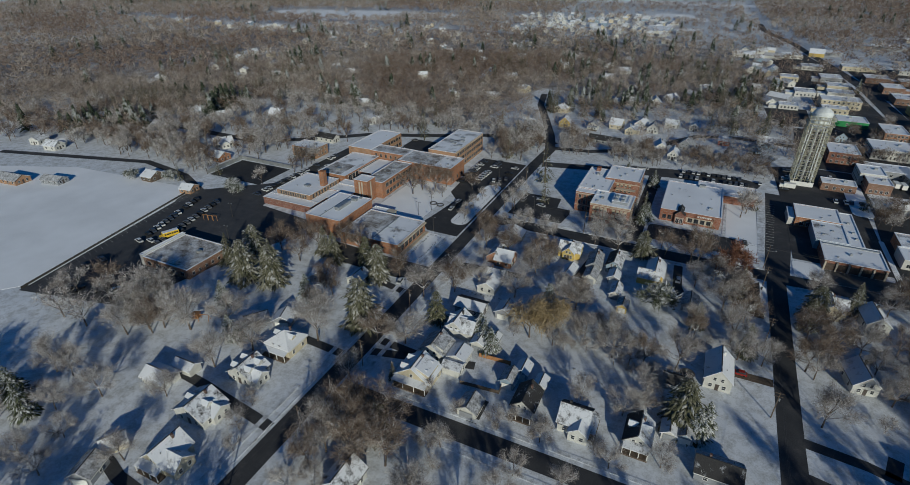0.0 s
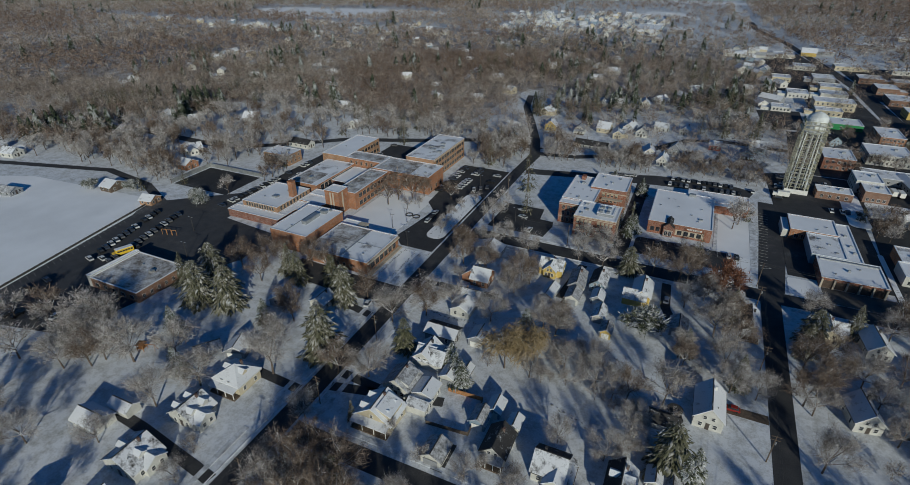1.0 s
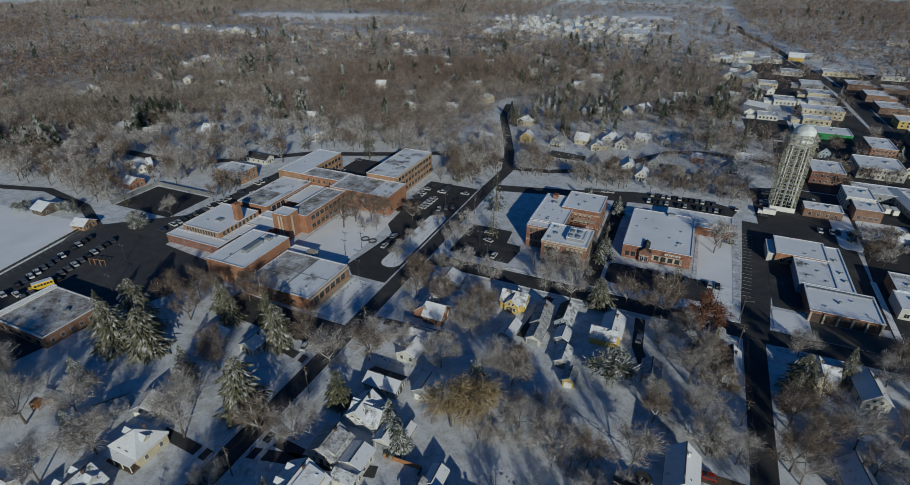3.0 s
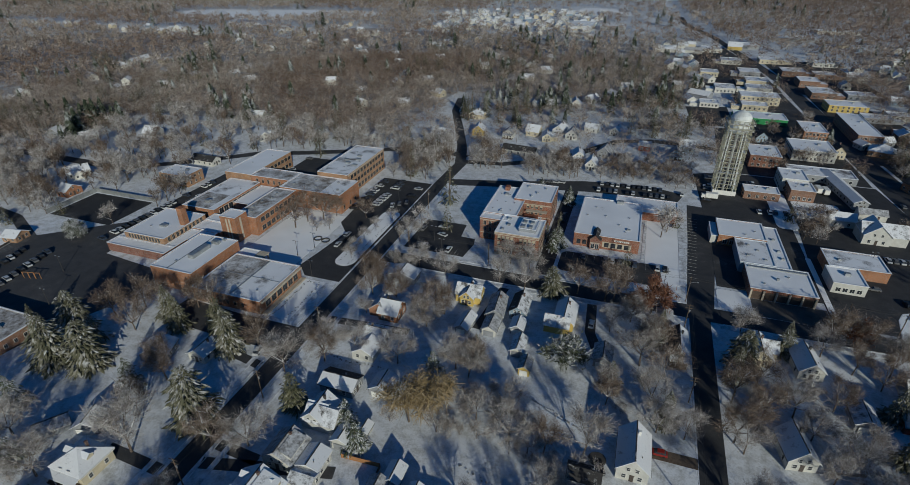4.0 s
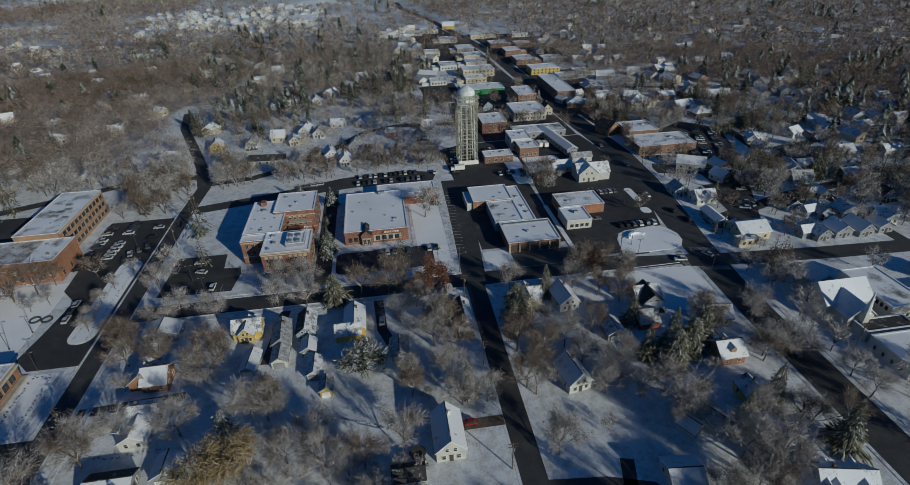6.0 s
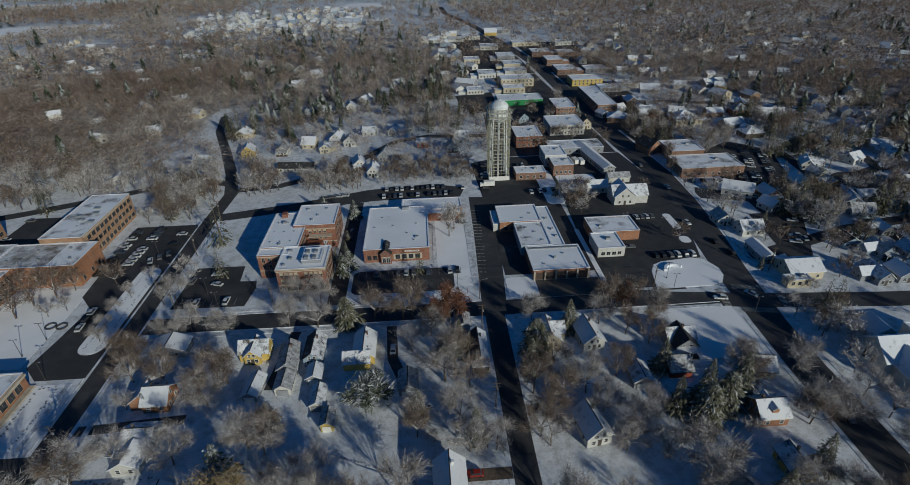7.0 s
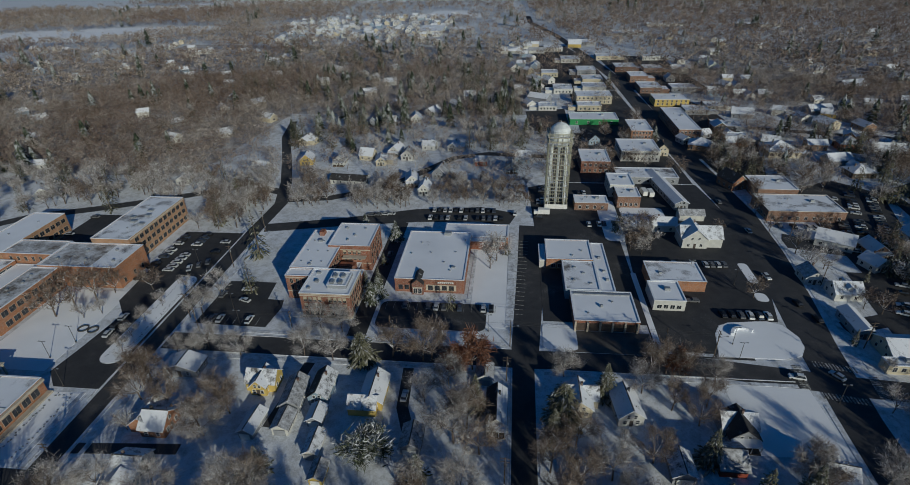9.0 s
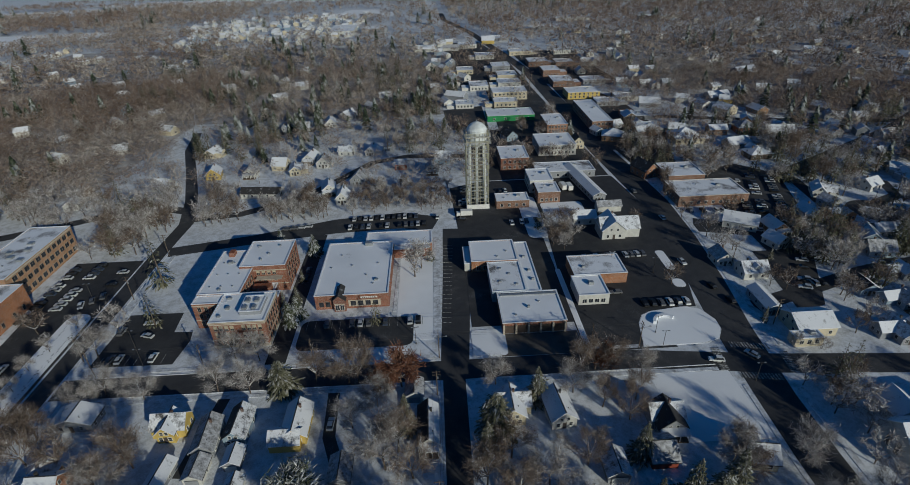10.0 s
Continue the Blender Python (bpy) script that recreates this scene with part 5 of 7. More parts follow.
# church and neighbours beyond the main street
church = thing("church", "large white church with crossing snow-covered roofs and a slim white steeple", "church", pose(156, 168, 0))
for dx, dy, w, d, h, rise, turn_by, nm in ((0, 3, 11.5, 16.5, 5.8, 4.8, 90, "nave"), (-1.2, -4.6, 9, 9, 5.2, 4.0, 0, "transept"), (2, 14, 8, 8, 4.6, 3.0, 0, "vestry")):
    bm = bmesh.new()
    gable_wall(bm, w, d, h, rise)
    bmesh.ops.transform(bm, matrix=pose(dx, dy, 0, 0, 0, turn_by), verts=bm.verts)
    wing_part = part(nm, bm, WHITE, church)
    for s in (1, -1):
        bm = bmesh.new()
        slope(bm, w, d, h, rise, s, 0.5)
        bmesh.ops.transform(bm, matrix=pose(dx, dy, 0, 0, 0, turn_by), verts=bm.verts)
        part("roof_slope", bm, ROOFSNOW, wing_part)
flat_block(church, -4, 13, -15, -9.4, 4.0, WHITE, SHINGLE)
flat_block(church, 10.5, 24, -8, 14, 5.8, WHITE, FLATROOF_BARE)
window_row(church, "west", -7, 2, 10.48, 3.6, 5, 0.9, 1.3, DARKTRIM), window_row(church, "south", 11.5, 23, -8.02, 1.4, 5, 1.1, 1.5)
window_row(church, "west", 0, 6, -8.27, 1.6, 2, 1.2, 3.2, STONE), window_row(church, "south", -4.5, 2, -9.12, 1.2, 2, 1.1, 2.4, STONE)
bm = bmesh.new()
box(bm, -2.6, -0.6, -11.2, -9.2, 4.0, 7.4)
part("steeple_base", bm, WHITE, church)
bm = bmesh.new()
lathe(bm, [(1.35, 0), (1.0, 0.4), (0.08, 8.0)], 8, (-1.6, -10.2, 7.4))
part("spire", bm, TRIM, church, "slim pointed white spire")
TAKEN.append((152, 160, 172, 172, 13))
simple_block("church_hall", "long white church hall with a snowy flat roof", 151, 186, 137, 151, 4.6, WHITE, FLATROOF, 1, 9, 1.2)
simple_block("church_school", "low white wing with a snowy roof beside the church", 182, 205, 156, 170, 4.2, WHITE, FLATROOF, 1, 6, 1.2)
house(158, 220, 12, 15, 4.0, 90, "cream", 0.5, chimney=False, cover=ROOFSNOW, label="cream building with a broad white hipped-looking roof")
house(150.5, 233, 6, 15, 3.6, 0, "grey", 0.5, chimney=False, label="long low wing with a clean snowy roof")
simple_block("front_annex", "cream flat-roofed front annex with arched openings", 148, 157, 210.5, 214.4, 3.4, CREAM, FLATROOF, 1, 3, 1.2, False)
house(113, 289, 12, 13, 6.4, 0, "white", 0.85, dormers=1, wing=(3, 0, 9, 17, 6.0), label="big white gabled house with a dark upper window wall")
house(104, 301, 8, 12, 5, 90, "white", 0.7)
shed(119, 312, 6, 12, 3.4, 90)
house(114.5, 341, 7, 44, 4.0, 8, "grey", 0.45, chimney=False, label="long narrow grey shed with a clean white roof", name="long_shed", category="shed")
house(126, 400, 8, 10, 6, 0, "cream", 1.0, dark=True), house(86, 420, 9, 12, 5, 20, "blue-grey", 0.8, dark=True)
house(151, 352, 10, 14, 6.4, 20, "red-brick", 0.85, dark=-1, label="red-brick town hall with a dark steep roof and white cupola")
house(172, 290, 10, 16, 5, 60, "white", 0.7, label="white barn-like building with a blue-shaded roof")
house(149.5, 262, 8, 9, 4.6, 0, "white"), house(156.5, 252, 9, 11, 4.6, 90, "white", dormers=1), house(178, 272.5, 8, 9, 4.6, 20, "white")
for i, (x, y, c) in enumerate(((145, 422, "white"), (160, 433, "grey"), (197, 419, "green"), (251, 433, "tan"), (264, 418, "white"), (227, 373, "white"), (232, 388, "cream"), (309, 432, "white"), (300, 413, "grey"), (272, 522, "white"), (262, 482, "yellow"), (346, 448, "white"), (298, 379, "blue-grey"), (293, 364, "white"), (283, 338, "white"), (226, 318, "white"), (223, 305, "grey"), (255, 322, "white"))):
    house(x, y, 7 + i % 3, 9 + i % 4, 4.6, (20, 110, 65, -25)[i % 4], c, 0.6 + 0.08 * (i % 4), wing=(3, 0, 6, 9, 4.2) if i % 2 else None)
for i, (x, y, c) in enumerate(((222, 293, "tan"), (227, 277, "grey"), (184, 284, "tan"), (184, 213.5, "grey"), (190, 238, "blue-grey"), (193.5, 213.5, "grey"), (198, 230, "blue-grey"), (203, 213.5, "grey"), (209, 228, "grey"), (178, 440, "grey"), (207, 296, "blue-grey"), (214, 262, "blue-grey"), (212, 246, "grey"), (240, 262, "blue-grey"), (238, 240, "white"), (223, 222, "white"), (213, 213.5, "grey"), (262, 290, "white"), (205, 180, "white"), (222, 176, "grey"))):
    house(x, y, 6.5 + i % 3, 8.5 + i % 4, 4.4, 0 if y < 215 else (0, 90, 5, 80)[i % 4], c, 0.6 + 0.08 * (i % 4), dark=(0, 1, 0, 0, -1)[i % 5], wing=(-3, 1, 5, 8, 4) if i % 3 == 0 else None, porch=i % 4 == 2)
# houses beyond the north drive and along the back street
for i, (x, y, c) in enumerate(((-118, 344, "white"), (-113, 362, "white"), (-90, 376, "yellow"), (-103, 412, "cream"), (-69, 376, "white"), (-54, 385, "cream"), (-44, 377, "cream"), (-38, 395, "white"), (-29, 386, "white"), (-18, 404, "white"), (-20, 348, "white"), (-5, 359, "grey"), (-68, 453, "grey"), (-54, 457, "white"), (-37, 464, "white"), (-2, 404, "white"), (35, 369, "blue-grey"), (42, 384, "blue-grey"), (-61, 505, "white"), (-101, 600, "white"))):
    house(x, y, 7 + i % 3, 9 + i % 4, 4.8, (0, 80, 10, -10)[i % 4], c, 0.7 + 0.1 * (i % 3), porch=i % 3 == 1, wing=(3, 0, 5, 8, 4.2) if i % 3 == 0 else None)
house(-11, 336, 7, 11, 4.8, 0, "white", 1.1, label="white house with a steep pale-blue shaded roof"), house(17, 377, 6, 8, 5, 90, "red", 0.8)
house(-55, 347, 9, 24, 3.2, 84, "white", 0.5, dark=-1, chimney=False, label="long low house with one bare dark roof slope")
for i, (x, y, c) in enumerate(((-397, 186, "white"), (-376, 183, "white"), (-353, 240, "grey"), (-333, 284, "white"), (-360, 283, "grey"), (-297, 303, "white"), (-281, 302, "white"), (-281, 234, "white"), (-277, 258, "white"), (-256, 361, "white"), (-221, 321, "white"), (-335, 453, "grey"), (-151, 343, "white"), (-167, 426, "white"), (-200, 487, "white"), (-219, 450, "grey"), (-454, 229, "white"), (-2, 531, "white"), (-11, 506, "white"), (-27, 484, "white"))):
    house(x, y, 8 + i % 3, 10 + i % 4, 4.4, (15, 100, 40, -30)[i % 4], c, 0.6 + 0.1 * (i % 3), wing=(3, 0, 5, 8, 4) if i % 3 == 1 else None)
house(-226, 272, 8, 18, 3.4, 88, "white", 0.6, dark=True, chimney=False, label="long white building with a black roof")
house(-262, 214, 10, 8, 4.6, 88, "red-brick", 0.55, label="square red-brick house with a snowy roof beside the court")
house(-273, 175, 11, 9, 3.2, 92, "brown", 0.5, chimney=False, name="field_house", category="building", label="brown field house with a thick snowy roof between evergreens")
house(-240, 171, 8, 8, 2.8, 100, "tan", 0.55, chimney=False, name="field_house", category="building", label="small tan field house with a white roof")
house(-318, 148, 8, 14, 2.6, 100, "grey", 0.5, chimney=False, name="picnic_shelter", category="shelter", label="open grey picnic shelter with a snowy roof"), house(-340, 139, 10, 18, 3, 95, "tan", 0.5, chimney=False)

# the larger town houses behind the main street's shops
for i, (x, y, w, d, h, turn, c, roof) in enumerate(((152, 411, 13, 15, 5.2, 70, "tan", "hip"), (175, 417, 9, 16, 5, 100, "red-brick", "gable"), (196, 405, 14, 20, 4.6, 92, "white", "hip"), (221, 413, 9, 13, 5.4, 88, "tan", "gable"), (240, 414, 13, 14, 6, 84, "red-brick", "hip"), (258, 406, 11, 19, 4.4, 80, "white", "gable"), (248, 456, 12, 15, 6, 20, "cream", "gable"), (260, 493, 12, 20, 4.4, 100, "grey", "gable"), (202, 481, 11, 17, 5, 75, "grey", "gable"), (271, 454, 10, 14, 4.6, 10, "tan", "gable"), (175, 448, 10, 11, 5.6, 0, "brown", "gable"), (221, 388, 10, 16, 4.6, 100, "grey", "gable"), (224, 370, 11, 15, 4.6, 95, "brown", "hip"), (320, 566, 16, 26, 5, 110, "grey", "gable"), (110, 782, 14, 18, 6, 85, "yellow", "gable"), (62, 743, 12, 22, 5, 90, "white", "gable"), (31, 744, 12, 26, 5, 88, "white", "gable"), (35, 643, 12, 18, 6, 15, "white", "gable"), (57, 525, 11, 20, 5, 60, "grey", "gable"), (48, 507, 9, 13, 4.6, 20, "white", "gable"))):
    house(x, y, w, d, h, turn, c, 0.55 + 0.08 * (i % 3), windows=y < 500, hip=roof == "hip", chimney=i % 2 == 0)

# rows of small distant houses, each a plain gabled shell
lots = random.Random(11)
SMALL = []
for c, wall in (("white", WHITE), ("cream", CREAM), ("grey", GREYS), ("blue-grey", BLUES)):
    for k in (0, 1):
        w, d, h = 6.8 + k, 9 + 2 * k, 4.4 - 0.8 * k
        bm = bmesh.new()
        gable_wall(bm, w, d, h, w * 0.33)
        a = mesh_of("wall", bm, wall)
        bm = bmesh.new()
        slope(bm, w, d, h, w * 0.33, 1), slope(bm, w, d, h, w * 0.33, -1)
        b = mesh_of("roof", bm, ROOFPATCH if k else ROOFSNOW)
        SMALL.append((c, w, d, a, b))


def small_house(x, y, turn):
    c, w, d, a, b = SMALL[lots.randrange(len(SMALL)) if lots.random() > 0.45 else lots.randrange(2)]
    ob = thing("small_house", f"small {c} house with a snowy gable roof among distant trees", "house", pose(x, y, 0, 0, 0, turn), "distant houses")
    shared("wall", a, ob), shared("roof", b, ob)
    if y < 600:
        window(ob, 0, -d / 2 - 0.02, 1.0, 0, 1.6, 1.4)
    keep(x, y, 3.2), front_yard(x, y, 3.0)


for row in range(12):                                       # the northern housing estate
    for i in range(16):
        x, y = -330 + i * 17 + lots.uniform(-3, 3), 830 + row * 22 + lots.uniform(-3, 3) + i * 3
        if lots.random() < 0.62 and abs(x - (132 - max(0, y - 606) * 0.12)) > 40:
            small_house(x, y, lots.choice((0, 90, 8, 82)))
for i in range(90):                                        # scattered among the eastern woods
    x, y = lots.uniform(205, 620), lots.uniform(200, 900)
    if clear(x, y, 8):
        small_house(x, y, lots.uniform(0, 180))
for i in range(70):                                         # and the western woods
    x, y = lots.uniform(-520, -60), lots.uniform(400, 900)
    if clear(x, y, 8):
        small_house(x, y, lots.uniform(0, 180))

CLEARINGS = ((-718, 690, 95, 34), (-640, 690, 60, 40), (-925, 690, 110, 26), (-411, 790, 60, 30), (-475, 757, 40, 20), (-371, 496, 34, 14), (-233, 459, 26, 10), (-496, 342, 40, 15), (-443, 391, 26, 10), (-353, 748, 40, 22), (-560, 770, 70, 22), (-294, 996, 80, 46), (-194, 930, 60, 34), (428, 640, 70, 20), (520, 600, 60, 18), (300, 500, 40, 14))
for cx, cy, rx, ry in CLEARINGS:
    for i in range(int(rx * ry / 260)):
        a, q = lots.uniform(0, 6.283), math.sqrt(lots.random()) * 0.85
        x, y = cx + rx * q * math.cos(a), cy + ry * q * math.sin(a)
        if clear(x, y, 5):
            small_house(x, y, lots.choice((0, 90, 20, 75)))

for i, (x, y) in enumerate(((288, 399), (325, 425), (307, 399), (316, 390), (280, 327), (300, 321), (321, 334), (333, 329), (285, 309), (283, 283), (217, 272))):
    small_house(x, y, (4, 86, -20, 95)[i % 4])

for i in range(44):                                        # houses between the shops and the woods
    x, y = (lots.uniform(28, 70), lots.uniform(470, 800)) if i % 2 else (lots.uniform(172, 240), lots.uniform(440, 720))
    if clear(x, y, 3):
        small_house(x, y, lots.choice((0, 90, 10, 84, 35)))

# each large building's empty stands at the foot of its own walls
for ob, x, y in ((school, -150, 220), (office, -34, 250), (bank, 8, 262), (garage, 67.5, 237), (flat, 65, 258), (shop, 59, 271), (store, 97, 252)):
    ob.matrix_basis = pose(x, y, 0)
    for child in ob.children:
        child.matrix_basis = pose(-x, -y, 0) @ child.matrix_basis

# ---- the water tower in its scaffold ----
tower = thing("water_tower", "tall steel water tower with a domed tank wrapped in scaffolding", "water tower", pose(57, 324, 0))
bm = bmesh.new()
lathe(bm, [(0.5, 30.5), (3.0, 31.2), (4.6, 32.8), (4.6, 34.5), (4.6, 38.6), (4.75, 38.8), (4.1, 40.2), (2.4, 41.6), (0.5, 42.3)], 24)
part("tank", bm, TANK, tower, "pale grey domed steel tank")
bm = bmesh.new()
lathe(bm, [(0.55, 0.3), (0.55, 31)], 12)
part("riser_pipe", bm, TANK, tower)
bm = bmesh.new()
lathe(bm, [(0.3, 42.2), (0.3, 42.8), (0.1, 43.0)], 8)
part("finial", bm, METAL, tower)
for a in (45, 135, 225, 315):
    bm = bmesh.new()
    rod(bm, (5.6 * math.cos(radians(a)), 5.6 * math.sin(radians(a)), 0), (4.7 * math.cos(radians(a)), 4.7 * math.sin(radians(a)), 34), 0.35, 0.3, 8)
    part("leg", bm, TANK, tower)
scaffold = thing("scaffold", "grey tube scaffold with plank decks and white sheeting below", "scaffold", pose(57, 324, 0))
SX, SY, TOP = 5.2, 4.9, 38.0
xs, ys = [-SX + i * SX * 2 / 5 for i in range(6)], [-SY + i * SY * 2 / 4 for i in range(5)]
for i, x in enumerate(xs):
    for j, y in enumerate(ys):
        if i in (0, 5) or j in (0, 4):
            bm = bmesh.new()
            rod(bm, (x, y, 0), (x, y, TOP), 0.13, None, 5)
            part("standard", bm, SCAFFOLD, scaffold)
for k in range(1, 21):
    z = k * TOP / 20
    for y in (-SY, SY):
        bm = bmesh.new()
        rod(bm, (-SX - 0.3, y, z), (SX + 0.3, y, z), 0.11, None, 5)
        part("ledger", bm, SCAFFOLD, scaffold)
    for x in (-SX, SX):
        bm = bmesh.new()
        rod(bm, (x, -SY - 0.3, z), (x, SY + 0.3, z), 0.11, None, 5)
        part("ledger", bm, SCAFFOLD, scaffold)
    if k % 3 == 0:
        for a in ((-SX, SX, -SY, -SY + 1.1), (-SX, SX, SY - 1.1, SY), (-SX, -SX + 1.1, -SY + 1.1, SY - 1.1), (SX - 1.1, SX, -SY + 1.1, SY - 1.1)):
            bm = bmesh.new()
            box(bm, *a, z - 0.12, z - 0.02)
            part("plank_deck", bm, PLANK, scaffold)
        for x0, x1 in ((xs[0], xs[1]), (xs[4], xs[5]), (xs[2], xs[3])):
            bm = bmesh.new()
            rod(bm, (x0, -SY - 0.08, z - TOP / 10), (x1, -SY - 0.08, z), 0.09, None, 4)
            part("brace", bm, SCAFFOLD, scaffold)
        for y0, y1, x in ((ys[0], ys[1], -SX), (ys[3], ys[4], SX), (ys[0], ys[1], SX)):
            bm = bmesh.new()
            rod(bm, (x, y0, z - TOP / 10), (x, y1, z), 0.09, None, 4)
            part("brace", bm, SCAFFOLD, scaffold)
bm = bmesh.new()
for x0, x1, y0, y1 in ((-SX - 0.4, SX + 0.4, -SY - 0.5, -SY - 0.3), (-SX - 0.4, -SX - 0.2, -SY - 0.3, SY), (SX + 0.2, SX + 0.4, -SY - 0.3, SY)):
    box(bm, x0, x1, y0, y1, 0.2, 2.6)
bmesh.ops.subdivide_edges(bm, edges=bm.edges[:], cuts=3, use_grid_fill=True)
for v in bm.verts:
    v.co += Vector((noise.noise(v.co * 0.7), noise.noise(v.co * 0.7 + Vector((9, 0, 0))), 0.5 * noise.noise(v.co * 0.5 + Vector((0, 9, 0))))) * 0.25
part("sheeting", bm, TRIM, scaffold, "rumpled white sheeting round the scaffold foot")
for z in (33.7, 36.7):                              # the wide platforms round the tank
    for x0, x1, y0, y1 in ((-6.0, 6.0, -5.8, -5.0), (-6.0, 6.0, 5.0, 5.8), (-6.0, -5.3, -5.0, 5.0), (5.3, 6.0, -5.0, 5.0)):
        bm = bmesh.new()
        box(bm, x0, x1, y0, y1, z - 0.12, z)
        part("platform", bm, PLANK, scaffold)
    for x0, y0, x1, y1 in ((-6.0, -5.8, 6.0, -5.8), (-6.0, 5.8, 6.0, 5.8), (-6.0, -5.8, -6.0, 5.8), (6.0, -5.8, 6.0, 5.8)):
        for up_by in (0.5, 1.1):
            bm = bmesh.new()
            rod(bm, (x0, y0, z + up_by), (x1, y1, z + up_by), 0.07, None, 4)
            part("guard_rail", bm, SCAFFOLD, scaffold)
keep(57, 324, 11)

# ---- trees ----


def sliver(vs, fs, a, d, length, width, droop, rnd):
    """A thin twig that runs out to a point."""
    side = d.cross(Vector((rnd.uniform(-1, 1), rnd.uniform(-1, 1), rnd.uniform(-1, 1)))).normalized() * width * 0.5
    k = len(vs)
    vs.extend((a - side, a + side, a + d * length + Vector((0, 0, droop))))
    fs.append((k, k + 1, k + 2))


def cone_tube(vs, fs, a, b, r0, r1, n=5):
    d = (b - a).normalized()
    u = d.orthogonal().normalized()
    w = d.cross(u)
    k = len(vs)
    for p, r in ((a, r0), (b, r1)):
        for i in range(n):
            t = 2 * math.pi * i / n
            vs.append(p + (u * math.cos(t) + w * math.sin(t)) * r)
    for i in range(n):
        fs.append((k + i, k + (i + 1) % n, k + n + (i + 1) % n, k + n + i))


def to_mesh(name, vs, fs, material):
    me = bpy.data.meshes.new(name)
    me.from_pydata([tuple(v) for v in vs], [], fs)
    me.materials.append(material)
    return me


def bare_tree(seed, height, spread, twigs, width, droop=0.0, shoots=6):
    """Trunk with forked limbs, and a crown of twigs that spring from them. Returns the two vertex and face lists."""
    rnd = random.Random(seed)
    tv, tf, cv, cf = [], [], [], []
    fork = height * rnd.uniform(0.2, 0.3)
    lean = Vector((rnd.uniform(-0.3, 0.3), rnd.uniform(-0.3, 0.3), fork))
    cone_tube(tv, tf, Vector((0, 0, -0.2)), lean, height * 0.020, height * 0.015, 6)
    tips = []
    for i in range(9):
        ang = 2 * math.pi * (i * 0.382 + rnd.uniform(-0.06, 0.06))
        up = rnd.uniform(0.35, 1.0)
        reach = spread * (1.15 - 0.75 * up) * rnd.uniform(0.75, 1.05)
        end = Vector((math.cos(ang) * reach, math.sin(ang) * reach, fork + (height * 0.92 - fork) * up))
        start = lean + Vector((0, 0, (height * 0.3) * max(0, up - 0.6)))
        mid = start.lerp(end, 0.5) + Vector((0, 0, -0.06 * height * (1 - up))) + Vector((rnd.uniform(-0.4, 0.4), rnd.uniform(-0.4, 0.4), 0))
        cone_tube(tv, tf, start, mid, height * 0.0105, height * 0.007, 4)
        cone_tube(tv, tf, mid, end, height * 0.007, 0.03, 4)
        for s in range(shoots):
            p = mid.lerp(end, rnd.uniform(0.0, 0.9))
            d = (p - lean).normalized() + Vector((rnd.uniform(-1, 1), rnd.uniform(-1, 1), rnd.uniform(-0.3, 0.8)))
            q = p + d.normalized() * spread * rnd.uniform(0.25, 0.48)
            cone_tube(tv, tf, p, q, height * 0.0038, 0.02, 3)
            tips.append((p, q))
    for i in range(twigs):
        p, q = rnd.choice(tips)
        a = p.lerp(q, rnd.uniform(0.1, 1.1)) + Vector((rnd.gauss(0, 1), rnd.gauss(0, 1), rnd.gauss(0, 1))) * spread * 0.11
        d = ((a - Vector((0, 0, height * 0.4))).normalized() * 0.55 + Vector((rnd.uniform(-1, 1), rnd.uniform(-1, 1), rnd.uniform(-0.8, 0.9)))).normalized()
        sliver(cv, cf, a, d, rnd.uniform(0.45, 1.4) * (0.8 + spread * 0.15), width * rnd.uniform(0.6, 1.4), droop * rnd.uniform(0.5, 1.2), rnd)
    return tv, tf, cv, cf


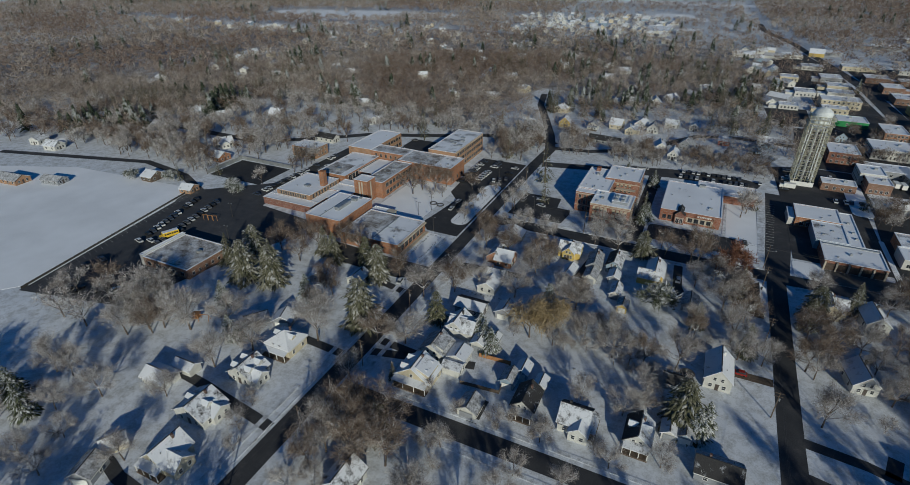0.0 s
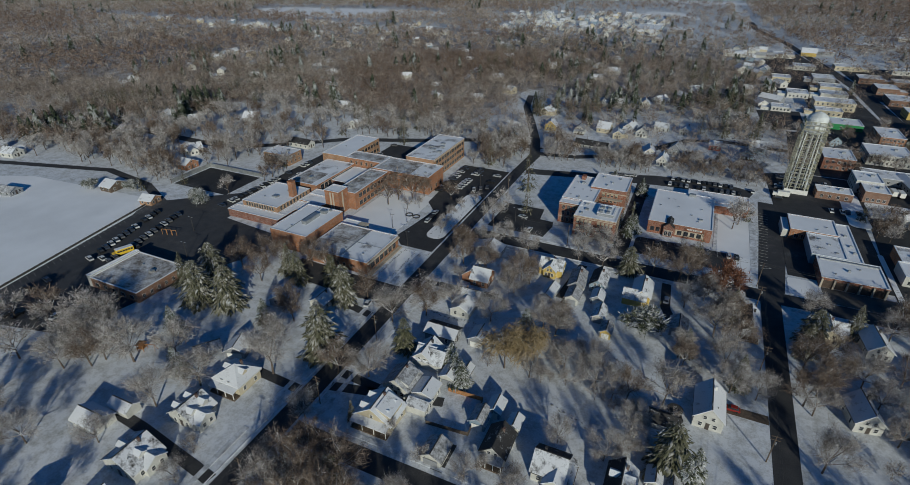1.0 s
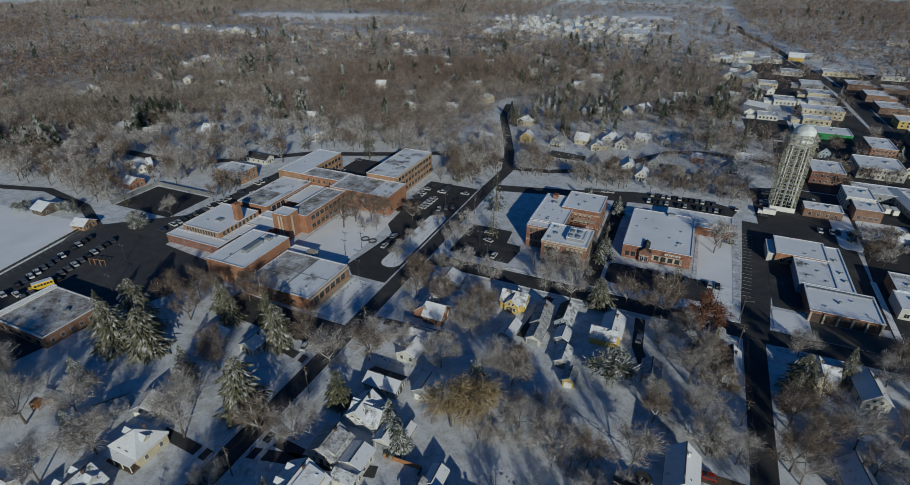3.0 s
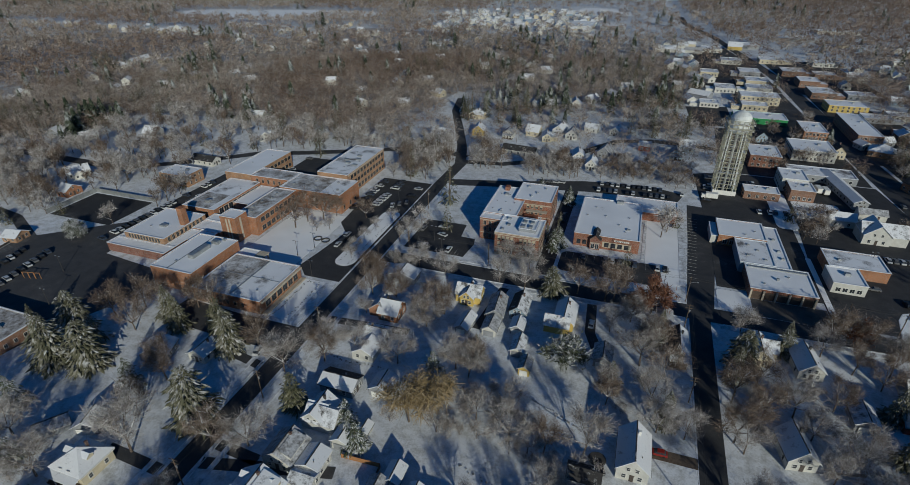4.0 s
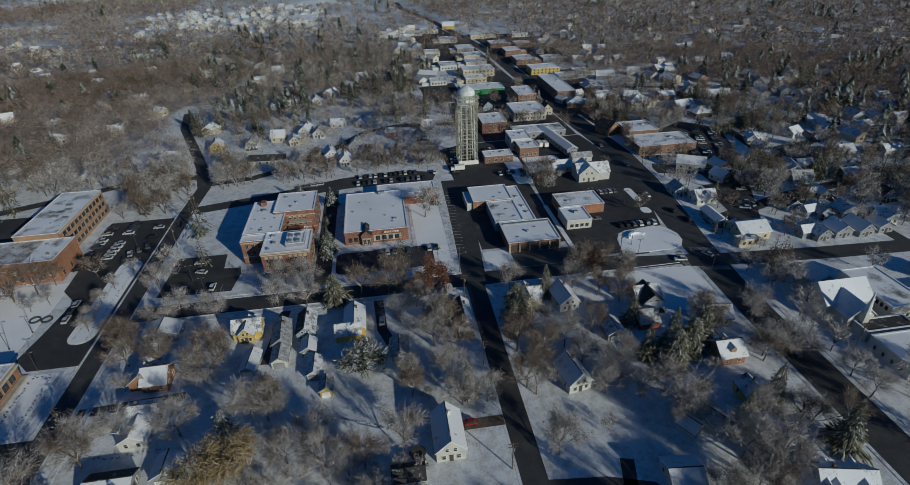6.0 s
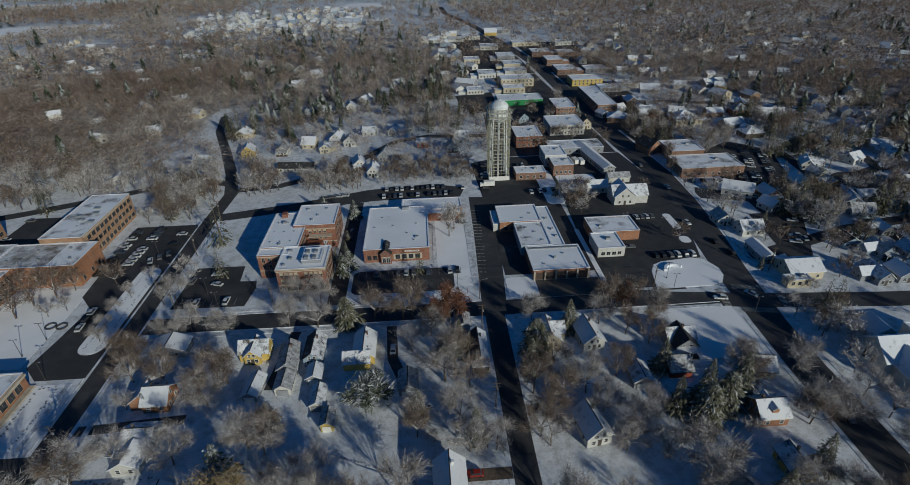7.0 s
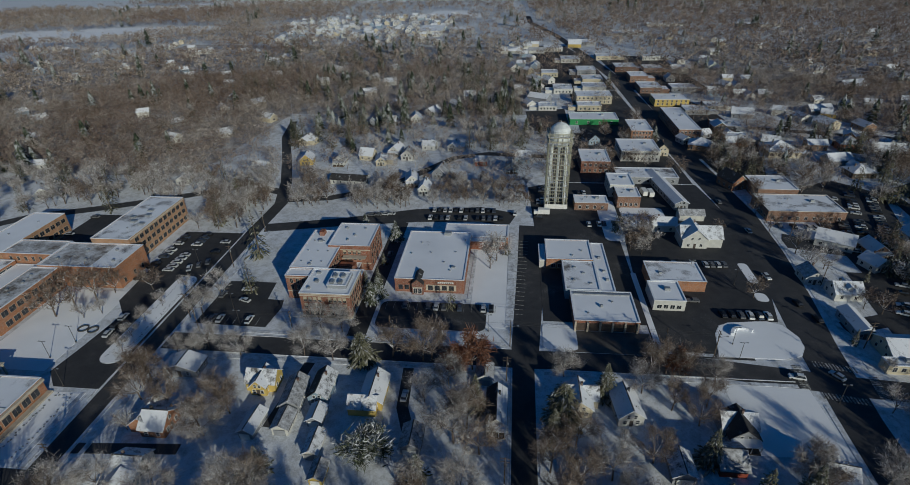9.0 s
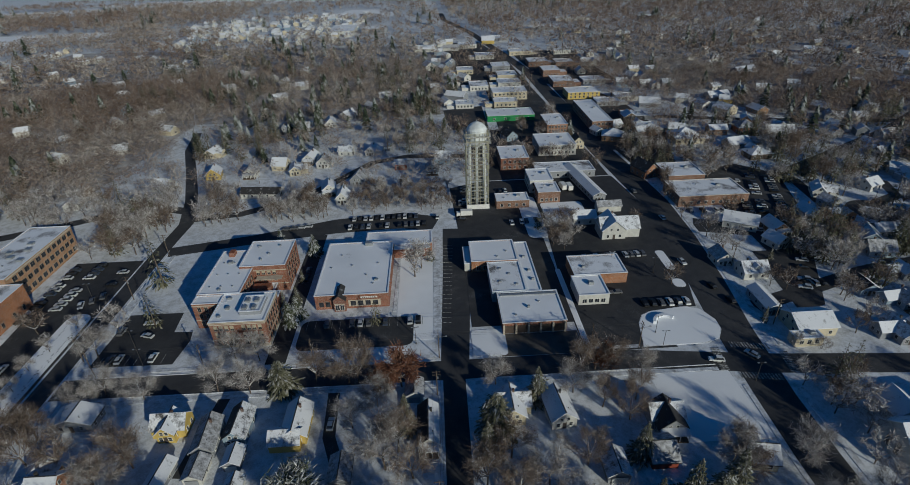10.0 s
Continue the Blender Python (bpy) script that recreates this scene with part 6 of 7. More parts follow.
def conifer(seed, height, radius, count, full=0.0):
    """Tiers of drooping boughs with gaps between, each tier with its own reach; full rounds the outline."""
    rnd = random.Random(seed)
    tv, tf, cv, cf = [], [], [], []
    cone_tube(tv, tf, Vector((0, 0, -0.2)), Vector((0, 0, height * 0.96)), height * 0.02, 0.03, 6)
    tiers = 13
    wide = [rnd.uniform(0.82, 1.15) for _ in range(tiers)]
    heavy = [rnd.uniform(0, 6.283) for _ in range(tiers)]
    for i in range(count):
        k = min(tiers - 1, int(tiers * ((i + rnd.random()) / count) ** 1.18))
        f = (k + rnd.gauss(0.5, 0.22)) / tiers
        f = max(0.0, min(0.985, f))
        z = height * (0.07 + 0.92 * f)
        prof = (1 - f) ** (0.85 - 0.45 * full) * wide[k]
        ang = i * 2.39996 + rnd.uniform(-0.4, 0.4)
        reach = radius * prof * rnd.uniform(0.55, 1.2) * (1 + 0.16 * math.cos(ang - heavy[k])) + 0.15
        out = Vector((math.cos(ang), math.sin(ang), 0))
        acr = Vector((-out.y, out.x, 0))
        for _ in range(3):
            s = rnd.uniform(0.25, 1.0)
            base = out * reach * s * 0.62 + Vector((0, 0, z + rnd.uniform(-0.22, 0.22))) + acr * rnd.uniform(-0.30, 0.30) * reach
            tip = base + out * reach * rnd.uniform(0.22, 0.42) + acr * rnd.uniform(-0.22, 0.22) * reach + Vector((0, 0, -reach * rnd.uniform(0.08, 0.32)))
            wd = acr * rnd.uniform(0.09, 0.17) * max(0.7, reach * 0.5)
            n = len(cv)
            cv.extend((base, base.lerp(tip, 0.55) + wd, tip, base.lerp(tip, 0.55) - wd, base.lerp(tip, 0.5) + Vector((0, 0, 0.18))))
            cf.extend(((n, n + 1, n + 4), (n + 1, n + 2, n + 4), (n + 2, n + 3, n + 4), (n + 3, n, n + 4)))
    return tv, tf, cv, cf


KINDS = {}


def tree_kind(key, lists, crown_mat, label):
    tv, tf, cv, cf = lists
    KINDS.setdefault(key, []).append((to_mesh("trunk", tv, tf, BARK), to_mesh("crown", cv, cf, crown_mat), label))


for s in range(5):
    tree_kind("frost", bare_tree(20 + s, 11, 5.6, 2900, 0.062), TWIG, "bare deciduous tree with frosted snow-dusted twigs")
for s in range(3):
    tree_kind("brown", bare_tree(40 + s, 12, 5.3, 2500, 0.062), TWIG_BROWN, "bare brown deciduous tree with little snow")
    tree_kind("big", bare_tree(50 + s, 15, 7.4, 4200, 0.070), TWIG, "large spreading bare tree with snow along its limbs")
    tree_kind("bush", bare_tree(80 + s, 5, 2.9, 640, 0.07), TWIG, "low frosted bush with snow on its twigs")
for s in range(4):
    tree_kind("light", bare_tree(90 + s, 12, 5.9, 700, 0.17, 0, 3), TWIG, "bare frosted tree in the middle distance")
    tree_kind("dull", bare_tree(95 + s, 12, 5.8, 680, 0.16, 0, 3), TWIG_BROWN, "bare brown tree in the middle distance")
for s in range(2):
    tree_kind("red", bare_tree(60 + s, 12, 5.2, 1900, 0.20), TWIG_RED, "oak still holding russet leaves")
tree_kind("gold", bare_tree(70, 11, 5.6, 2400, 0.12, -1.2), TWIG_GOLD, "willow with drooping golden-brown branches")
for s in range(2):
    tree_kind("spread", conifer(30 + s, 15.5, 6.6, 580, 0.85), NEEDLE, "broad snow-flecked pine with drooping boughs")
for s in range(3):
    tree_kind("conifer", conifer(s, 15.5, 4.7, 380, 0.1), NEEDLE, "tall dark conifer with snow on its boughs")
    tree_kind("laden", conifer(10 + s, 12, 4.6, 350, 0.35), NEEDLE_SNOW, "spruce laden with snow")
tree_kind("pine", conifer(20, 14, 4.4, 340, 0.6), NEEDLE_DARK, "broad green pine with little snow")
tree_kind("pine", conifer(21, 13, 4.6, 340, 0.8), NEEDLE_DARK, "broad green pine with little snow")
tree_kind("round", bare_tree(82, 6.2, 5.0, 3000, 0.24, -0.25, 9), NEEDLE_SNOW, "low rounded evergreen heaped with snow")
for s in range(3):
    tree_kind("fir", conifer(60 + s, 16, 4.8, 84, 0.15), NEEDLE_DARK, "dark conifer in the middle distance")
tree_kind("young", conifer(23, 6.5, 1.7, 130, 0.2), NEEDLE, "small young spruce with snow on it")
forest = random.Random(5)


BULK = {}


def tree(kind, x, y, size=None):
    """A tree of its own near the path; past the school and the shops it joins the others of its kind."""
    far = y > 203 or x > 122 or x < -158 or y < 60
    if far:
        kind = {"conifer": "fir", "spread": "fir", "frost": "light", "brown": "dull"}.get(kind, kind) if y > 225 or x > 138 or x < -172 else kind
    i = forest.randrange(len(KINDS[kind]))
    trunk, crown, label = KINDS[kind][i]
    k = (size or forest.uniform(0.8, 1.15)) * (1.15 if kind in ("frost", "brown", "spread") else 1.05)
    m = pose(x, y, 0, 0, 0, forest.uniform(0, 360)) @ Matrix.Diagonal((k * forest.uniform(0.92, 1.1), k * forest.uniform(0.92, 1.1), k, 1))
    keep(x, y, 1.6 if kind != "bush" else 0.8)
    if far:
        BULK.setdefault(kind, []).append((i, m))
        return
    name = "bush" if kind in ("bush", "round") else "tree"
    ob = thing(name, label, name, m, "trees and bushes of the town")
    shared("trunk", trunk, ob), shared("crown", crown, ob)


def grove(kind, places, size=None):
    for x, y in places:
        if kind in ("bush", "young", "round", "laden") or not any(y1 - r < y < y0 + r and abs(x - x0) < r for x0, y0, x1, y1, r in YARDS):
            tree(kind, x, y, size)


# trees that stand out one by one
grove("frost", [(-31, 205.5), (-21, 204), (-64, 206), (-52, 204), (-82 + 7, 236), (-76, 224), (-64, 153), (-22, 218), (-30, 219.5)], 0.85)
grove("big", [(-36, 166), (21, 175), (24, 158), (-70, 66)])
grove("frost", [(33, 150)], 0.8)
grove("brown", [(-64, 192), (-2, 207), (8, 206), (88, 205), (78, 205), (-75, 191), (28, 172), (11, 206), (-73, 183), (-72, 61)])
grove("red", [(24, 203), (30, 200), (85, 205), (19, 201)])
grove("brown", [(-66, 70), (-62, 66), (-57, 73), (-71, 73), (-54, 69), (-68, 78), (-61, 79)], 1.1)
grove("gold", [(-37, 132.5), (-31.5, 135.5)], 1.35)
grove("frost", [(-87 - 4.5, 240), (-94, 228), (-95, 219), (-94, 210), (-93, 203)], 0.5)
grove("dull", [(-128, 226), (-122, 230), (-130, 219)], 1.15)
grove("dull", [(-118, 235), (-104, 238)], 0.85)
grove("light", [(-119, 219), (-114, 222)], 0.5)
grove("light", [(27, 262), (29.5, 268)], 1.05)
grove("fir", [(-71.5, 264)], 1.4)
grove("conifer", [(-64, 239), (156, 197), (-60, 75), (26, 187), (35, 190)], 0.85)
grove("spread", [(-11, 203)], 0.72)
grove("pine", [(-69, 149 - 22), (-60, 76)], 0.95)
grove("laden", [(-52, 126), (-49, 123), (-46, 120), (-14, 239), (-16, 283), (-31, 289), (-27, 162), (16, 112), (18, 116), (-165, 43), (13, 163), (-16, 236)], 0.8)
grove("round", [(-1, 168)], 1.3), grove("round", [(-284, 170), (-263, 178), (-222, 184), (-215, 180)], 0.75)
grove("conifer", [(-245, 196), (-258, 180), (-265, 276), (-212, 238), (82, 296), (84, 298), (33, 273), (-222, 236), (14, 214 + 20)], 0.6)
grove("young", [(-20, 245), (-16, 248), (-17, 262), (146, 224), (170, 262), (-68, 96)])
grove("bush", [(-56, 96), (-30, 96), (-22, 96), (-7, 95), (-45, 92), (-99, 70), (-92, 56), (-70, 172), (12, 131), (8, 133), (-25, 131), (-18, 133), (-9, 131), (-42, 131), (148, 211), (156, 209)])
grove("dull", [(147, 131), (144, 187), (142, 121), (164, 241), (160, 246), (127 - 4, 292), (124, 248), (150, 300), (151, 318)], 0.75)
grove("frost", [(96, 202), (52, 202)], 0.8)

grove("big", [(-16, 182)], 0.85)
grove("frost", [(-141, 54), (26, 150), (-14, 145)], 0.92)
grove("frost", [(-21, 92.5), (-12, 81), (-33, 92), (-24, 80), (-3, 92), (6, 80), (17, 91), (28, 80), (-44, 80), (30, 92), (-72, 53), (-66, 56), (-136, 40), (-130, 30)], 0.62)
grove("laden", [(-162, 43), (-153, 40)], 1.0)
grove("frost", [(-96, 62), (-113, 58), (1, 116), (-74, 204), (-67, 203)], 0.55)
grove("brown", [(-71, 146), (83, 206), (-81 + 5, 189), (-48, 183), (-50, 174), (-62, 181), (-44, 180)], 0.95)
grove("spread", [(12, 115)], 0.92)
# the yards east of the side street
grove("big", [(82, 134), (47, 130)], 0.88)
grove("frost", [(66, 147), (75, 157), (75, 144), (47, 150), (79, 112), (92, 166), (80, 171), (74, 197)], 0.85)
grove("frost", [(86, 112), (93, 120), (61, 167)], 1.0)
grove("conifer", [(47, 177), (63, 195), (84, 159), (96, 130), (111, 138), (117, 121), (103, 98), (86, 174)], 0.8)
grove("spread", [(90, 154), (97, 158), (50, 185)], 0.78)
grove("brown", [(45, 153), (49, 159), (46, 168), (53, 176), (53, 164)], 1.0)
grove("brown", [ (72, 173), (92, 112), (113, 127), (122, 126), (109, 166), (117, 151), (81, 191), (87, 186), (91, 193), (110, 174)], 0.8)
grove("bush", [(62, 135), (66, 178), (58, 171), (100, 150), (77, 180), (93, 143), (70, 108), (76, 107)], 0.9)
# the yards west of the school street
grove("spread", [(-149, 119), (-137, 121)], 1.0)
grove("spread", [(-91, 114)], 1.12)
grove("spread", [(-102, 141), (-157, 133)], 0.9)
grove("brown", [(-111, 124), (-108, 111), (-128, 98), (-117, 128)], 0.85)
grove("pine", [(-125, 144), (-112, 148)], 1.0)
grove("conifer", [(-165, 126), (-133, 148), (-146, 130)], 0.85)
grove("laden", [(-144, 103), (-119, 119), (-126, 89)], 0.85)
grove("brown", [(-139, 139), (-152, 143), (-138, 150), (-128, 156), (-82, 109), (-95, 146), (-146, 150), (-120, 155)], 0.95)
grove("big", [(-100, 101), (-143, 87)], 1.15)
grove("frost", [(-73, 112), (-121, 77), (-116, 88), (-152, 84), (-73, 149), (-160, 76), (-80, 138), (-189, 73), (-177, 73), (-134, 95)], 1.05)
grove("frost", [(-124, 62), (-80, 91), (-115, 42), (-148, 45), (-139, 31)], 0.75)


def scatter(n, x0, x1, y0, y1, mix, size=1.0, pad=1.2):
    """Trees strewn over a stretch of the plan, clear of streets, houses and one another."""
    kinds = [k for k, c in mix for _ in range(c)]
    done = tries = 0
    while done < n and tries < n * 14:
        tries += 1
        x, y = forest.uniform(x0, x1), forest.uniform(y0, y1)
        if clear(x, y, pad):
            tree(forest.choice(kinds), x, y, size * forest.uniform(0.75, 1.15))
            done += 1


MIXED = (("frost", 6), ("brown", 2), ("big", 2), ("bush", 3), ("conifer", 1))
keep(-37, 126, 6), keep(-3, 160, 7), keep(-12, 151, 6), keep(-16, 160, 4)
scatter(13, -50, 12, 131, 186, (("frost", 8), ("brown", 2), ("big", 1), ("bush", 3), ("laden", 1)), 1.05)
scatter(7, 8, 34, 148, 202, MIXED, 0.9)
scatter(6, -46, 10, 124, 133, (("bush", 3), ("frost", 1)), 0.8)
scatter(6, -20, 12, 92, 132, (("frost", 3), ("bush", 3)), 0.75)
scatter(16, -205, -152, 80, 95, (("frost", 5), ("bush", 2), ("brown", 1)), 1.05)
scatter(12, -182, -150, 16, 58, (("frost", 4), ("bush", 2)), 0.95)
scatter(10, -76, -20, 60, 82, (("frost", 3), ("bush", 2)), 0.85)
scatter(95, -335, -206, 192, 264, (("light", 6), ("dull", 4)), 1.0)
scatter(40, -470, -335, 172, 262, (("light", 6), ("dull", 3)), 1.0)
scatter(70, -330, -206, 264, 345, (("light", 6), ("dull", 3), ("conifer", 1)), 1.0)
scatter(26, -116, -90, 288, 328, (("light", 5), ("dull", 2)), 0.95)
scatter(64, -12, 44, 318, 352, (("dull", 4), ("light", 2)), 0.55)
scatter(44, -80, -14, 314, 346, (("light", 4), ("dull", 3)), 0.85)
grove("fir", [(-103, 291), (-108, 322), (-98, 318), (-121, 322)], 1.0)
scatter(12, 84, 108, 276, 300, (("light", 2), ("dull", 1)), 0.7)
scatter(86, 148, 262, 206, 420, (("light", 4), ("dull", 4), ("conifer", 2)), 0.85)
grove("frost", [(147, 177), (142, 168), (138, 159), (139, 151), (137, 141), (136, 133), (143, 184)], 0.8)
grove("fir", [(150, 195)], 0.9)
grove("frost", [(83, 139), (90, 121), (95, 116)], 1.25)
grove("frost", [(101, 131), (126, 170), (124, 155), (127, 151), (118, 153), (108, 171), (89, 113), (112, 129), (70, 152), (64, 160)], 0.9)
grove("conifer", [(116, 120), (92, 160), (103, 162)], 1.05)
grove("brown", [(27, 187), (31, 184), (24, 180)], 1.15)
scatter(26, 216, 268, 228, 268, (("pine", 1), ("conifer", 2), ("light", 1)), 1.0)
scatter(14, 178, 216, 240, 268, (("conifer", 2), ("light", 1)), 1.0)
grove("pine", [(161, 206)], 0.95)
scatter(40, 176, 262, 203, 300, (("dull", 3), ("light", 2)), 0.9)
scatter(16, 140, 215, 100, 200, (("light", 4), ("dull", 1)), 0.9)
# next three rows: trees out of view, added to shade the near yards
scatter(18, 48, 90, 58, 108, (("frost", 4), ("brown", 2), ("conifer", 1)), 1.05)
scatter(6, 90, 124, 58, 88, (("frost", 4), ("brown", 2), ("conifer", 1)), 1.05)
scatter(18, -132, -64, -12, 30, (("light", 3), ("dull", 1)), 1.15)
scatter(50, -206, -92, 302, 346, (("light", 5), ("dull", 2), ("conifer", 1)), 1.0)
scatter(26, -14, 46, 396, 462, (("spread", 3), ("light", 2)), 0.9)
scatter(14, 225, 275, 335, 390, (("conifer", 1), ("light", 1)), 1.0)
scatter(26, 150, 262, 300, 420, (("dull", 1), ("conifer", 1)), 1.0)
for x, y, r, n in ((-405, 278, 34, 34), (-522, 468, 26, 16), (-375, 358, 22, 8), (-366, 407, 16, 6), (-422, 503, 18, 8), (-106, 410, 10, 7), (-78, 405, 8, 4), (-77, 442, 12, 7), (-136, 541, 22, 12), (-202, 638, 24, 12), (-185, 531, 18, 8), (-106, 575, 16, 8), (-4, 600, 14, 7), (4, 557, 14, 7), (-158, 685, 30, 12), (-230, 766, 30, 12), (226, 340, 12, 9), (202, 283, 9, 6), (339, 422, 18, 8), (240, 399, 14, 7), (162, 369, 8, 4), (25, 480, 16, 8)):
    scatter(n, x - r, x + r, y - r * 0.7, y + r * 0.7, (("fir", 1),), 1.05, 0.6)
scatter(30, 60, 140, 353, 480, (("light", 1), ("dull", 1)), 0.7)

# ---- the woods that close the view, past counting ----


def join_trees():
    for kind, rows in BULK.items():
        for which, word in ((0, "trunks"), (1, "crowns")):
            cos, loops, totals, base = [], [], [], 0
            for i, m in rows:
                me = KINDS[kind][i][which]
                co = np.empty(len(me.vertices) * 3)
                me.vertices.foreach_get("co", co)
                lp = np.empty(len(me.loops), dtype=np.int32)
                me.loops.foreach_get("vertex_index", lp)
                tt = np.empty(len(me.polygons), dtype=np.int32)
                me.polygons.foreach_get("loop_total", tt)
                a = np.array(m)
                cos.append(co.reshape(-1, 3) @ a[:3, :3].T + a[:3, 3])
                loops.append(lp + base), totals.append(tt)
                base += len(me.vertices)
            co, lp, tt = np.concatenate(cos), np.concatenate(loops), np.concatenate(totals)
            me = bpy.data.meshes.new(f"{kind}_{word}")
            me.vertices.add(len(co)), me.loops.add(len(lp)), me.polygons.add(len(tt))
            me.vertices.foreach_set("co", co.ravel())
            me.loops.foreach_set("vertex_index", lp)
            me.polygons.foreach_set("loop_start", np.concatenate(([0], np.cumsum(tt)[:-1])).astype(np.int32))
            me.update(calc_edges=True)
            me.materials.append(KINDS[kind][0][which].materials[0])
            what = {"frost": "frosted", "big": "spreading", "red": "russet", "laden": "snow_laden", "round": "rounded", "light": "pale", "dull": "brown_bare", "spread": "broad_pine"}.get(kind, kind)
            tagged(new(f"{what}_tree_{word}", me), f"{word} of many {what.replace('_', ' ')} trees round the town", "trees", kind="stuff")


join_trees()
pick = np.random.default_rng(4)


def template(kind):
    """One far tree as loose triangles, about a metre to a unit: 0 to 3 bare, 4 and 5 evergreen, 6 to 9 bare and coarser."""
    out = []
    rnd = random.Random(kind)
    if kind in (4, 5):
        for i in range(48):
            f = (i % 24) / 24
            a = i * 2.39996
            r = 3.5 * (1 - f) ** 0.65
            o, t = Vector((math.cos(a), math.sin(a), 0)), Vector((-math.sin(a), math.cos(a), 0))
            c = o * r * 0.2 + Vector((0, 0, 1.6 + 9.6 * f))
            out += [c + t * (0.32 * r + 0.2), c - t * (0.32 * r + 0.2), o * (r + 0.3) + Vector((0, 0, 0.6 + 9.0 * f + rnd.uniform(-0.4, 0.4)))]
    else:
        count, half, length = (132, 0.105, 2.1) if kind < 4 else (50, 0.33, 2.3)
        for i in range(count):
            u = Vector((rnd.gauss(0, 1), rnd.gauss(0, 1), rnd.gauss(0.15, 0.8))).normalized()
            q = rnd.uniform(0.45, 1.0) * (1 + 0.22 * math.sin(3 * math.atan2(u.y, u.x) + kind) * (1 - abs(u.z)))
            c = Vector((u.x * 4.6 * q, u.y * 4.6 * q, 6.6 + u.z * 4.0 * q))
            loose = Vector((rnd.uniform(-1, 1), rnd.uniform(-1, 1), rnd.uniform(-1, 1)))
            a = u.cross(loose).normalized()
            if i % 5 < 3:                                  # spray lying along the crown's skin
                run = (u.cross(a) + u * 0.25 + loose * 0.3).normalized()
            else:                                          # and twigs that stand out of it
                run = (u + loose * 0.8).normalized()
            out += [c - a * half, c + a * half, c + run * length * rnd.uniform(0.65, 1.2)]
        out += [Vector((-0.12, 0, 0)), Vector((0.12, 0, 0)), Vector((0.1, 0.3, 5))]
    return np.array([tuple(v) for v in out])


TEMPLATES = [template(k) for k in range(10)]


def woods(name, places, kinds, sizes, material, label):
    chunks = []
    for (x, y), k, s in zip(places, kinds, sizes):
        a = pick.uniform(0, 6.283)
        c, d = math.cos(a), math.sin(a)
        v = TEMPLATES[k] * s
        far = max(0.0, math.hypot(x, y - 200) - 900)
        chunks.append(np.column_stack((x + v[:, 0] * c - v[:, 1] * d, y + v[:, 0] * d + v[:, 1] * c, v[:, 2] * pick.uniform(0.85, 1.15) + far * 0.004)))
    co = np.concatenate(chunks)
    n = len(co)
    me = bpy.data.meshes.new(name)
    me.vertices.add(n), me.loops.add(n), me.polygons.add(n // 3)
    me.vertices.foreach_set("co", co.ravel())
    me.loops.foreach_set("vertex_index", np.arange(n, dtype=np.int32))
    me.polygons.foreach_set("loop_start", np.arange(0, n, 3, dtype=np.int32))
    me.update(calc_edges=True)
    me.materials.append(material)
    tagged(new(name, me), label, "woods", kind="stuff")


def in_view(x, y):
    a = math.degrees(math.atan2(-(x - 10), y - 20))
    return -56 < a < 76


def open_land(x, y):
    """Streets of the town centre and the far snowy fields hold few trees."""
    if any((x - cx) ** 2 / rx ** 2 + (y - cy) ** 2 / ry ** 2 < 1 for cx, cy, rx, ry in FAR_FIELDS):
        return 0.98
    if any((x - cx) ** 2 / rx ** 2 + (y - cy) ** 2 / ry ** 2 < 1 for cx, cy, rx, ry in CLEARINGS):
        return 0.88
    if -150 < x < 50 and 340 < y < 480:
        return 0.50
    if 58 < x < 178 and 345 < y < 620:
        return 0.86
    if 50 < x < 190 and 620 <= y < 800:
        return 0.6
    if y > 600 and -300 < x < 60:
        return 0.16 if y < 820 else 0.66
    if 150 < x < 300 and 200 < y < 430:
        return 0.38
    return 0.02 if x < -140 or x > 270 else 0.10 + 0.25 * (noise.noise(Vector((x, y, 0)) * 0.012) > 0.25)


groups = {"frosted_woods": [], "brown_woods": [], "evergreen_woods": []}
for cell, near, distant in ((6.2, 0, 620), (11.6, 620, 1600)):
    for ix in range(int(-1700 / cell), int(1300 / cell)):
        for iy in range(int(170 / cell), int(1700 / cell)):
            x, y = (ix + pick.uniform(0.1, 0.9)) * cell, (iy + pick.uniform(0.1, 0.9)) * cell
            r = math.hypot(x - 15, y - 45)
            if not near <= r < distant or not in_view(x, y):
                continue
            if y < 346 and -335 < x < 265:
                continue
            if x < -190 and y < 196:
                continue
            if pick.random() < open_land(x, y) or not clear(x, y, 1.0):
                continue
            tone = noise.noise(Vector((x, y, 7)) * 0.006) + 0.35 * noise.noise(Vector((x, y, 3)) * 0.03) + pick.uniform(-0.2, 0.2)
            size = pick.uniform(0.7, 1.25) * (1.25 if near else 1.15 if x < -140 or x > 270 else 1)
            green = noise.noise(Vector((x, y, 40)) * 0.014)
            shade = 0.10 if -150 < x < 70 and 400 < y < 800 or x > 150 and y < 480 else 0.022 if near == 0 else 0.006
            if green > 0.42 and pick.random() < (0.5 if near == 0 else 0.2) or pick.random() < shade:
                groups["evergreen_woods"].append((x, y, 4 + int(pick.integers(2)), size * 1.3))
            elif tone > (0.07 if x < 190 else -0.30):
                groups["brown_woods"].append((x, y, int(pick.integers(4)) + (6 if near else 0), size))
            else:
                groups["frosted_woods"].append((x, y, int(pick.integers(4)) + (6 if near else 0), size))
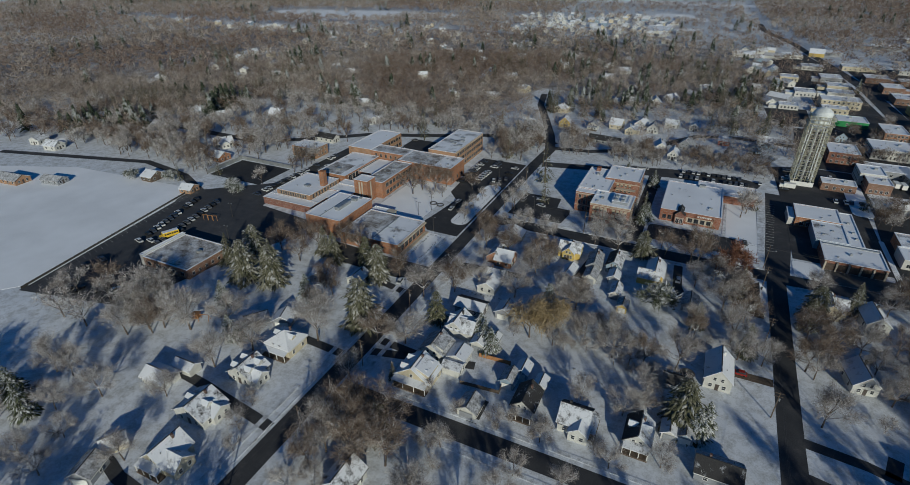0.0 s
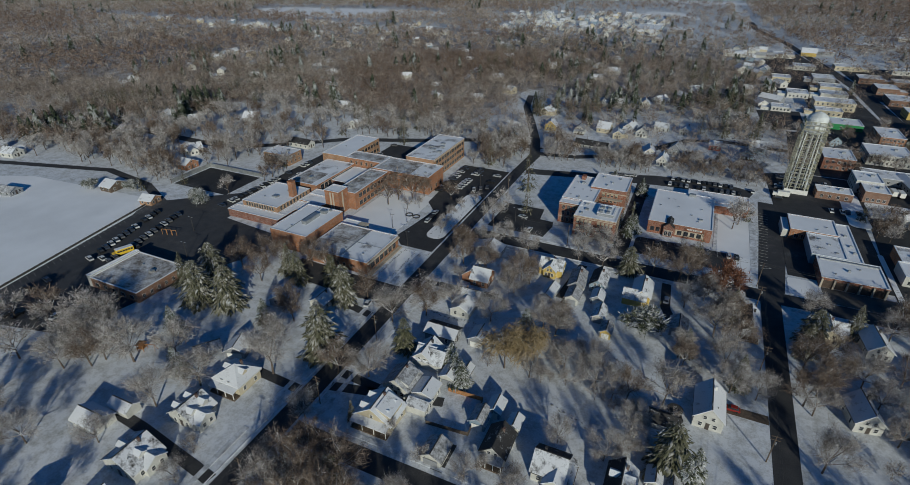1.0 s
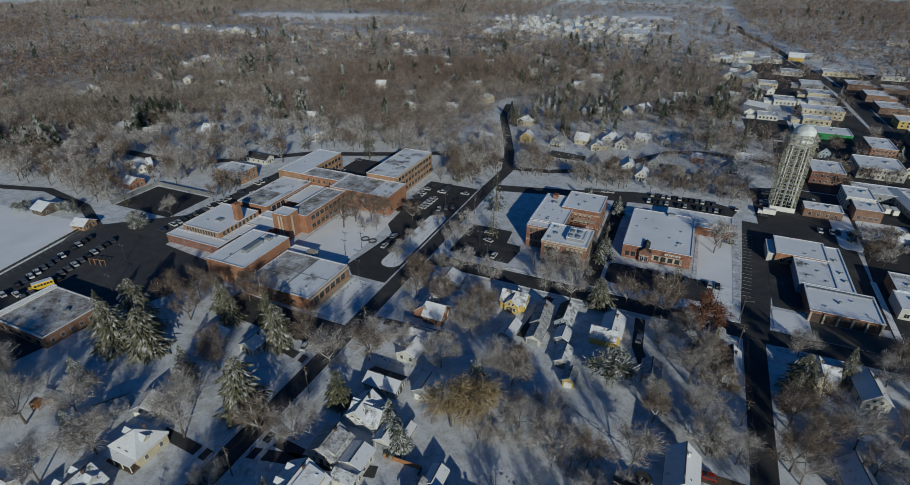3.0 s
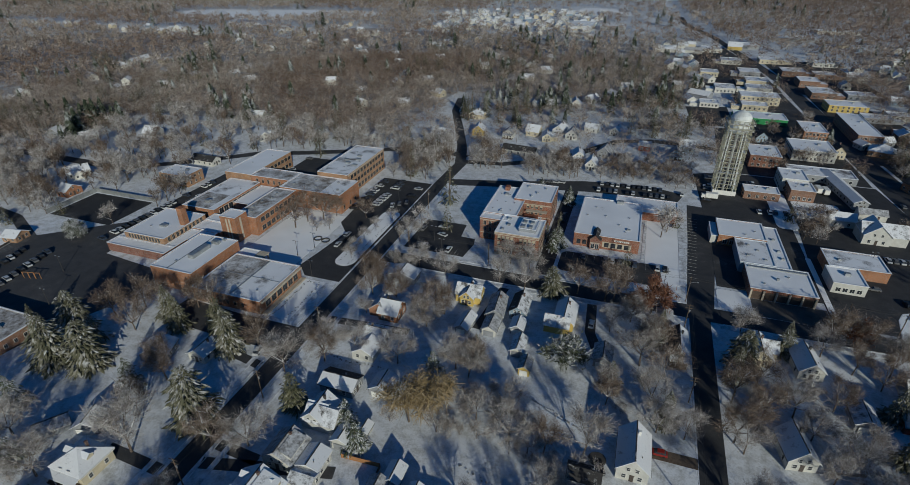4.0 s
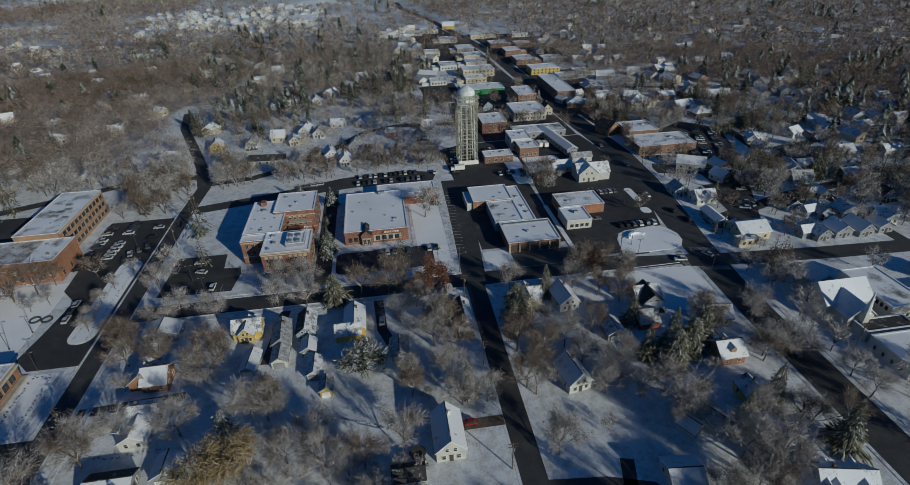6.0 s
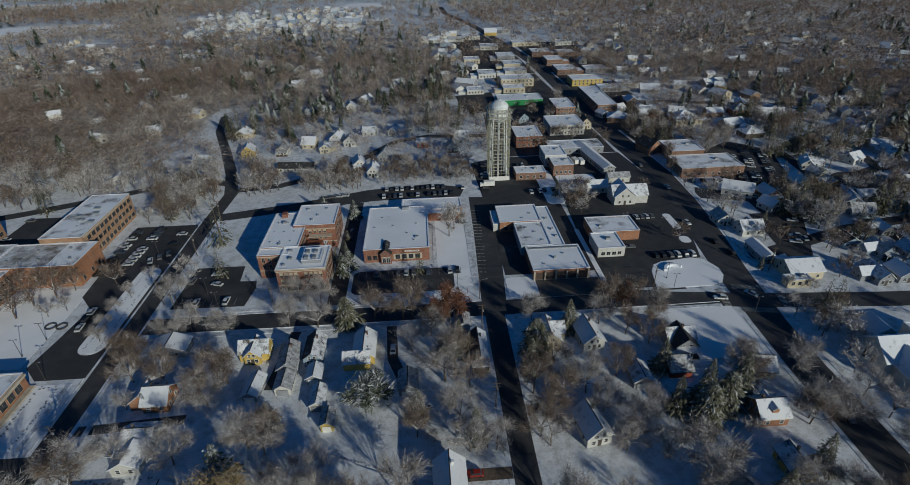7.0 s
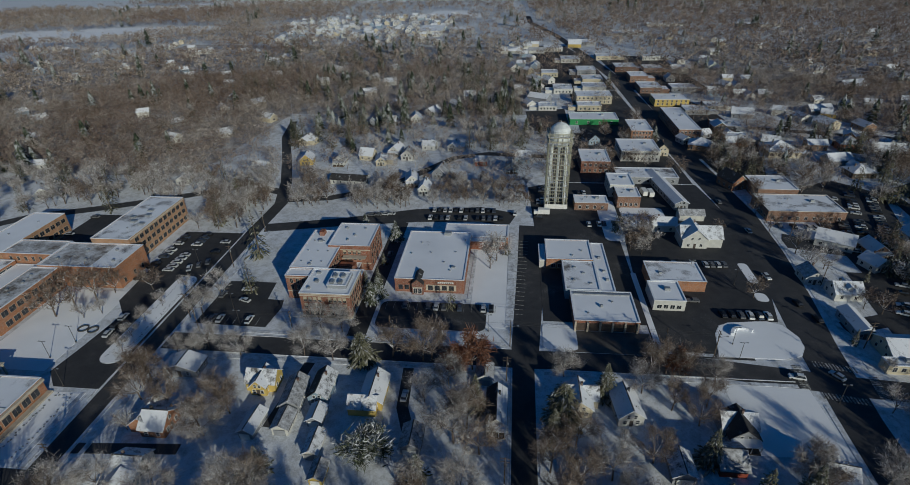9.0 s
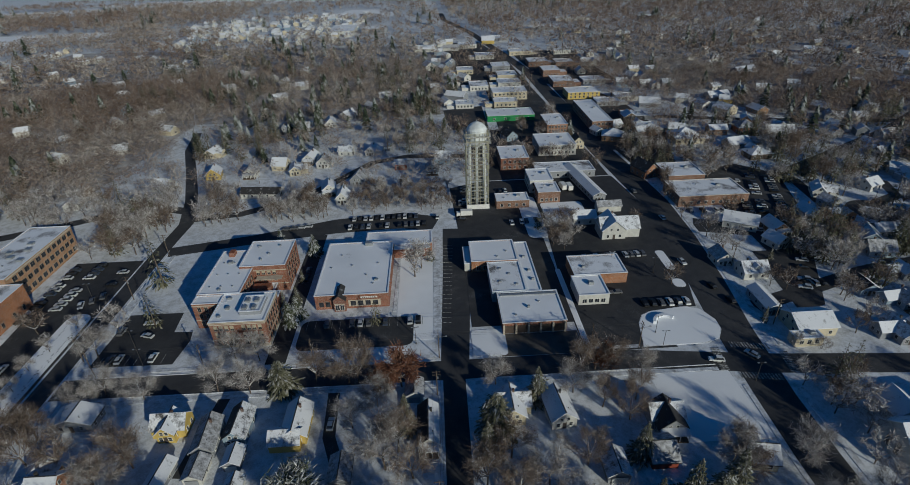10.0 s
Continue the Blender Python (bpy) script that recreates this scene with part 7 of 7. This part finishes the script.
for key, mat, label in (("frosted_woods", WOODS_GREY, "grey bare woods dusted with snow spreading to the horizon"), ("brown_woods", WOODS_BROWN, "brown bare woods on the far slopes"), ("evergreen_woods", WOODS_GREEN, "dark evergreens standing among the bare woods")):
    g = groups[key]
    woods(key, [t[:2] for t in g], [t[2] for t in g], [t[3] for t in g], mat, label)

# ---- cars ----


def car_thing(colour, length, height, name="car", label=""):
    paint = plain(name + "_paint", colour, 0.35, 0.12, 1.0, 0.2, 0.02)
    ob = thing(name, label, "car" if name != "truck" else "truck", pose(0, 0, 0), "parked cars")
    L, W = length, 1.8
    bm = bmesh.new()
    side = [(-L / 2, 0.35), (L / 2, 0.35), (L / 2, 0.75), (L / 2 - 0.15, 0.9), (L * 0.22, 1.0), (-L * 0.42, 1.0), (-L / 2, 0.9)]
    lo = [bm.verts.new((-W / 2, y, z)) for y, z in side]
    hi = [bm.verts.new((W / 2, y, z)) for y, z in side]
    bm.faces.new(lo), bm.faces.new(hi[::-1])
    for i in range(len(side)):
        bm.faces.new((lo[(i + 1) % len(side)], lo[i], hi[i], hi[(i + 1) % len(side)]))
    bmesh.ops.recalc_face_normals(bm, faces=bm.faces)
    beveled(bm, 0.07)
    part("body", bm, paint, ob)
    bm = bmesh.new()
    p = ((-0.82, L * 0.22, 0.99), (0.82, L * 0.22, 0.99), (0.82, -L * 0.42, 0.99), (-0.82, -L * 0.42, 0.99), (-0.66, L * 0.07, height), (0.66, L * 0.07, height), (0.66, -L * 0.33, height), (-0.66, -L * 0.33, height))
    v = [bm.verts.new(q) for q in p]
    for f in ((4, 5, 1, 0), (5, 6, 2, 1), (6, 7, 3, 2), (7, 4, 0, 3), (4, 7, 6, 5)):
        bm.faces.new([v[i] for i in f])
    bmesh.ops.recalc_face_normals(bm, faces=bm.faces)
    part("cabin_glass", bm, GLASS, ob, "dark car glass")
    bm = bmesh.new()
    box(bm, -0.64, 0.64, -L * 0.32, L * 0.06, height, height + 0.06)
    part("roof", bm, paint, ob)
    for sx in (-1, 1):
        for sy in (-0.31, 0.31):
            bm = bmesh.new()
            rod(bm, (sx * 0.70, sy * L, 0.33), (sx * 0.92, sy * L, 0.33), 0.33, None, 12)
            part("wheel", bm, RUBBER, ob)
    return ob


CARS = [car_thing(c, L, h, label=t) for c, L, h, t in (
    ((0.02, 0.02, 0.022), 4.6, 1.48, "black parked car on wet asphalt"), ((0.55, 0.56, 0.57), 4.6, 1.5, "silver parked car on wet asphalt"), ((0.75, 0.75, 0.74), 4.8, 1.7, "white parked car dusted with snow"),
    ((0.06, 0.075, 0.11), 4.7, 1.72, "dark blue car parked on asphalt"), ((0.16, 0.16, 0.165), 4.5, 1.46, "grey car parked on asphalt"), ((0.24, 0.025, 0.02), 4.5, 1.46, "bright red car parked on a driveway"))]
USED = set()
parked = random.Random(9)


def park(x, y, turn, k=None):
    k = parked.choice((0, 0, 1, 1, 2, 2, 3, 4, 4)) if k is None else k
    m = pose(x, y, 0.07, 0, 0, turn + parked.uniform(-2, 2))
    if k not in USED:
        USED.add(k)
        CARS[k].matrix_basis = m
        return CARS[k]
    return copy_thing(CARS[k], m)


def car_row(x0, y0, x1, y1, n, turn, fill=0.7):
    for i in range(n):
        if parked.random() < fill:
            f = (i + 0.5) / n
            park(x0 + (x1 - x0) * f, y0 + (y1 - y0) * f, turn)


park(26.5, 143, 90, 5), park(13, 134, 20, 0), park(5, 190, 0, 1), park(63, 115, -70, 2), park(-93, 143, 10, 2)
car_row(-10, 234, 30, 234, 14, 0, 0.5), car_row(-8, 305, 32, 306, 14, 0, 0.85), car_row(-4, 313.5, 28, 314, 12, 0, 0.85)
car_row(-218, 88, -206, 140, 8, 80, 0.5), car_row(-214, 120, -228, 166, 15, 75, 0.85), car_row(-205, 122, -216, 168, 14, 75, 0.8), car_row(-206, 84, -186, 92, 6, 10, 0.6)
car_row(-204, 178, -202, 250, 24, 80, 0.8), car_row(-196, 180, -195, 240, 18, 80, 0.25)
car_row(-114, 243, -114, 283, 14, 90, 0.75), car_row(-106, 250, -104.5, 283, 11, 90, 0.7), car_row(-93, 262, -93, 283, 7, 90, 0.5), car_row(-99, 252, -91, 260, 3, 20, 0.7), car_row(-103, 204, -104, 222, 4, 0, 0.6)
car_row(-172, 262, -172, 298, 12, 90, 0.4), car_row(-72, 221.6, -53, 221.6, 7, 0, 0.5), park(-64, 233, 70, 1), park(-66, 240, 90, 1), park(-74, 236, 0, 4)
car_row(108, 236.5, 126, 236.5, 6, 0, 0.75), car_row(88, 268.5, 122, 270, 14, 0, 0.8), car_row(100, 244, 106, 244, 2, 90, 0.7), car_row(70, 302, 84, 304, 6, 0, 0.6), car_row(66, 338, 82, 338, 6, 0, 0.6), car_row(48, 306, 52, 345, 10, 90, 0.5)
car_row(178, 270, 206, 345, 26, 70, 0.8), car_row(186, 266, 214, 341, 26, 70, 0.7), car_row(175, 276, 198, 348, 22, 70, 0.4), car_row(155, 306, 182, 304, 9, 0, 0.6), car_row(166, 244, 186, 243, 7, 0, 0.6)
car_row(58, 434, 82, 434, 8, 0, 0.4), car_row(-60, 300.5, -16, 310, 14, 80, 0.45), car_row(-47, 244, -51, 270, 8, 0, 0.4), car_row(-16, 250, -16, 295, 8, 0, 0.5)
park(174, 246, 70, 2), park(171, 241, 70, 2), park(178, 254, 70, 0), park(181, 259, 70, 1), park(133, 208, 35, 1), park(121, 206.5, 80, 2), park(134, 262, 186, 1), park(138, 245, 8, 0), park(141, 300, 5, 1), park(140.5, 236, 8, 0), park(37, 312, 0, 2), park(138, 330, 0, 4), park(128, 152, 178, 3)
for k, c in enumerate(CARS):
    if k not in USED:
        park(90 + k * 3, 336, 0, k)
bus = thing("school_bus", "small yellow school bus with a snow-covered roof", "bus", pose(-206, 131, 0.07, 0, 0, 158))
for name, dims, mat in (("body", (-1.2, 1.2, -3.6, 3.2, 0.5, 2.8), YELLOWPAINT), ("hood", (-1.0, 1.0, 3.2, 4.4, 0.5, 1.6), YELLOWPAINT), ("roof_snow", (-1.15, 1.15, -3.5, 3.1, 2.8, 2.95), CARSNOW)):
    bm = bmesh.new()
    box(bm, *dims)
    beveled(bm, 0.06)
    part(name, bm, mat, bus)
for s in (-1, 1):
    for i in range(6):
        bm = bmesh.new()
        box(bm, s * 1.2 - 0.02, s * 1.2 + 0.02, -3.2 + i, -2.4 + i, 1.6, 2.3)
        part("window", bm, GLASS, bus)
    for y in (-2.2, 2.9):
        bm = bmesh.new()
        rod(bm, (s * 0.9, y, 0.45), (s * 1.22, y, 0.45), 0.45, None, 12)
        part("wheel", bm, RUBBER, bus)
for tx, ty, ta in ((50, 312, 90), (103, 338, 5), (106, 337, 5)):
    truck = thing("truck", "white box truck with snow on its roof", "truck", pose(tx, ty, 0.07, 0, 0, ta))
    for name, dims, mat in (("box", (-1.2, 1.2, -3.6, 2.0, 0.9, 3.3), TRIM), ("cab", (-1.0, 1.0, 2.1, 3.9, 0.6, 2.3), TRIM), ("windscreen", (-0.9, 0.9, 3.88, 3.93, 1.4, 2.1), GLASS), ("chassis", (-0.8, 0.8, -3.5, 3.6, 0.5, 0.6), DARKTRIM)):
        bm = bmesh.new()
        box(bm, *dims)
        part(name, bm, mat, truck)
    for s in (-1, 1):
        for y in (-2.4, 2.9):
            bm = bmesh.new()
            rod(bm, (s * 0.75, y, 0.45), (s * 1.1, y, 0.45), 0.45, None, 12)
            part("wheel", bm, RUBBER, truck)

# ---- poles, wires, fences and small things ----


def pole(x, y, turn, h=10.5, lamp=False):
    ob = thing("utility_pole", "brown wooden utility pole with crossarms", "utility pole", pose(x, y, 0, 0, 0, turn), "utility poles")
    bm = bmesh.new()
    rod(bm, (0, 0, 0), (0, 0, h), 0.17, 0.12, 8)
    part("mast", bm, WOOD, ob)
    for z in (h - 0.4, h - 1.5):
        bm = bmesh.new()
        box(bm, -1.2, 1.2, -0.06, 0.06, z - 0.07, z + 0.07)
        part("crossarm", bm, WOOD, ob)
    bm = bmesh.new()
    lathe(bm, [(0.2, 0), (0.22, 0.1), (0.22, 0.75), (0.18, 0.85)], 8, (0.32, 0, h - 3))
    part("transformer", bm, METAL, ob)
    if lamp:
        bm = bmesh.new()
        rod(bm, (0, 0, h - 2.4), (0, -2.2, h - 1.8), 0.05, None, 6)
        part("lamp_arm", bm, METAL, ob)
        bm = bmesh.new()
        box(bm, -0.18, 0.18, -2.7, -2.1, h - 1.9, h - 1.7)
        part("lamp_head", bm, METAL, ob)
    return ob


def wires(points, h, turn):
    across = Vector((math.cos(radians(turn)), math.sin(radians(turn)), 0))
    for (x0, y0), (x1, y1) in zip(points, points[1:]):
        ob = thing("power_line", "thin dark overhead wires between utility poles", "power line", pose(x0, y0, 0))
        for dx, dz in ((-1.1, 0), (0.4, 0), (1.1, -1.1)):
            cu = bpy.data.curves.new("wire", "CURVE")
            cu.dimensions, cu.bevel_depth, cu.bevel_resolution = "3D", 0.022, 0
            sp = cu.splines.new("POLY")
            sp.points.add(8)
            for i in range(9):
                f = i / 8
                p = Vector(((x1 - x0) * f, (y1 - y0) * f, h + dz - 3.2 * f * (1 - f))) + across * dx
                sp.points[i].co = (*p, 1)
            cu.materials.append(DARKTRIM)
            w = new("wire", cu)
            w.parent = ob


WEST = [(-79.6, 40), (-79.6, 68), (-79.6, 97), (-79.6, 127), (-79.6, 158), (-79.6, 190), (-79.6, 222), (-79.6, 256), (-79.6, 288)]
EAST = [(-72, 214.6), (-38, 214.6), (-4, 214.6), (35.5, 214.8), (84, 214.6), (99.5, 214.2)]
SIDE = [(34.6, 60), (34.6, 92), (34.6, 128), (34.6, 164), (34.6, 199)]
MAINL = [(145.5, 110), (146, 150), (146, 186), (148, 222), (152, 258), (156, 294)]
for i, p in enumerate(WEST):
    pole(*p, 0, lamp=i % 2 == 0)
for i, p in enumerate(EAST):
    pole(*p, 90, lamp=i % 2 == 1)
for p in SIDE:
    pole(*p, 0, 9.5)
for i, p in enumerate(MAINL):
    pole(*p, 5, lamp=i % 2 == 0)
wires(WEST, 10.2, 0), wires(EAST, 10.2, 90), wires(SIDE, 9.2, 0), wires(MAINL, 10.2, 5)


def lamp_post(x, y, h=8.0, turn=0):
    ob = thing("street_lamp", "slim grey lamp post in a parking lot", "street lamp", pose(x, y, 0, 0, 0, turn), "lot lamps")
    bm = bmesh.new()
    lathe(bm, [(0.22, 0), (0.22, 0.5), (0.09, 0.55), (0.07, h)], 8)
    part("post", bm, DARKTRIM, ob)
    bm = bmesh.new()
    box(bm, -0.9, 0.9, -0.05, 0.05, h - 0.1, h)
    part("arm", bm, DARKTRIM, ob)
    for s in (-1, 1):
        bm = bmesh.new()
        box(bm, s * 0.95 - 0.3, s * 0.95 + 0.3, -0.16, 0.16, h - 0.05, h + 0.1)
        part("lamp_head", bm, METAL, ob)


for x, y in ((-66, 228), (-59, 218.5), (107, 213.6), (107.5, 221), (-196, 158), (-180, 140), (120, 256), (-101, 186.5), (-96, 258), (28, 222), (105, 262), (128.5, 197.5), (-115, 198), (-112, 206)):
    lamp_post(x, y, 7.0)


def fence(x0, y0, x1, y1, h=1.6, colour=None, label="weathered wooden board fence in the snow"):
    L = math.hypot(x1 - x0, y1 - y0)
    ob = thing("fence", label, "fence", pose(x0, y0, 0, 0, 0, math.degrees(math.atan2(y1 - y0, x1 - x0))))
    n = max(2, int(L / 2.4))
    bm = bmesh.new()
    box(bm, -0.06, 0.06, -0.06, 0.06, 0, h + 0.15)
    post = mesh_of("post", bm, colour or FENCEWOOD)
    bm = bmesh.new()
    box(bm, 0.07, L / n - 0.07, -0.02, 0.02, 0.08, h)
    panel = mesh_of("panel", bm, colour or FENCEWOOD)
    for i in range(n + 1):
        shared("post", post, ob, pose(i * L / n, 0, 0))
        if i < n:
            shared("panel", panel, ob, pose(i * L / n, 0, 0))


fence(-48.5, 116.5, -38, 117, label="orange cedar fence round a snowy back yard"), fence(-38, 117, -37, 104.5, 1.5, WOOD), fence(-49, 103, -37, 104, 1.4, WOOD)
fence(88, 299, 108, 299, 1.4, WOOD), fence(-251, 220, -212, 220, 2.4, METAL, "tall metal court fence"), fence(-251, 193, -251, 220, 2.4, METAL, "tall metal court fence"), fence(-222, 77, -240, 170, 1.0, DARKTRIM, "low dark rail along the playing field"), fence(66, 150, 74, 152, 1.2, WOOD)
seat = thing("curved_seat", "curved stone seat wall capped with snow on the corner lawn", "bench", pose(113, 225, 0.17))
for i in range(9):
    a0, a1 = radians(40 + i * 15), radians(40 + (i + 1) * 15 - 1)
    bm = bmesh.new()
    prism(bm, [(3.6 * math.cos(a0), 3.6 * math.sin(a0)), (4.6 * math.cos(a0), 4.6 * math.sin(a0)), (4.6 * math.cos(a1), 4.6 * math.sin(a1)), (3.6 * math.cos(a1), 3.6 * math.sin(a1))], 0, 1.0)
    part("stone", bm, COPING, seat)
for x, y in ((-114.6, 213), (-110.6, 212.6)):
    bm = bmesh.new()
    ring = [(math.cos(2 * math.pi * i / 24), math.sin(2 * math.pi * i / 24)) for i in range(24)]
    rows = [[bm.verts.new((x + r * a, y + r * b, z)) for a, b in ring] for r, z in ((1.5, 0.05), (1.5, 0.45), (1.85, 0.45), (1.85, 0.05))]
    for p, q in zip(rows, rows[1:] + rows[:1]):
        for i in range(24):
            bm.faces.new((p[i], q[i], q[(i + 1) % 24], p[(i + 1) % 24]))
    tagged(new("planter_ring", mesh_of("planter_ring", bm, DARKTRIM)), "dark circular planter edging in the school lawn", "planter")
for i, (x, y, a) in enumerate(((-205, 150, 0), (-202.5, 150.5, 0), (-200, 151, 0))):
    rack = thing("goal_frame", "wooden playground frame standing in the lot", "frame", pose(x, y, 0.06, 0, 0, 20), "playground frames")
    for sx in (-1, 1):
        bm = bmesh.new()
        rod(bm, (sx, 0, 0), (sx, 0, 2.6), 0.12, None, 6)
        part("upright", bm, FENCEWOOD, rack)
    bm = bmesh.new()
    rod(bm, (-1.2, 0, 2.6), (1.2, 0, 2.6), 0.12, None, 6)
    part("crossbar", bm, FENCEWOOD, rack)
trampoline = thing("trampoline", "round black garden trampoline on short legs", "trampoline", pose(12.2, 136, 0))
bm = bmesh.new()
lathe(bm, [(2.1, 0.72), (2.2, 0.76), (2.2, 0.82), (1.9, 0.84), (0.1, 0.80)], 24)
part("mat", bm, DARKTRIM, trampoline)
for k in range(6):
    bm = bmesh.new()
    a = k * math.pi / 3
    rod(bm, (2.1 * math.cos(a), 2.1 * math.sin(a), 0), (2.1 * math.cos(a), 2.1 * math.sin(a), 0.76), 0.05, None, 6)
    part("leg", bm, METAL, trampoline)
playset = thing("playset", "orange wooden playset in a snowy yard", "playset", pose(-145.5, 92, 0, 0, 0, 20))
for x, y in ((-1, -1), (1, -1), (-1, 1), (1, 1)):
    bm = bmesh.new()
    rod(bm, (x, y, 0), (x, y, 2.6), 0.1, None, 6)
    part("post", bm, FENCEWOOD, playset)
for nm, d in (("platform", (-1.2, 1.2, -1.2, 1.2, 1.2, 1.4)), ("beam", (1.2, 4.6, -0.1, 0.1, 2.2, 2.4)), ("roof", (-1.3, 1.3, -1.3, 1.3, 2.6, 2.75))):
    bm = bmesh.new()
    box(bm, *d)
    part(nm, bm, FENCEWOOD, playset)
for y in (-0.8, 0.8):
    bm = bmesh.new()
    rod(bm, (4.5, y, 0), (4.5, 0, 2.3), 0.09, None, 6)
    part("leg", bm, FENCEWOOD, playset)


# ---- footprints trodden into the snow ----
TRODDEN = snow_over("trodden_snow", (0.22, 0.22, 0.22), 0.35, 1.5)
tracks = random.Random(3)


def footprints(points, gap=1.1, wander=0.5, label="line of footprints trodden into the snow"):
    bm = bmesh.new()
    for (x0, y0), (x1, y1) in zip(points, points[1:]):
        n = max(2, int(math.hypot(x1 - x0, y1 - y0) / gap))
        for i in range(n):
            f = i / n
            x, y = x0 + (x1 - x0) * f + tracks.uniform(-wander, wander), y0 + (y1 - y0) * f + tracks.uniform(-wander, wander)
            a, r = tracks.uniform(0, 6.28), tracks.uniform(0.22, 0.42)
            prism(bm, [(x + r * (1.0 if k % 2 else 0.75) * math.cos(a + k * 1.0472), y + 0.8 * r * math.sin(a + k * 1.0472)) for k in range(6)], 0.03, 0.185)
    tagged(new("footprints", mesh_of("footprints", bm, TRODDEN)), label, "footprints", kind="stuff")


footprints([(-96.5, 200), (-96, 246)]), footprints([(-92, 199), (-91.5, 246)]), footprints([(-100.5, 161), (-100.5, 183)]), footprints([(-95, 161), (-95, 183)]), footprints([(-100, 183), (-95, 183)])
footprints([(-74, 150), (-66, 148), (-52, 149)]), footprints([(-12, 153), (0, 148), (14, 141)], 0.9, 0.3), footprints([(70, 166), (74, 158), (80, 150)], 0.9, 0.6), footprints([(-20, 124), (-4, 118), (6, 121)], 1.2, 0.6)
